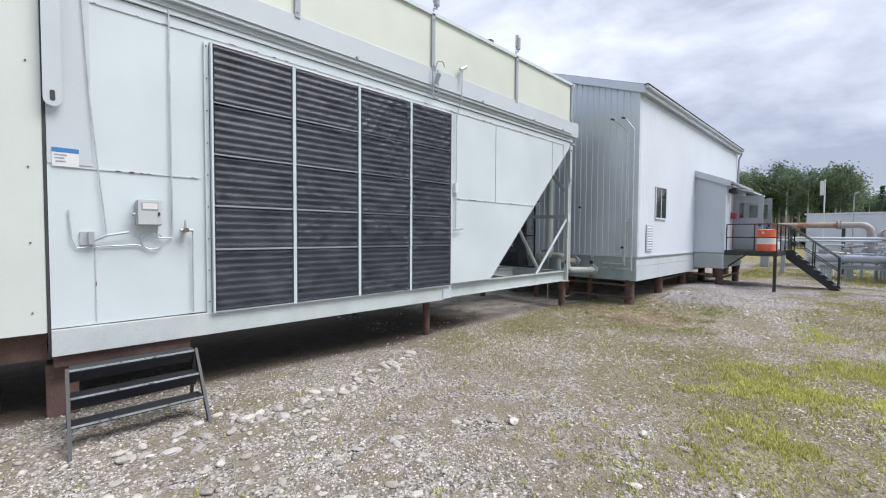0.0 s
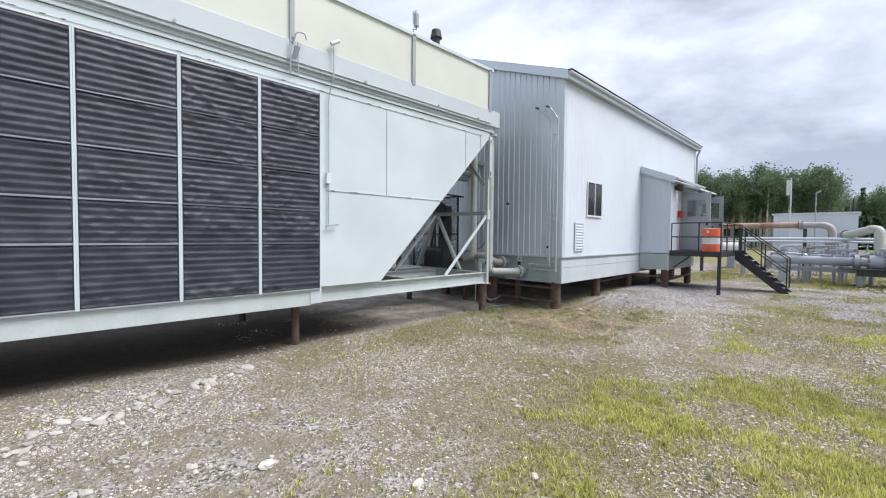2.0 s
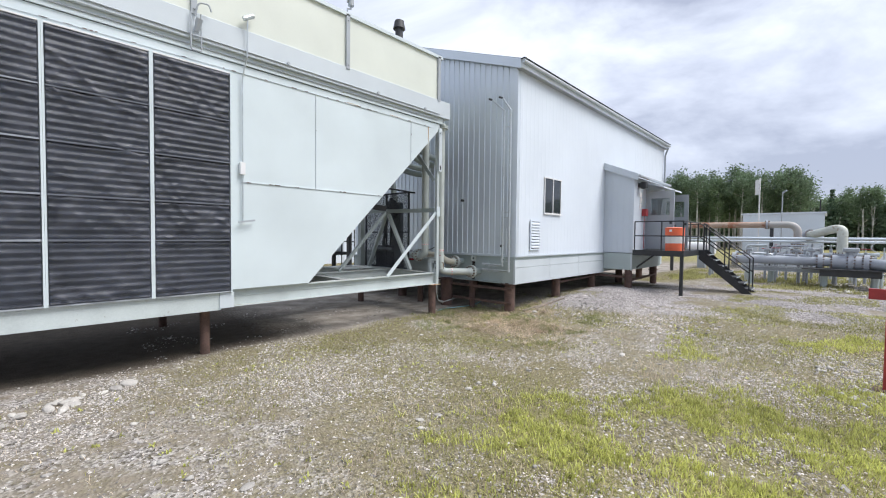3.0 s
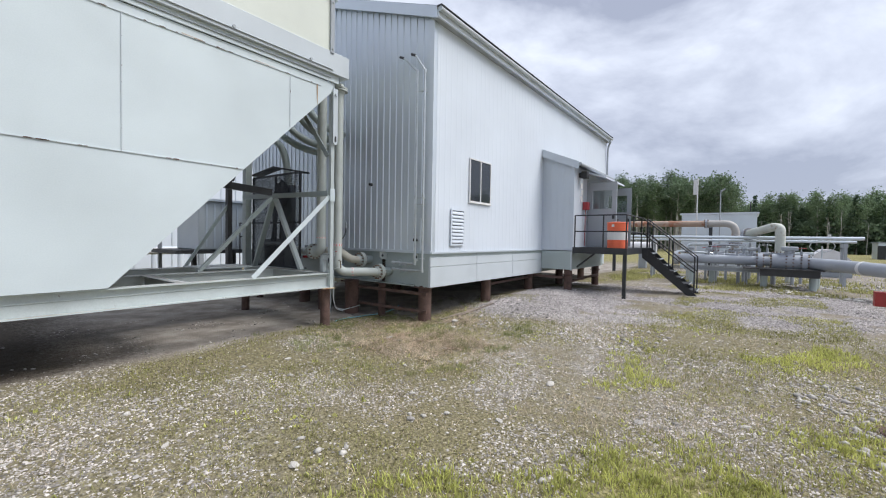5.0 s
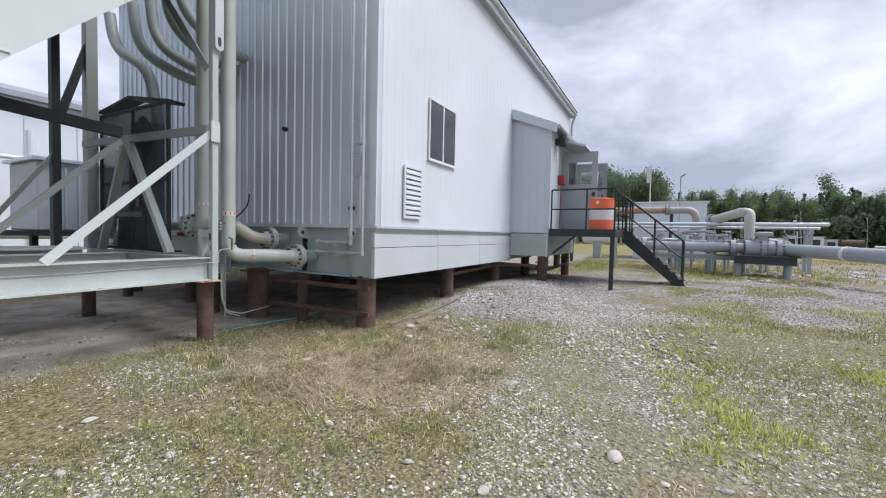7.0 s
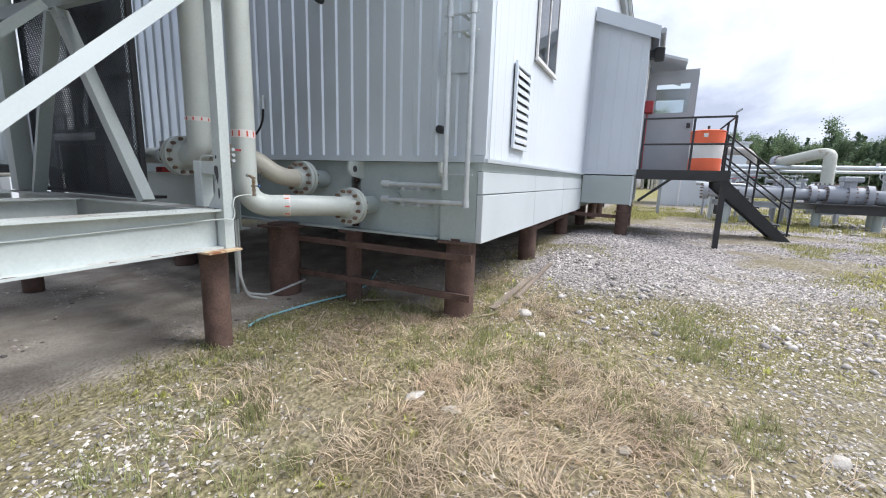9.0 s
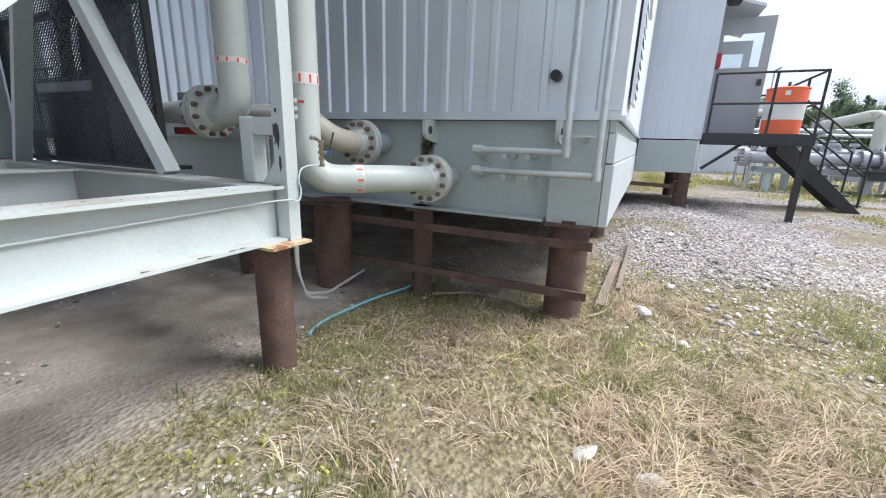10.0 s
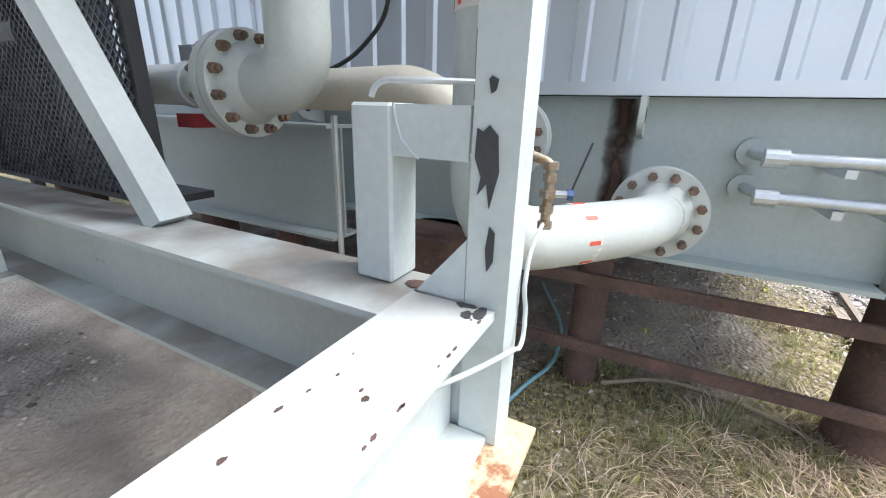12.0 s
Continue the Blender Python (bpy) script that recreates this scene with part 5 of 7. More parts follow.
part("pile_brace", bar(mesh(), (15.0, 4.9, 0.62), (17.6, 4.9, 0.66), 0.03, 0.06), M_RUST, bld)
# annex with the entrance
AX0, AX1, AY = 17.85, 21.2, 3.68
M_ANNEX = mat("pale_blue_grey_siding", (0.53, 0.58, 0.64), 0.45, vary=0.04, scale=0.8, fine=50, bump=0.03)
an = part("annex_side_wall", prism(mesh(), [(BY0, 1.5), (BY0, 4.5), (AY, 4.08), (AY, 1.5)], "x", AX0, AX0 + 0.08), M_ANNEX, bld, "blue-grey siding of the entrance annex")
for y in np.arange(AY + 0.12, BY0, 0.2):
    part("siding_rib", prism(mesh(), [(AX0, y - 0.018), (AX0 - 0.004, y - 0.008), (AX0 - 0.004, y + 0.008), (AX0, y + 0.018)], "z", 1.53, 4.05 + 0.42 * (y - AY)), M_ANNEX, an)
part("annex_front_wall", box(mesh(), AX0 + 0.08, 19.1, AY, AY + 0.08, 1.5, 4.05), M_ANNEX, bld)
part("annex_front_wall", box(mesh(), 20.9, AX1, AY, AY + 0.08, 1.5, 4.05), M_ANNEX, bld)
part("annex_lintel", box(mesh(), 19.1, 20.9, AY, AY + 0.08, 3.72, 4.05), M_ANNEX, bld)
part("annex_far_wall", prism(mesh(), [(BY0, 1.5), (BY0, 4.5), (AY + 0.08, 4.1), (AY + 0.08, 1.5)], "x", AX1 - 0.08, AX1), M_ANNEX, bld)
part("annex_floor", box(mesh(), AX0 + 0.08, AX1 - 0.08, AY + 0.08, BY0, 1.52, 1.58), M_DARK, bld)
part("annex_roof", prism(mesh(), [(BY0 - 0.02, 4.53), (BY0 - 0.02, 4.6), (AY - 0.14, 4.12), (AY - 0.14, 4.05)], "x", AX0 - 0.1, AX1 + 0.1), M_ROOF, bld)
part("annex_rake", prism(mesh(), [(BY0 - 0.02, 4.38), (BY0 - 0.02, 4.62), (AY - 0.16, 4.14), (AY - 0.16, 3.92)], "x", AX0 - 0.13, AX0 - 0.1), M_ANNEX, bld)
part("annex_gutter", tube(mesh(), [(AX0 - 0.12, AY - 0.2, 4.06), (AX1 + 0.1, AY - 0.2, 4.06)], 0.05, seg=10), M_TRIM, bld)
part("annex_base", box(mesh(), AX0 - 0.01, AX1, AY + 0.06, BY0 - 0.02, 0.92, 1.478), M_BASE, bld)
part("annex_base_leg", box(mesh(), AX0 - 0.02, AX0 + 0.03, AY + 0.02, AY + 0.055, 0.9, 1.478), M_BAND, bld)
part("annex_brace", bar(mesh(), (17.95, 3.95, 0.66), (17.7, 4.9, 0.7), 0.03, 0.07), M_RUST, bld)
part("annex_brace", bar(mesh(), (17.95, 3.8, 0.55), (20.9, 3.8, 0.6), 0.03, 0.07), M_RUST, bld)
part("door_canopy", prism(mesh(), [(AY, 3.95), (AY, 4.0), (3.0, 3.78), (3.0, 3.73)], "x", 18.7, 21.0), M_WHITE, bld)
part("door_jamb", box(mesh(), 19.06, 19.1, AY - 0.03, AY + 0.1, 1.6, 3.76), M_TRIM, bld)
part("door_jamb", box(mesh(), 20.9, 20.94, AY - 0.03, AY + 0.1, 1.6, 3.76), M_TRIM, bld)


def door_leaf(hx, hy, ox, oy):
    """An open door leaf from its hinge to its outer edge."""
    d = Vector((ox - hx, oy - hy, 0))
    wd = d.length
    a = math.degrees(math.atan2(d.y, d.x))
    m = pose(hx, hy, 0, 0, 0, a)
    bm = mesh()
    z0, z1, wz0, wz1 = 1.63, 3.66, 2.82, 3.4
    box(bm, 0, wd, -0.022, 0.022, z0, wz0, m)
    dr2 = part("door", bm, M_TRIM, bld, "open grey steel door leaf with square window")
    for nm, b in (("top_panel", (0, wd, wz1, z1)), ("stile", (0, 0.14, wz0, wz1)), ("stile", (wd - 0.14, wd, wz0, wz1))):
        part(nm, box(mesh(), b[0], b[1], -0.022, 0.022, b[2], b[3], m), M_TRIM, dr2)
    part("door_glass", box(mesh(), 0.141, wd - 0.141, -0.004, 0.004, wz0 + 0.001, wz1 - 0.001, m), M_PANE, dr2)
    hb = box(mesh(), wd - 0.12, wd - 0.05, -0.06, -0.023, 2.5, 2.6, m)
    part("door_handle", hb, M_DARK, dr2)
    for z in (1.85, 2.6, 3.4):
        part("hinge", cyl(mesh(), (hx, hy, z), (hx, hy, z + 0.1), 0.014, 8), M_GALV, dr2)


M_PANE = bpy.data.materials.new("clear_pane")
M_PANE.use_nodes = True
pn = M_PANE.node_tree
pn.nodes.clear()
po, pt, pg, px2 = pn.nodes.new("ShaderNodeOutputMaterial"), pn.nodes.new("ShaderNodeBsdfTransparent"), pn.nodes.new("ShaderNodeBsdfGlossy"), pn.nodes.new("ShaderNodeMixShader")
pt.inputs["Color"].default_value = (0.88, 0.92, 0.92, 1)
pg.inputs["Roughness"].default_value = 0.03
px2.inputs[0].default_value = 0.08
pn.links.new(pt.outputs[0], px2.inputs[1])
pn.links.new(pg.outputs[0], px2.inputs[2])
pn.links.new(px2.outputs[0], po.inputs["Surface"])
door_leaf(19.1, 3.64, 19.03, 2.75)
door_leaf(20.9, 3.64, 20.98, 2.75)
fl = thing("floodlight", (18.3, 3.6, 3.9), "black floodlight mounted beside the annex gutter", "lamp")
part("lamp_head", box(mesh(), 18.2, 18.42, 3.42, 3.6, 3.7, 3.92, bevel=0.02), M_BLACK, fl)
part("fins", box(mesh(), 18.22, 18.4, 3.6, 3.678, 3.74, 3.88), M_BLACK, fl)
nb = thing("alarm_box", (18.75, 3.63, 2.9), "small dark red alarm box beside the entrance", "alarm box")
part("body", box(mesh(), 18.64, 18.86, 3.52, 3.678, 2.78, 3.02, bevel=0.012), M_RED, nb)
part("conduit", tube(mesh(), [(18.75, 3.62, 2.78), (18.75, 3.62, 1.65)], 0.012, seg=8), M_RED, nb)
nt = thing("notice_sheets", (18.5, 3.67, 3.3), "white paper notices fixed beside the entrance", "sign")
for k in range(3):
    part("sheet", box(mesh(), 18.4 + 0.05 * (k % 2), 18.6 + 0.05 * (k % 2), 3.665, 3.678, 3.02 + 0.2 * k, 3.19 + 0.2 * k), M_WPLAST, nt)

# landing and stairs
ld = thing("entrance_landing", (19.4, 2.9, 0.2), "black painted steel landing with pipe railings", "landing")
DX0, DX1, DY0, DY1, DZ = 17.8, 21.2, 2.15, 3.67, 1.6
part("deck_grating", box(mesh(), DX0 + 0.02, DX1 - 0.02, DY0 + 0.02, DY1, DZ - 0.04, DZ), M_BLACK, ld)
part("deck_edge_beam", box(mesh(), DX0, DX0 + 0.018, DY0 + 0.02, DY1, DZ - 0.17, DZ + 0.01), M_BLACK, ld)
part("deck_edge_beam", box(mesh(), DX0, DX1, DY0, DY0 + 0.018, DZ - 0.17, DZ + 0.01), M_BLACK, ld)
for x in (18.7, 19.6, 20.5):
    part("joist", box(mesh(), x - 0.02, x + 0.02, DY0 + 0.02, DY1, DZ - 0.15, DZ - 0.042), M_BLACK, ld)
for x, y in ((17.9, 2.22),):
    part("landing_leg", box(mesh(), x - 0.045, x + 0.045, y - 0.045, y + 0.045, 0.1, DZ - 0.05), M_BLACK, ld)
part("knee_brace", bar(mesh(), (18.0, 3.6, 1.0), (18.0, 3.0, 1.5), 0.03, 0.05), M_BLACK, ld)


def rail(points, parent, zs=(0.95, 0.48)):
    for dz in zs:
        part("rail", tube(mesh(), [(x, y, z + dz) for x, y, z in points], 0.019, seg=10), M_BLACK, parent)


def rail_post(x, y, z, parent, h=0.95):
    part("rail_post", cyl(mesh(), (x, y, z), (x, y, z + h), 0.02, 10), M_BLACK, parent)


SX0, SX1 = 19.85, 20.7
rail([(DX0 + 0.03, DY1 - 0.05, DZ), (DX0 + 0.03, DY0 + 0.03, DZ), (SX0 - 0.03, DY0 + 0.03, DZ)], ld)
rail([(SX1 + 0.03, DY0 + 0.03, DZ), (DX1 - 0.03, DY0 + 0.03, DZ), (DX1 - 0.03, DY1 - 0.05, DZ)], ld)
for x, y in ((DX0 + 0.03, DY1 - 0.05), (DX0 + 0.03, 2.8), (DX0 + 0.03, DY0 + 0.03), (18.7, DY0 + 0.03), (SX0 - 0.03, DY0 + 0.03), (SX1 + 0.03, DY0 + 0.03), (DX1 - 0.03, DY0 + 0.03), (DX1 - 0.03, 2.9), (DX1 - 0.03, DY1 - 0.05)):
    rail_post(x, y, DZ, ld)
sr = thing("metal_stairs", (20.0, 1.3, 0.2), "black steel stairs with open treads and pipe handrails", "stairs")
for x in (SX0, SX1):
    part("stringer", prism(mesh(), [(DY0, DZ + 0.0), (DY0 - 0.12, DZ + 0.0), (0.6, 0.18), (0.86, 0.18), (DY0, DZ - 0.3)], "x", x - 0.012, x + 0.012), M_BLACK, sr)
    rail([(x, DY0, DZ), (x, 0.72, 0.42)], sr)
    for y in (0.72, 1.4, 2.0):
        rail_post(x, y, 0.42 + (y - 0.72) * (DZ - 0.42) / (DY0 - 0.72) - 0.1, sr, 1.05)
for k in range(7):
    z = 0.38 + k * 0.18
    y = 0.66 + k * 0.2
    t = part("tread", box(mesh(), SX0 + 0.013, SX1 - 0.013, y, y + 0.24, z - 0.03, z), M_BLACK, sr)
    part("nosing", box(mesh(), SX0 + 0.013, SX1 - 0.013, y - 0.012, y - 0.001, z - 0.03, z + 0.002), M_GALV, t)
part("foot_plate", box(mesh(), SX0, SX1, 0.56, 0.7, 0.15, 0.18), M_GALV, sr)
dm = thing("striped_bin", (18.3, 2.5, 1.6), "orange and white striped plastic bin standing on the landing", "bin")
for z0, z1, m, r0, r1 in ((0.002, 0.245, M_ORANGE, 0.27, 0.275), (0.245, 0.5, M_WPLAST, 0.275, 0.28), (0.5, 0.735, M_ORANGE, 0.28, 0.285)):
    smooth(part("bin_band", cyl(mesh(), (18.3, 2.53, DZ + z0), (18.3, 2.53, DZ + z1 - 0.001), r0, 36, r1), m, dm), 40)
smooth(part("bin_rim", tube(mesh(), [(18.3 + 0.285 * math.cos(a), 2.53 + 0.285 * math.sin(a), DZ + 0.738) for a in np.linspace(0, math.tau, 37)], 0.012, seg=8), M_ORANGE, dm), 60)
smooth(part("bin_lid", cyl(mesh(), (18.3, 2.53, DZ + 0.737), (18.3, 2.53, DZ + 0.765), 0.27, 36, 0.22), mat("dusty_orange_lid", (0.75, 0.28, 0.2), 0.6, vary=0.1), dm), 30)
part("lid_knob", cyl(mesh(), (18.3, 2.53, DZ + 0.765), (18.3, 2.53, DZ + 0.85), 0.022, 10), M_DARK, dm)
part("bin_label", box(mesh(), 18.012, 18.02, 2.55, 2.62, 2.22, 2.29), M_WPLAST, dm)

# red marker post
rp = thing("marker_post", (11.4, -1.64, 0.0), "red painted steel marker post with a flag plate", "marker")
MARK = Vector((11.4, -1.71, 0))
part("post", box(mesh(), MARK.x - 0.024, MARK.x + 0.024, MARK.y - 0.024, MARK.y + 0.024, 0.03, 1.31), M_RED, rp)
part("flag_plate", box(mesh(), MARK.x - 0.04, MARK.x + 0.04, MARK.y - 0.03, MARK.y + 0.19, 1.22, 1.36), M_RED, rp)
part("foot", box(mesh(), MARK.x - 0.12, MARK.x + 0.12, MARK.y - 0.12, MARK.y + 0.12, -0.02, 0.03), M_RUST, rp)

# ---- pipe yard beyond the stairs ----
yard = thing("pipeline_manifold", (24.6, -1, 0.2), "grey-blue pipeline manifold with valves on a steel frame", "pipeline")
smooth(part("main_pipe", tube(mesh(), [(24.8, 1.75, 1.17), (24.8, -1.2, 1.17)], 0.17, seg=24), M_BLUEPIPE, yard), 50)
smooth(part("main_pipe", tube(mesh(), [(24.75, -2.2, 1.14), (24.3, -2.9, 1.12), (21.9, -3.9, 1.08), (20.6, -8.5, 0.98), (19.0, -16, 0.9)], 0.2, 1.0, 24), M_BLUEPIPE, yard), 50)
for p in ((23.2, -3.36, 1.1), (21.6, -5.0, 1.07)):
    d = Vector((-0.83, -0.35, 0)).normalized() if p[0] > 22 else Vector((-0.28, -1, 0)).normalized()
    smooth(part("weld_band", cyl(mesh(), Vector(p) - d * 0.06, Vector(p) + d * 0.06, 0.215, 24), M_WPLAST, yard), 40)


def far_flange(parent, c, ax, r, t=0.07, n=14):
    c, ax = Vector(c), Vector(ax).normalized()
    f = smooth(part("flange", cyl(mesh(), c - ax * t, c + ax * t, r, 24), M_BLUEPIPE, parent), 30)
    u = Vector((0, 0, 1)).cross(ax)
    u = u.normalized() if u.length > 0.1 else Vector((1, 0, 0))
    v = ax.cross(u)
    for k in range(n):
        w = k * math.tau / n
        p = c + (u * math.cos(w) + v * math.sin(w)) * r * 0.86
        part("bolt", cyl(mesh(), p - ax * (t + 0.05), p + ax * (t + 0.05), 0.018, 6), M_BOLT, f)


for y in (1.8, -0.9, -1.3):
    far_flange(yard, (24.8, y, 1.17), (0, 1, 0), 0.27)
for q in ((24.8, -1.75, 1.15), (24.77, -2.15, 1.14)):
    far_flange(yard, q, (0.1, 1, 0), 0.33)
smooth(part("valve_body", tube(mesh(), [(24.8, -1.3, 1.16), (24.78, -2.15, 1.15)], 0.26, seg=24), M_BLUEPIPE, yard), 50)
smooth(part("valve_body", cyl(mesh(), (24.8, -1.72, 1.15), (24.8, -1.72, 1.58), 0.14, 20), M_BLUEPIPE, yard), 50)
part("actuator", box(mesh(), 24.6, 25.0, -1.95, -1.5, 1.56, 1.72, bevel=0.03), M_TRIM, yard)
part("frame_rail", i_beam(mesh(), (24.5, 1.5, 0.9), (24.5, -1.4, 0.9), 0.16, 0.16), M_TRIM, yard)
part("frame_rail", i_beam(mesh(), (25.3, 1.5, 0.9), (25.3, -2.6, 0.9), 0.16, 0.16), M_TRIM, yard)
part("frame_plate", box(mesh(), 24.1, 25.3, -2.6, -0.4, 0.9, 0.93), M_DARK, yard)
part("frame_apron", box(mesh(), 24.2, 24.24, -2.5, -0.9, 0.66, 0.9), M_DARK, yard)
for x, y in ((24.5, -1.02), (24.5, -2.35), (25.3, 0.6), (25.3, -2.5), (24.5, 1.2)):
    smooth(part("support_post", cyl(mesh(), (x, y, 0.0), (x, y, 0.74), 0.11, 18), M_BASE, yard))
    part("post_cap", box(mesh(), x - 0.14, x + 0.14, y - 0.14, y + 0.14, 0.74, 0.76), M_TRIM, yard)
# big cream swan-neck pipe
sw = thing("swan_neck_pipe", (25.9, -1.4, 1.3), "large weathered cream pipe bending down into the manifold", "pipe")
smooth(part("pipe_run", tube(mesh(), [(27.3, -0.5, 2.2), (26.1, -1.3, 2.46), (25.95, -1.5, 2.42), (25.9, -1.52, 1.25)], 0.165, 0.3, 24), mat("weathered_pale_pipe", (0.54, 0.56, 0.50), 0.55, vary=0.15, scale=1.5, fine=40, dirt=(0.36, 0.30, 0.22), dirt_at=0.58), sw), 50)
far_flange(sw, (25.9, -1.52, 1.4), (0, 0, 1), 0.3)
far_flange(sw, (27.3, -0.5, 2.2), (0.8, 0.55, -0.15), 0.25)
part("pipe_leg", cyl(mesh(), (26.0, -1.9, 0.1), (26.0, -1.9, 1.6), 0.06, 12), M_TRIM, sw)
# tan pipe with drop leg
tp = thing("weathered_gas_pipe", (29, 0.5, 2.7), "rust-stained tan overhead pipe with a downward elbow", "pipe")
M_TANR = mat("rust_stained_pipe", (0.42, 0.31, 0.24), 0.6, vary=0.15, scale=1.2, fine=40, bump=0.1, dirt=(0.33, 0.14, 0.08), dirt_at=0.5)
smooth(part("pipe_run", tube(mesh(), [(29, 6.5, 2.72), (29, 1.1, 2.72)], 0.15, seg=20), M_TANR, tp), 50)
smooth(part("drop_leg", tube(mesh(), [(29, 1.1, 2.72), (29, -0.05, 2.72), (29, -0.05, 1.2)], 0.155, 0.45, 20), mat("dusty_pale_pipe", (0.42, 0.40, 0.38), 0.55, vary=0.12, scale=1.5, dirt=(0.34, 0.2, 0.13), dirt_at=0.58), tp), 50)
for z in (2.0, 1.85, 1.45):
    far_flange(tp, (29, -0.05, z), (0, 0, 1), 0.27, 0.05)
far_flange(tp, (29, 1.1, 2.72), (0, 1, 0), 0.22, 0.04)
part("pipe_stand", box(mesh(), 28.93, 29.07, 0.85, 0.99, 0.1, 2.55), M_DARK, tp)
part("pipe_stand", box(mesh(), 28.93, 29.07, 5.2, 5.34, 0.1, 2.55), M_DARK, tp)
# silver rack pipes
rk = thing("pipe_rack", (27, 0, 2.0), "pair of pale silver pipes on a steel rack", "pipe rack")
for x, z, r, ye in ((27.0, 2.05, 0.065, -3.95), (27.35, 1.92, 0.05, -3.8)):
    smooth(part("rack_pipe", cyl(mesh(), (x, 6.8, z), (x, ye, z), r, 16), M_SIDING, rk))
part("rack_crossarm", box(mesh(), 26.8, 27.6, -3.5, -3.38, 1.7, 1.85), M_TRIM, rk)
part("rack_crossarm", box(mesh(), 26.8, 27.6, 3.0, 3.12, 1.7, 1.85), M_TRIM, rk)
for x, y in ((26.9, -3.44), (27.5, -3.44), (26.9, 3.06), (27.5, 3.06)):
    part("rack_post", box(mesh(), x - 0.045, x + 0.045, y - 0.05, y + 0.05, 0.0, 1.7), M_TRIM, rk)
part("gauge", cyl(mesh(), (27.0, -3.0, 2.12), (27.0, -3.0, 2.2), 0.05, 10), M_WPLAST, rk)
# small valves
RV = random.Random(5)
for k, (x, y, z) in enumerate(((26.4, 0.9, 1.35), (26.6, 0.2, 1.4), (26.3, -0.4, 1.45), (25.6, 0.5, 1.4), (25.7, -0.5, 1.35), (26.6, -0.9, 1.5), (27.9, 0.6, 1.5), (27.6, -0.6, 1.7), (28.2, -1.2, 1.5), (26.8, -2.2, 1.4))):
    vv = thing("gate_valve", (x, y, 0.8), "small grey gate valve with a handwheel on a riser", "valve", "valves of the manifold")
    part("riser", cyl(mesh(), (x, y, 0.15), (x, y, z - 0.2), 0.05, 12), M_BLUEPIPE, vv)
    bm = cyl(mesh(), (x - 0.02, y - 0.28, z - 0.13), (x - 0.02, y + 0.28, z - 0.13), 0.07, 14)
    smooth(part("body", bm, M_BLUEPIPE, vv))
    for s2 in (-0.28, 0.28):
        part("end_flange", cyl(mesh(), (x - 0.02, y + s2 - 0.02, z - 0.13), (x - 0.02, y + s2 + 0.02, z - 0.13), 0.12, 16), M_TRIM, vv)
    part("bonnet", cyl(mesh(), (x, y, z - 0.08), (x, y, z + 0.12), 0.05, 12), M_TRIM, vv)
    part("stem", cyl(mesh(), (x, y, z + 0.12), (x, y, z + 0.3), 0.015, 8), M_GALV, vv)
    rr = RV.uniform(0.1, 0.16)
    part("handwheel", tube(mesh(), [(x + rr * math.cos(a), y + rr * math.sin(a), z + 0.25) for a in np.linspace(0, math.tau, 17)], 0.014, seg=6), M_GALV if k % 3 else M_RED, vv)
    part("side_pipe", cyl(mesh(), (x, y, z - 0.35), (x + RV.uniform(-0.9, 0.9), y + RV.uniform(-0.9, 0.9), z - 0.35), 0.035, 10), M_BLUEPIPE, vv)
for k in range(9):
    y0 = RV.uniform(-1.9, 1.6)
    x0 = RV.uniform(25.2, 27.8)
    z0 = RV.uniform(1.2, 1.75)
    br = thing("branch_pipe", (x0, y0, 0.9), "thin pale grey branch pipe with elbows", "pipe", "branch pipes of the manifold")
    smooth(part("pipe_run", tube(mesh(), [(x0, y0, 0.1), (x0, y0, z0), (x0 + RV.uniform(-0.3, 0.3), y0 + RV.choice((-1, 1)) * RV.uniform(0.5, 1.1), z0 + 0.02)], 0.04 + 0.02 * (k % 3), 0.15, 12), M_GALV if k % 2 else M_BLUEPIPE, br), 50)
    far_flange(br, (x0, y0, z0 - 0.3), (0, 0, 1), 0.11 + 0.02 * (k % 3), 0.03, 8)
for k, y0 in enumerate((1.3, 0.7, -0.2, -0.65)):
    tv = thing("tapping_valve", (24.8, y0, 1.35), "small grey valve on top of the main pipe", "valve", "tapping valves")
    part("riser", cyl(mesh(), (24.8, y0, 1.33), (24.8, y0, 1.55), 0.04, 10), M_BLUEPIPE, tv)
    part("body", cyl(mesh(), (24.8, y0 - 0.1, 1.58), (24.8, y0 + 0.1, 1.58), 0.055, 12), M_TRIM, tv)
    part("wheel", cyl(mesh(), (24.8, y0, 1.7), (24.8, y0, 1.715), 0.1, 14), M_GALV, tv)
hwl = thing("large_handwheel", (23.9, -2.3, 1.6), "large thin grey valve handwheel above the manifold", "valve")
part("wheel", tube(mesh(), [(24.6 + 0.0 * a, -2.55 + 0.32 * math.cos(a), 1.75 + 0.2 * math.sin(a)) for a in np.linspace(0, math.tau, 25)], 0.012, seg=6), M_GALV, hwl)
part("stem", cyl(mesh(), (24.6, -2.55, 1.3), (24.6, -2.55, 1.75), 0.02, 8), M_GALV, hwl)
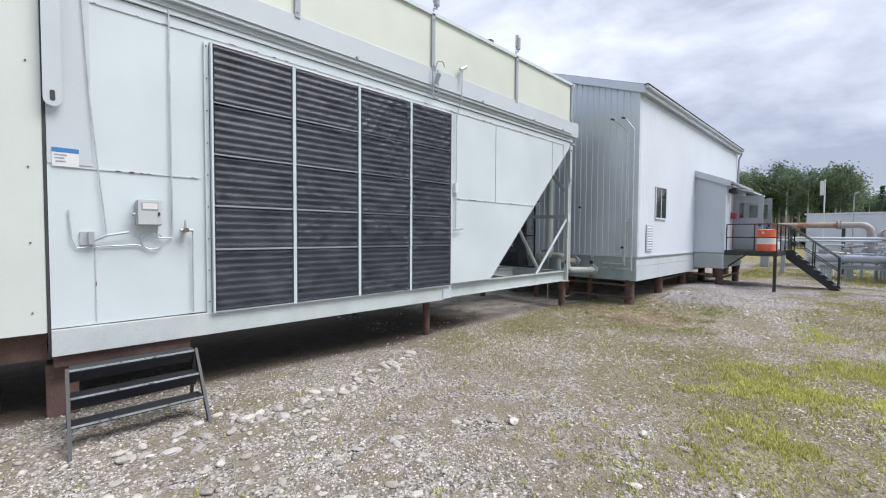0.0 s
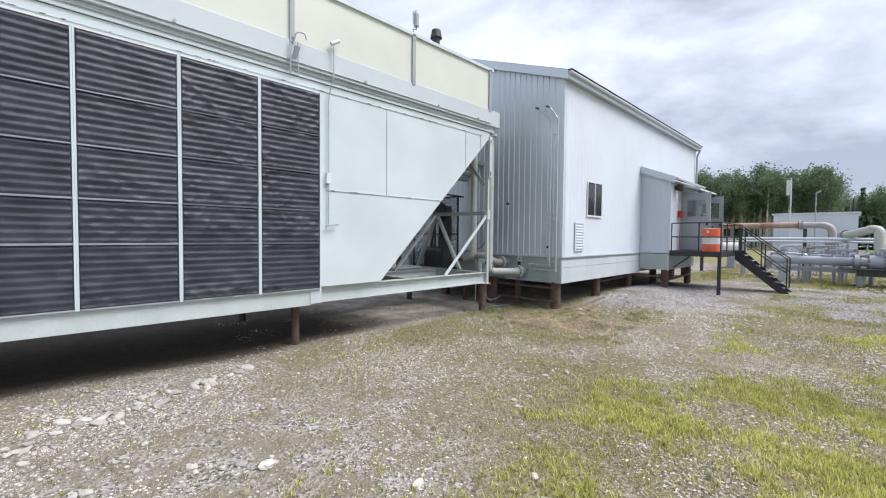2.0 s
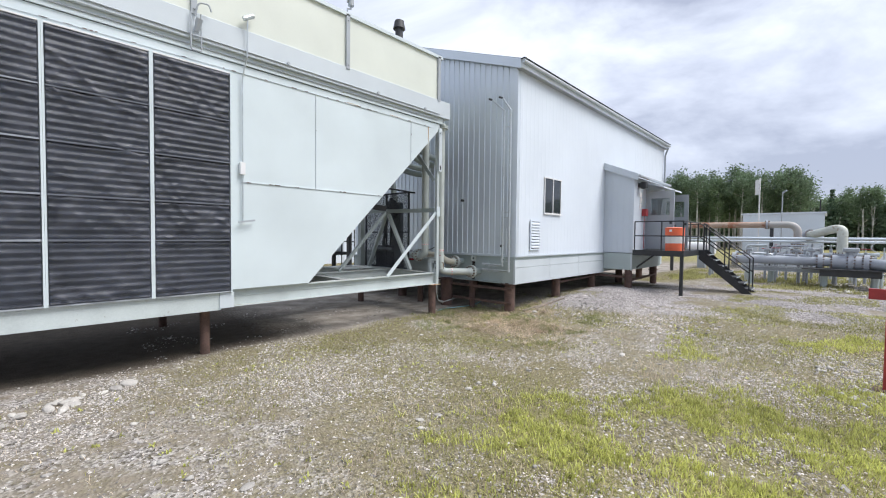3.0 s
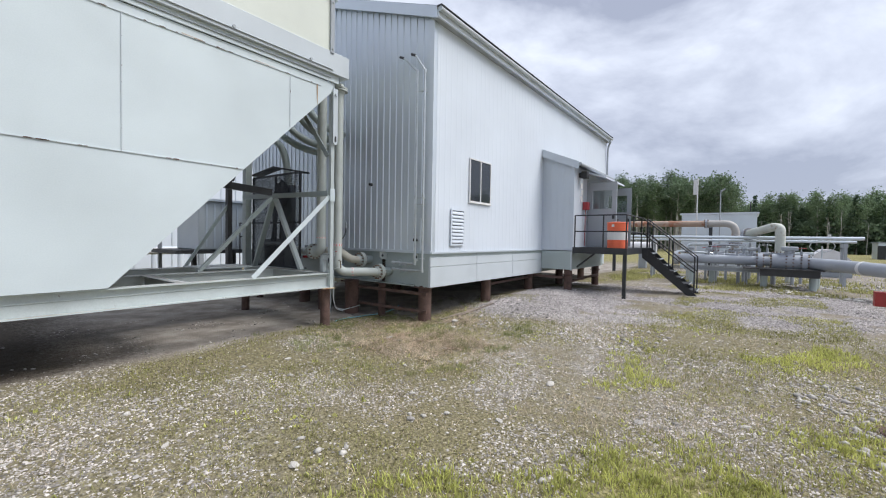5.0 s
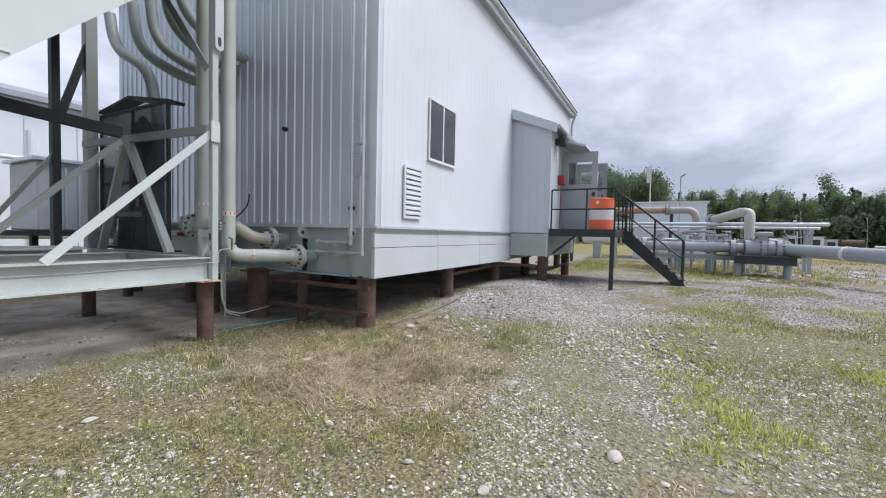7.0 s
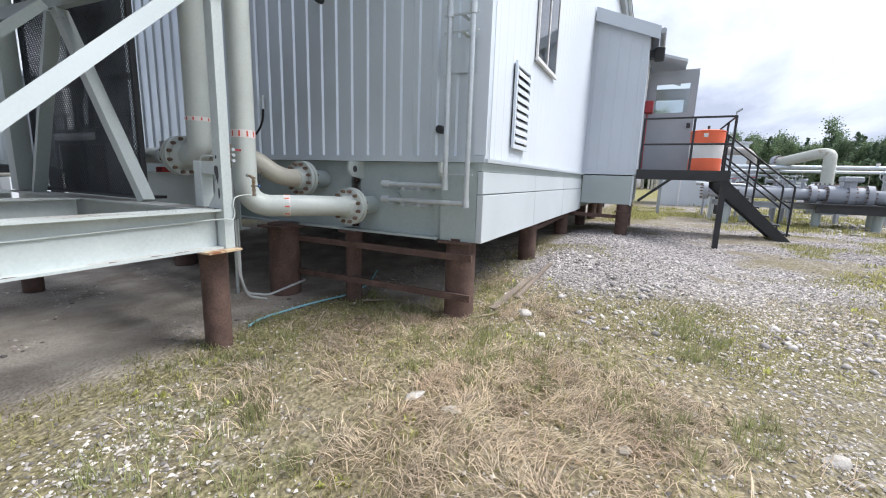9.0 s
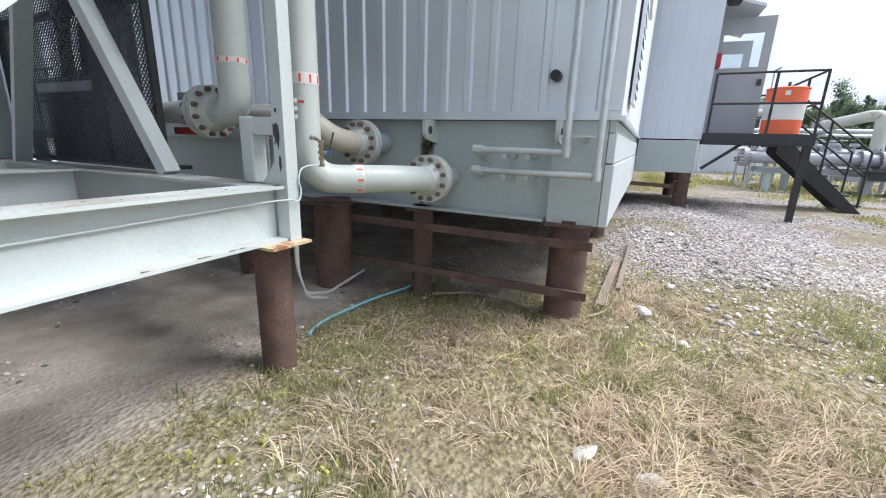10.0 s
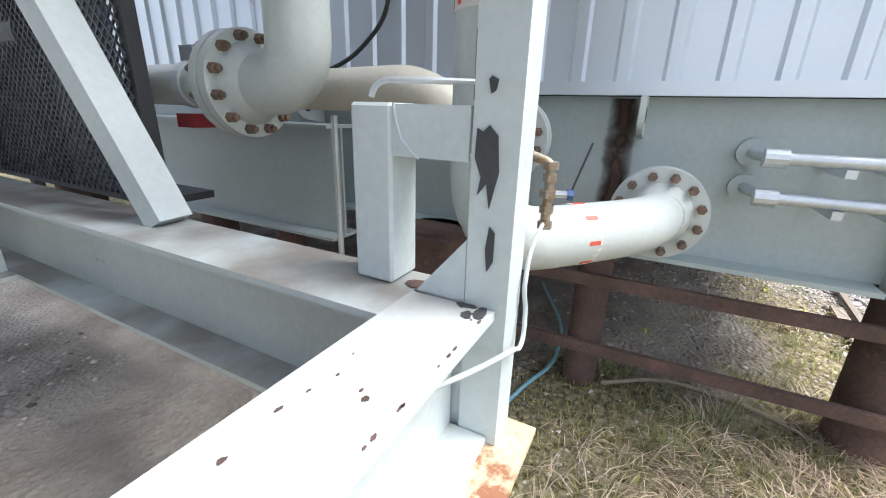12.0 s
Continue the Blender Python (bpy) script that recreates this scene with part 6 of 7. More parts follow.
# other far things
sh = thing("metal_shed", (36.5, 1, 0.2), "pale grey flat-sided metal shed", "shed")
part("wall", box(mesh(), 35.2, 39.0, -0.9, 2.85, 0.15, 3.52), M_SIDING, sh)
part("roof_cap", box(mesh(), 35.1, 39.1, -1.0, 2.95, 3.524, 3.62), M_WHITE, sh)
for y in np.arange(-0.7, 2.8, 0.45):
    part("panel_joint", box(mesh(), 35.18, 35.198, y - 0.02, y + 0.02, 0.2, 3.5), M_SIDING, sh)
ta = thing("white_tank", (33.8, -4.0, 0.2), "low white horizontal tank with sloped ends", "tank")
part("tank_shell", prism(mesh(), [(-4.75, 0.55), (-4.6, 1.0), (-4.2, 1.42), (-3.85, 1.58), (-3.5, 1.57), (-3.25, 1.35), (-3.05, 0.95), (-3.0, 0.55)], "x", 33.2, 34.6), M_WPLAST, ta)
part("tank_saddle", box(mesh(), 33.3, 34.5, -4.6, -3.4, 0.1, 0.446), M_TRIM, ta)
tk = thing("white_tank", (33, 4.2, 0.2), "white rounded tank end beside the pipe rack", "tank")
smooth(part("tank_shell", tube(mesh(), [(33, 5.4, 1.45), (33, 3.9, 1.45)], 0.35, seg=24), M_WPLAST, tk), 40)
part("tank_saddle", box(mesh(), 32.75, 33.25, 4.4, 4.8, 0.1, 1.15), M_TRIM, tk)
for k, (x, y, w, h) in enumerate(((72, -15.0, 1.1, 2.0), (72.2, -16.4, 0.9, 1.7), (74, -13.1, 0.9, 2.1))):
    b = thing("small_outbuilding", (x, y, 0.2), "small pale grey outbuilding with a dark doorway", "shed", "far outbuildings")
    part("wall", box(mesh(), x, x + 3, y - w / 2, y + w / 2, 0.1, h), M_SIDING, b)
    part("roof", box(mesh(), x - 0.1, x + 3.1, y - w / 2 - 0.1, y + w / 2 + 0.1, h + 0.004, h + 0.12), M_ROOF, b)
    part("doorway", box(mesh(), x - 0.03, x - 0.004, y - 0.2, y + 0.5, 0.15, h * 0.85), M_DARK, b)
ot = thing("rusty_tank", (72, -18, 0.3), "rusty horizontal tank on skids", "tank")
smooth(part("tank_shell", cyl(mesh(), (72, -17.0, 1.25), (72, -19.0, 1.25), 0.5, 20), M_RUST, ot), 40)
for y in (-17.4, -18.6):
    part("saddle", box(mesh(), 71.4, 72.6, y - 0.15, y + 0.15, 0.1, 0.9), M_DARK, ot)
lp = thing("white_pipe_fence", (70, -25, 0.3), "long low white pipe along the field edge", "pipe")
part("rail", cyl(mesh(), (71, -19.6, 1.0), (68, -36, 1.0), 0.12, 12), M_WPLAST, lp)
for k in range(5):
    q = Vector((71, -19.6, 0)).lerp(Vector((68, -36, 0)), (k + 0.3) / 5)
    part("stand", box(mesh(), q.x - 0.08, q.x + 0.08, q.y - 0.08, q.y + 0.08, 0.1, 0.88), M_TRIM, lp)
ms = thing("sign_mast", (31, 1.9, 0.2), "thin white mast with a narrow flag board", "mast")
part("pole", cyl(mesh(), (34.6, 2.0, 0.1), (34.6, 2.0, 5.7), 0.035, 10), M_WPLAST, ms)
part("board", box(mesh(), 34.57, 34.63, 2.04, 2.22, 4.7, 5.6), M_WPLAST, ms)
ms = thing("light_mast", (29.6, 0.6, 0.2), "thin grey steel mast with a small lamp arm", "mast")
part("pole", cyl(mesh(), (29.6, 0.6, 0.1), (29.6, 0.6, 4.3), 0.025, 10), M_TRIM, ms)
part("lamp_arm", tube(mesh(), [(29.6, 0.6, 4.3), (29.6, 0.42, 4.42)], 0.04, seg=8), M_TRIM, ms)
ms = thing("dark_mast", (45, -3, 0.2), "thin dark pole near the tree line", "mast")
part("pole", cyl(mesh(), (45, -0.6, 0.1), (45, -0.6, 5.0), 0.045, 10), M_DARK, ms)

# ---- plant behind the cooler ----
wb = thing("white_plant_building", (14, 22, 0.0), "large white metal plant building behind the cooler", "building")
part("wall", box(mesh(), 4, 24, 21.5, 30, 0.2, 5.9), M_WHITE, wb)
part("roof", prism(mesh(), [(21.2, 5.904), (21.2, 6.1), (26, 7.4), (30.3, 6.1), (30.3, 5.904)], "x", 3.8, 24.2), M_ROOF, wb)
for x in np.arange(4.5, 24, 0.75):
    part("panel_joint", box(mesh(), x - 0.02, x + 0.02, 21.47, 21.498, 0.25, 5.85), M_SIDING, wb)
part("plinth", box(mesh(), 4.1, 23.9, 21.6, 29.9, -0.1, 0.196), M_TRIM, wb)
pf = thing("pipe_trestle", (12, 19, 0.2), "white painted steel pipe frame with posts and rails", "pipe frame")
for x in (9.2, 10.6, 11.94, 12.9):
    part("post", cyl(mesh(), (x, 18.9, 0.0), (x, 18.9, 4.4), 0.11, 14), M_WHITE, pf)
for z in (1.2, 3.5):
    part("rail", cyl(mesh(), (8.0, 18.9, z), (13.2, 18.9, z), 0.07, 12), M_WHITE, pf)
part("low_pipe", cyl(mesh(), (7.0, 17.2, 1.15), (14.5, 17.2, 1.15), 0.13, 14), M_WPLAST, pf)
for x in (8, 10.5, 13):
    part("stand", box(mesh(), x - 0.08, x + 0.08, 17.1, 17.3, 0.0, 1.02), M_TRIM, pf)
cb = thing("equipment_cabinet", (12.2, 14.3, 1.2), "pale grey ribbed equipment cabinet on a raised steel frame", "cabinet")
part("body", box(mesh(), 11.5, 13.0, 13.7, 15.4, 1.3, 2.9, bevel=0.03), M_BAND, cb)
part("lid", box(mesh(), 11.4, 13.1, 13.6, 15.5, 2.904, 2.98), M_SIDING, cb)
for x in (11.75, 12.0, 12.25, 12.5, 12.75):
    part("rib", box(mesh(), x - 0.02, x + 0.02, 13.67, 13.698, 1.4, 2.8), M_SIDING, cb)
for x in (11.6, 12.9):
    part("stand", box(mesh(), x - 0.06, x + 0.06, 14.2, 14.35, 0.0, 1.296), M_DARK, cb)
part("base_frame", box(mesh(), 10.8, 13.2, 13.5, 15.6, 1.18, 1.296), M_DARK, cb)
rl2 = thing("walkway_rail", (13.6, 13, 1.2), "dark thin walkway railing beside the cabinet", "railing")
for z in (1.75, 2.2):
    part("rail", tube(mesh(), [(12.6, 12.3, z), (12.6, 13.2, z)], 0.02, seg=8), M_DARK, rl2)
for y in (12.3, 12.75, 13.2):
    part("post", cyl(mesh(), (12.6, y, 0.0), (12.6, y, 2.2), 0.02, 8), M_DARK, rl2)
yp = thing("striped_marker", (10.9, 15.6, 0.5), "black and yellow marker plate on a post", "marker")
part("post", box(mesh(), 11.0, 11.1, 15.55, 15.65, 0.0, 3.0), M_TRIM, yp)
part("plate", box(mesh(), 10.95, 11.3, 15.5, 15.546, 2.45, 2.85), M_BLACK, yp)
part("plate_lower", box(mesh(), 10.95, 11.3, 15.5, 15.546, 2.15, 2.446), mat("dull_yellow", (0.5, 0.33, 0.08), 0.6), yp)

ex = thing("exhaust_stack", (15.3, 12.9, 0.0), "tall dark exhaust stack with a rain cap", "exhaust stack")
smooth(part("stack_pipe", cyl(mesh(), (15.3, 12.9, 0.0), (15.3, 12.9, 11.2), 0.17, 16), M_DARK, ex))
smooth(part("rain_cap", cyl(mesh(), (15.3, 12.9, 11.1), (15.3, 12.9, 11.45), 0.27, 16, 0.2), M_DARK, ex))

# ---- trees ----
M_LEAF = leaf_mat("birch_leaves", (0.21, 0.285, 0.18))
M_LEAF2 = leaf_mat("poplar_leaves", (0.23, 0.31, 0.18))
M_NEEDLE = leaf_mat("spruce_needles", (0.13, 0.19, 0.12))
M_BARK = mat("birch_bark", (0.50, 0.48, 0.45), 0.8, vary=0.3, scale=2, fine=9, bump=0.2)
M_BARKD = mat("spruce_bark", (0.10, 0.08, 0.065), 0.9, vary=0.3, scale=2, fine=9, bump=0.2)


def leaf_mesh(name, pts, size, material, flat=0.6):
    """Many small leaf clumps: two crossed ragged quads at each place."""
    n = len(pts)
    s = RNG.uniform(0.6, 1.3, n)[:, None] * size
    out = []
    for _ in range(2):
        u = RNG.normal(size=(n, 3))
        u /= np.linalg.norm(u, axis=1)[:, None]
        w = RNG.normal(size=(n, 3))
        w -= u * (u * w).sum(1)[:, None]
        w /= np.linalg.norm(w, axis=1)[:, None]
        out.append(np.stack([pts - u * s, pts - w * s * flat, pts + u * s, pts + w * s * flat], 1))
    v = np.concatenate(out)
    me = bpy.data.meshes.new(name)
    k = len(v)
    me.from_pydata(v.reshape(-1, 3).tolist(), [], [(4 * i, 4 * i + 1, 4 * i + 2, 4 * i + 3) for i in range(k)])
    me.materials.append(material)
    return me


def tree(kind, h, at):
    tr = thing(kind, at, {"birch_tree": "slender leafy birch with a pale trunk", "poplar_tree": "tall green poplar with an open crown", "spruce_tree": "dark pointed spruce"}[kind] + " in the forest edge", "tree", "forest edge")
    x, y, z = at
    bm = mesh()
    bend = RNG.uniform(-0.3, 0.3, 2)
    top = (x + bend[0], y + bend[1], z + h * 0.93)
    mid = (x + bend[0] * 0.2, y, z + h * 0.5)
    spruce = kind == "spruce_tree"
    r = 0.011 * h
    cyl(bm, (x, y, z - 0.2), mid, r * 1.3, 7, r * 0.9)
    cyl(bm, mid, top, r * 0.7, 7, r * 0.15)
    pts = []
    if spruce:
        for k in range(26):
            zz = h * (0.08 + 0.9 * k / 26)
            rad = 0.19 * h * (1 - zz / h) ** 0.85 * RNG.uniform(0.75, 1.2) + 0.1
            for j in range(max(3, int(11 * (1 - k / 28)))):
                a = RNG.uniform(0, math.tau)
                for q in np.linspace(0.25, 1, 5):
                    pts.append((x + rad * q * math.cos(a), y + rad * q * math.sin(a), z + zz - 0.22 * rad * q))
        part("trunk", bm, M_BARKD, tr)
        me = leaf_mesh("crown", np.array(pts) + RNG.normal(0, 0.1, (len(pts), 3)), 0.27, M_NEEDLE, 0.45)
    else:
        low = 0.52 if kind == "birch_tree" else 0.42
        for k in range(15):
            f = low + (0.95 - low) * k / 15
            zz = h * f
            a = RNG.uniform(0, math.tau)
            ln = h * (0.13 if kind == "birch_tree" else 0.1) * math.sin(math.pi * min(1, (f - low) / (1.02 - low) * 0.85 + 0.2)) * RNG.uniform(0.7, 1.35)
            tip = Vector((x + ln * math.cos(a), y + ln * math.sin(a), z + zz + ln * 0.55))
            root = Vector((x + bend[0] * f, y + bend[1] * f, z + zz))
            cyl(bm, root, tip, r * 0.28, 5, r * 0.06, cap=False)
            for q in range(4):
                c = root.lerp(tip, 0.35 + 0.22 * q) + Vector(RNG.normal(0, 0.14, 3))
                m = RNG.normal(0, 1, (24, 3)) * np.array([0.45, 0.45, 0.5])
                pts.extend((np.array(c) + m).tolist())
        part("trunk", bm, M_BARK, tr)
        me = leaf_mesh("crown", np.array(pts), 0.135, M_LEAF if kind == "birch_tree" else M_LEAF2)
    ob = new("crown", me)
    ob.parent = tr
    ob.matrix_parent_inverse = Matrix.Translation(-Vector(at))
    tagged(ob, "", "", "", "stuff")
    return tr


protos = [tree(k, h, (106 + 1.5 * i, 60 + 3 * i, 0.2)) for i, (k, h) in enumerate((("birch_tree", 11.0), ("birch_tree", 12.5), ("poplar_tree", 10.5), ("poplar_tree", 9.5), ("spruce_tree", 12.0), ("spruce_tree", 9.5), ("birch_tree", 10.0), ("poplar_tree", 11.5)))]
TR = random.Random(11)
# a nearer tall stand of birch and poplar
for k in range(46):
    y = 2.0 + 20 * TR.random()
    x = 88 + 7 * TR.random()
    s3 = TR.uniform(0.98, 1.2)
    o = copy_thing(protos[TR.choice((0, 1, 7, 1))], pose(x, y, 0.2, 0, 0, TR.uniform(0, 360)))
    o.scale = (s3, s3, s3)
# the long forest edge
for k in range(400):
    a = radians(-44 + 62 * ((k + TR.random()) / 400))
    d = 100 + 26 * TR.random() ** 1.3 - (20 if a < radians(-24) else 0)
    row = TR.random()
    src = protos[4] if row < 0.2 else protos[5] if row < 0.52 else protos[2] if row < 0.62 else protos[3] if row < 0.76 else protos[6] if row < 0.87 else protos[7]
    s3 = TR.uniform(0.88, 1.06) + (0.25 if TR.random() < 0.05 else 0)
    o = copy_thing(src, pose(6 + d * math.cos(a), d * math.sin(a), 0.2, 0, 0, TR.uniform(0, 360)))
    o.scale = (s3, s3, s3 * 0.97)
snag = thing("bare_birch", (99, 40, 0.2), "bare pale birch trunk before the forest", "tree", "bare birches")
part("trunk", cyl(mesh(), (99, 40, 0.0), (99.1, 40.1, 8.2), 0.085, 7, 0.03), M_BARK, snag)
for q in range(5):
    part("branch", cyl(mesh(), (99.05, 40.05, 3.5 + q), (99.05 + 0.6 * math.cos(q * 2.1), 40.05 + 0.6 * math.sin(q * 2.1), 4.3 + q), 0.03, 5, 0.01), M_BARK, snag)
for k in range(42):
    a = radians(-40 + 56 * TR.random())
    d = 96 + 3 * TR.random() - (20 if a < radians(-24) else 0)
    sc = TR.uniform(0.6, 1.05)
    o = copy_thing(snag, pose(6 + d * math.cos(a), d * math.sin(a), 0.2, TR.uniform(-3, 3), TR.uniform(-3, 3), TR.uniform(0, 360)))
    o.scale = (sc, sc, sc)
# undergrowth at the foot of the forest
n = 70000
ang = np.radians(RNG.uniform(-46, 22, n))
dist = RNG.uniform(99, 128, n) - np.where(ang < math.radians(-24), 20, 0)
up = RNG.random(n) ** 0.9 * (5.6 + 3.2 * ramp01(dist, 104, 118) + 1.5 * (lattice(ang * 100, dist * 0.1, 1.5, 91) - 0.5)) + 0.3
far = leaf_mesh("undergrowth", np.stack([6 + dist * np.cos(ang), dist * np.sin(ang), up], 1), 0.4, M_LEAF, 0.6)
tagged(new("undergrowth", far), "dense dark green undergrowth below the forest trees", "undergrowth", kind="stuff")

# ---- ground cover ----
M_GRASS = leaf_mat("green_grass", (0.53, 0.54, 0.18), 0.45)
M_DULL = leaf_mat("dull_grass", (0.37, 0.36, 0.15), 0.5)
M_TUFT = leaf_mat("soft_grass", (0.30, 0.32, 0.15), 0.35)
M_STRAW = leaf_mat("dry_straw", (0.55, 0.46, 0.35), 0.6)
M_PEB = mat("pale_pebble", (0.42, 0.39, 0.36), 0.85, vary=0.15, scale=8, fine=80, bump=0.2, random=0.7, spec=0.2)
M_PAD = mat("grey_brown_gravel", (0.45, 0.42, 0.405), 0.9, vary=0.2, scale=0.8, fine=80, bump=0.2, random=0.6, spec=0.15)
M_STONE = mat("pale_stone", (0.47, 0.445, 0.41), 0.85, vary=0.15, scale=9, fine=70, bump=0.4, random=0.3, spec=0.2)


def open_yard(x, y):
    return ramp01(6.5 - y, 0, 0.3)


x, y = scatter(420000, -2, 16, -4, 6.6, lambda x, y: (0.14 + 0.86 * ramp01(lattice(x, y, 0.9, 51) + 0.25 * lattice(x, y, 0.25, 52), 0.45, 0.85)) * (1 - 0.45 * straw(x, y)) * (1 - 0.6 * lush(x, y)) * (1 - 0.7 * ramp01(x, 6.0, 8.5) * ramp01(y, 1.5, 3.5) * ramp01(lattice(x, y, 1.1, 53), 0.15, 0.5)) * open_yard(x, y))
stones("small_gravel", x, y, 0.006, 0.019, 0.7, M_PEB, "scattered small pale pebbles in the yard", "gravel", simple=True)
x, y = scatter(120000, 12.6, 24, -3.5, 4.8, lambda x, y: pad(x, y) * (0.25 + 0.75 * np.exp(-((x - 15.5) / 3.2) ** 2)))
stones("gravel_pad", x, y, 0.007, 0.021, 0.75, M_PAD, "loose grey-brown gravel spread beside the building", "gravel")
x, y = scatter(9000, -2, 13, -3.5, 6.0, lambda x, y: 0.05 + 0.9 * ramp01(4 - x, -1.5, 2.5) * ramp01(y, 1.0, 3.5))
stones("coarse_gravel", x, y, 0.014, 0.045, 0.6, M_STONE, "coarse pale gravel near the steps", "gravel")
x, y = scatter(2200, 12.6, 18, 0.5, 4.7, lambda x, y: np.exp(-((x - 14.2) / 2.2) ** 2) * ramp01(lattice(x, y, 0.7, 84), 0.3, 0.8))
stones("heap_rocks", x, y, 0.016, 0.045, 0.75, M_PAD, "broken grey rocks on the gravel heap", "rock")
x, y = scatter(2600, 5, 12, 6.4, 9.5, lambda x, y: ramp01(lattice(x, y, 0.5, 81), 0.5, 0.7))
stones("loose_grit", x, y, 0.008, 0.03, 0.6, M_PEB, "loose grit on bare earth under the cooler", "gravel")
x, y = scatter(9000, 14.5, 21.5, -2.2, 1.0, lambda x, y: ramp01(lattice(x, y, 0.9, 82), 0.45, 0.75) * 0.8)
blades("pad_grass", x, y, 0.02, 0.06, 0.012, 0.95, M_DULL, "thin yellowish grass on the gravel pad", bunch=4, spread=0.05)
x, y = scatter(13000, 20.5, 31, -4, 4.5, lambda x, y: 0.7 * ramp01(x, 21.5, 23.5) * ramp01(lattice(x, y, 1.2, 83), 0.45, 0.7))
blades("yard_grass", x, y, 0.05, 0.15, 0.015, 0.9, M_DULL, "green grass under the pipeline", bunch=5, spread=0.08)
x, y = scatter(3500, 20, 30, -9, -1, lambda x, y: 0.8 * ramp01(lattice(x, y, 1.5, 61), 0.4, 0.7))
stones("broken_rock", x, y, 0.04, 0.13, 0.5, M_STONE, "broken grey rock beside the pipeline", "rock")
x, y = scatter(1300, 10.5, 13.5, -4, -1, lambda x, y: np.exp(-((x - 11.6) / 1.2) ** 2 - ((y + 1.9) / 1.0) ** 2))
stones("post_rubble", x, y, 0.015, 0.06, 0.6, M_STONE, "pale rubble round the marker post", "rock")

SB = []
for k in range(5):
    bm = mesh()
    bmesh.ops.create_icosphere(bm, subdivisions=2, radius=1)
    for v in bm.verts:
        q = v.co.copy()
        v.co *= 1 + 0.35 * noise.noise(q * 1.3 + Vector((k * 7, 0, 0)))
        v.co.x *= 1.25
        v.co.z *= 0.5
        v.co = Vector((round(c * 4) / 4 * 0.35 + c * 0.65 for c in v.co))
    me = bpy.data.meshes.new("stone")
    bm.to_mesh(me)
    bm.free()
    me.materials.append(M_STONE)
    SB.append(me)
SR = random.Random(3)
spots = []
for k in range(75):
    t = SR.random()
    spots.append((0.2 + 4.1 * t + SR.gauss(0, 0.1), 4.75 + 0.75 * t - 0.35 * math.sin(t * 3.1) + SR.gauss(0, 0.13), SR.uniform(0.03, 0.075)))
for k in range(55):
    spots.append((SR.uniform(0.0, 2.6), SR.uniform(2.4, 4.6), SR.uniform(0.022, 0.055)))
for k in range(55):
    spots.append((SR.uniform(2.5, 13), SR.uniform(-1.5, 5.0), SR.uniform(0.02, 0.055)))
for q in ((3.72, 2.73, 0.07), (3.55, 2.9, 0.055), (2.1, 3.4, 0.05), (2.45, 3.3, 0.045), (4.74, 2.21, 0.05), (4.5, 1.6, 0.06), (12.7, 4.35, 0.09), (12.3, 4.1, 0.05), (7.6, 2.3, 0.05), (9.1, 1.9, 0.04), (3.5, 1.3, 0.05), (4.0, 1.5, 0.04), (10.6, 1.4, 0.055), (4.5, 5.55, 0.09), (4.35, 5.45, 0.07)):
    spots.append(q)
for x, y, r in spots:
    if y > 6.0:
        continue
    o = new("stone", SR.choice(SB))
    o.matrix_basis = pose(x, y, float(ground_z(x, y)) + r * 0.2, SR.uniform(-12, 12), SR.uniform(-12, 12), SR.uniform(0, 360)) @ Matrix.Diagonal((r, r * SR.uniform(0.6, 1), r * SR.uniform(0.7, 1.1), 1))
    tagged(o, "pale angular stone lying on the gravel", "stone", "loose pale stones")

x, y = scatter(90000, 0, 15, -5, 3.2, lambda x, y: lush(x, y) * (0.22 + 0.78 * ramp01(lattice(x, y, 0.3, 71) + 0.4 * lattice(x, y, 1.1, 72), 0.5, 0.85)))
blades("green_grass", x, y, 0.03, 0.085, 0.010, 0.9, M_GRASS, "patchy bright green grass and weeds", bunch=6, spread=0.022)
x, y = scatter(14000, 0, 16, -5, 6.2, lambda x, y: (0.10 + 0.6 * lush(x, y)) * ramp01(lattice(x, y, 0.45, 73), 0.5, 0.8) * (1 - 0.7 * pad(x, y)))
keep = RNG.random(len(x)) > 0.92 * bare(x, y)
x, y = x[keep], y[keep]
blades("weeds", x, y, 0.02, 0.055, 0.02, 0.95, M_GRASS, "small broad-leaved green weeds", "weed", bunch=6, spread=0.02)
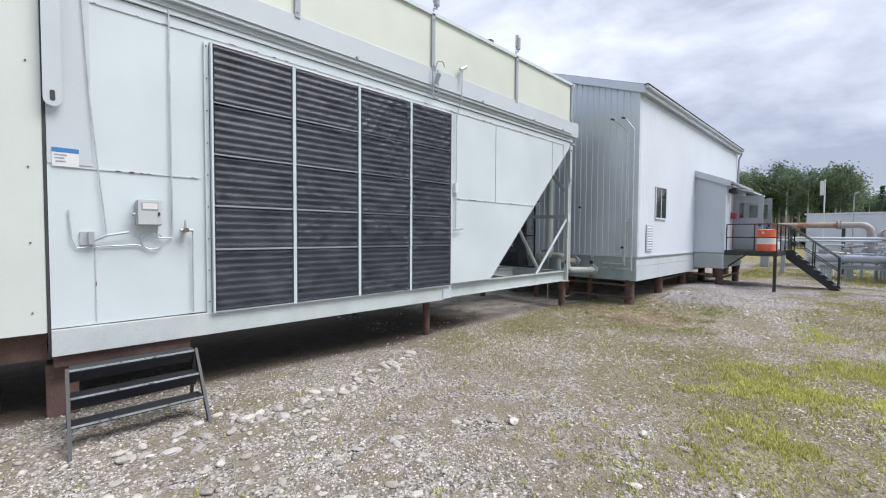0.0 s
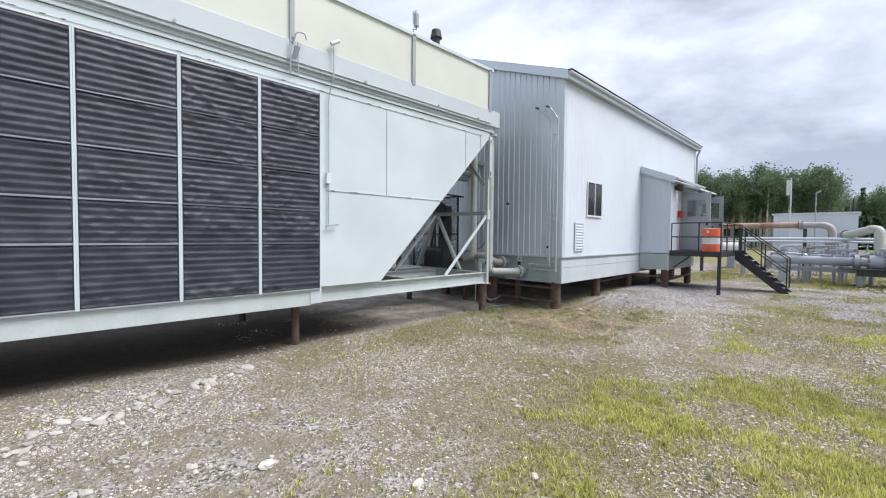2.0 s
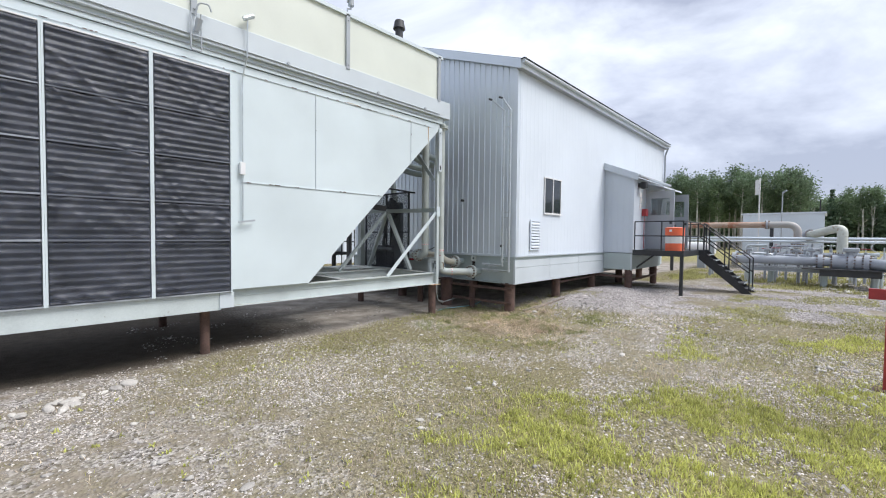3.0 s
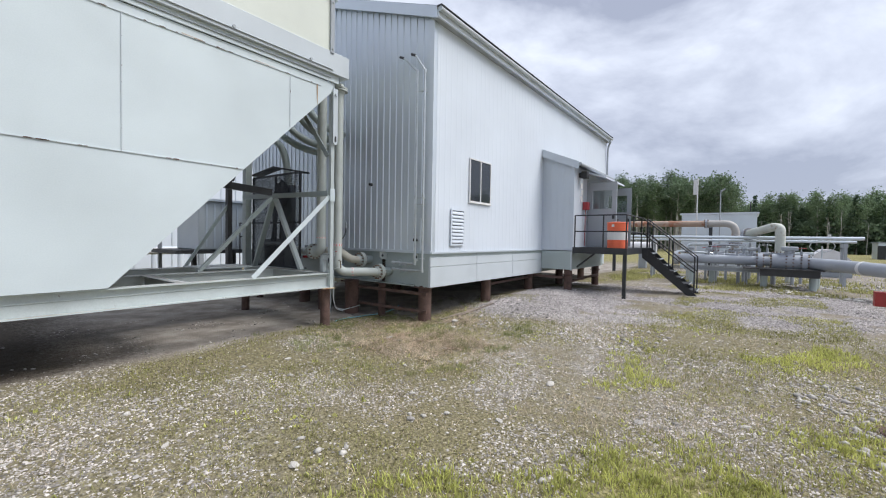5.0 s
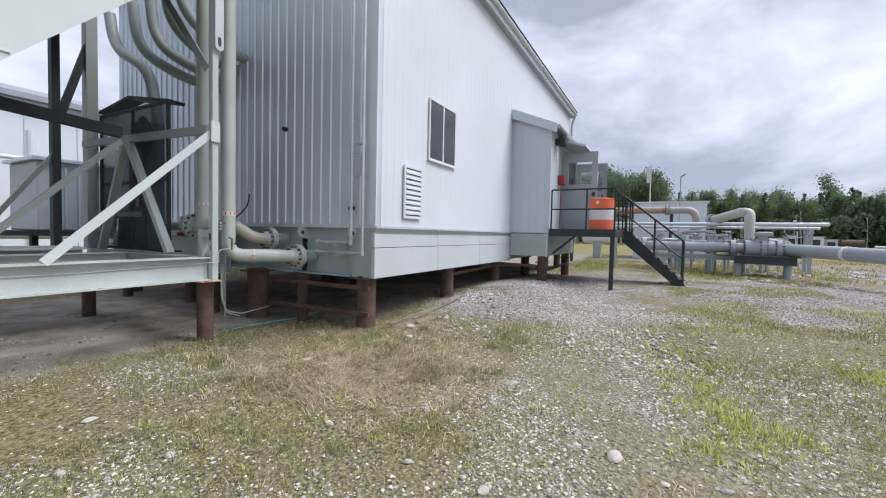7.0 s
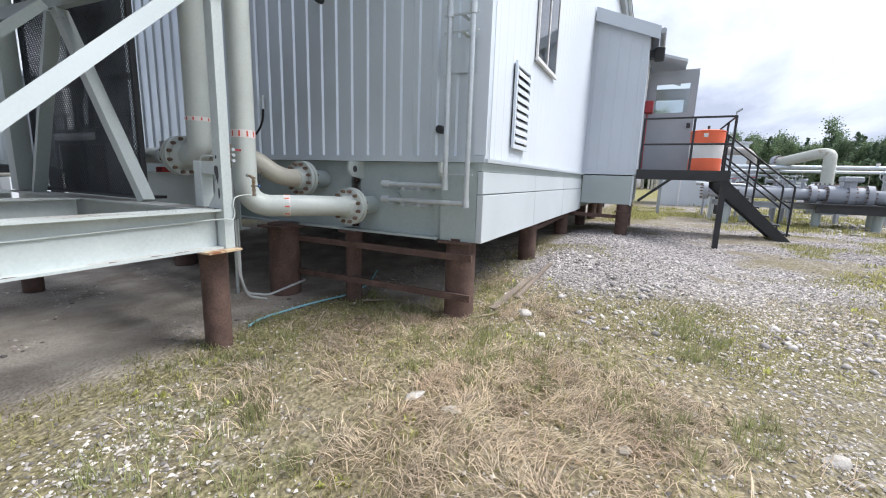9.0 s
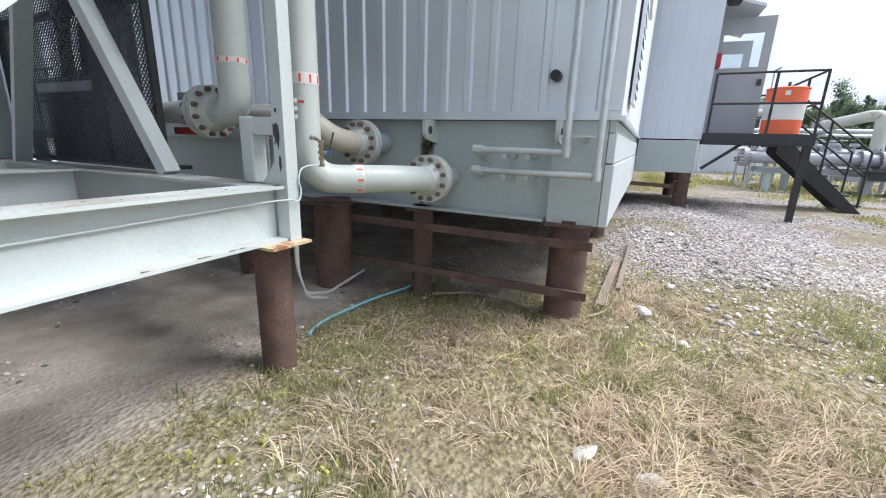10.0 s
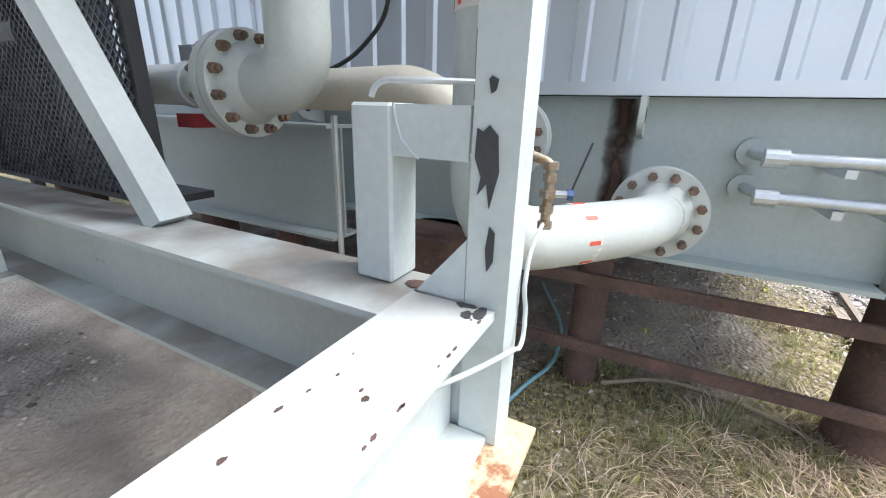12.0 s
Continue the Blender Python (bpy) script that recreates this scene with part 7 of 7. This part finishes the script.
x, y = scatter(64000, -1, 16, -4, 6.5, lambda x, y: (0.14 + 0.8 * ramp01(x, 1.5, 7)) * ramp01(lattice(x, y, 1.3, 74) + 0.3 * lattice(x, y, 0.3, 78), 0.4, 0.9) * (1 - pad(x, y)))
keep = RNG.random(len(x)) > 0.92 * bare(x, y)
x, y = x[keep], y[keep]
blades("thin_grass", x, y, 0.02, 0.06, 0.006, 0.95, M_DULL, "thin dull green grass in the gravel", bunch=4, spread=0.03)
x, y = scatter(13000, 7.5, 14.2, 2.3, 6.4, lambda x, y: 0.85 * straw(x, y) * ramp01(x + 0.5 * (4 - y), 9.0, 11.0) * ramp01(0.65 * lattice(x, y, 0.55, 79) + 0.35 * lattice(x, y, 0.16, 80), 0.32, 0.62))
keep = RNG.random(len(x)) > 0.92 * bare(x, y)
x, y = x[keep], y[keep]
blades("dead_straw", x, y, 0.05, 0.18, 0.0055, 1.0, M_STRAW, "matted dead straw-coloured grass", bunch=8, spread=0.03, least=0.93, comb=0.8)
x, y = scatter(30000, 0, 15, -4, 5.5, lambda x, y: (0.12 + 0.8 * ramp01(lattice(x, y, 0.8, 75), 0.4, 0.8)) * (0.35 + 0.65 * ramp01(3.5 - y, 0, 2)) * (1 - pad(x, y)))
blades("dry_stems", x, y, 0.03, 0.1, 0.004, 1.0, M_STRAW, "short dry grass stems", bunch=3, spread=0.03, least=0.6)
x, y = scatter(900, 9.5, 15, 2.6, 6.5, lambda x, y: ramp01(lattice(x, y, 0.6, 76), 0.45, 0.8) * (1 - pad(x, y)))
keep = RNG.random(len(x)) > 0.92 * bare(x, y)
x, y = x[keep], y[keep]
blades("grass_tufts", x, y, 0.04, 0.105, 0.0045, 0.8, M_TUFT, "soft green grass tufts near the piles", bunch=34, spread=0.04)
x, y = scatter(26000, 15, 60, -40, 1.5, lambda x, y: ramp01(np.hypot(x - 10, y), 13, 17) * (1 - pad(x, y)) * ramp01(lattice(x, y, 2.0, 77), 0.25, 0.6))
blades("field_grass", x, y, 0.06, 0.2, 0.03, 0.8, M_DULL, "rough grass in the field", bunch=3, spread=0.1)
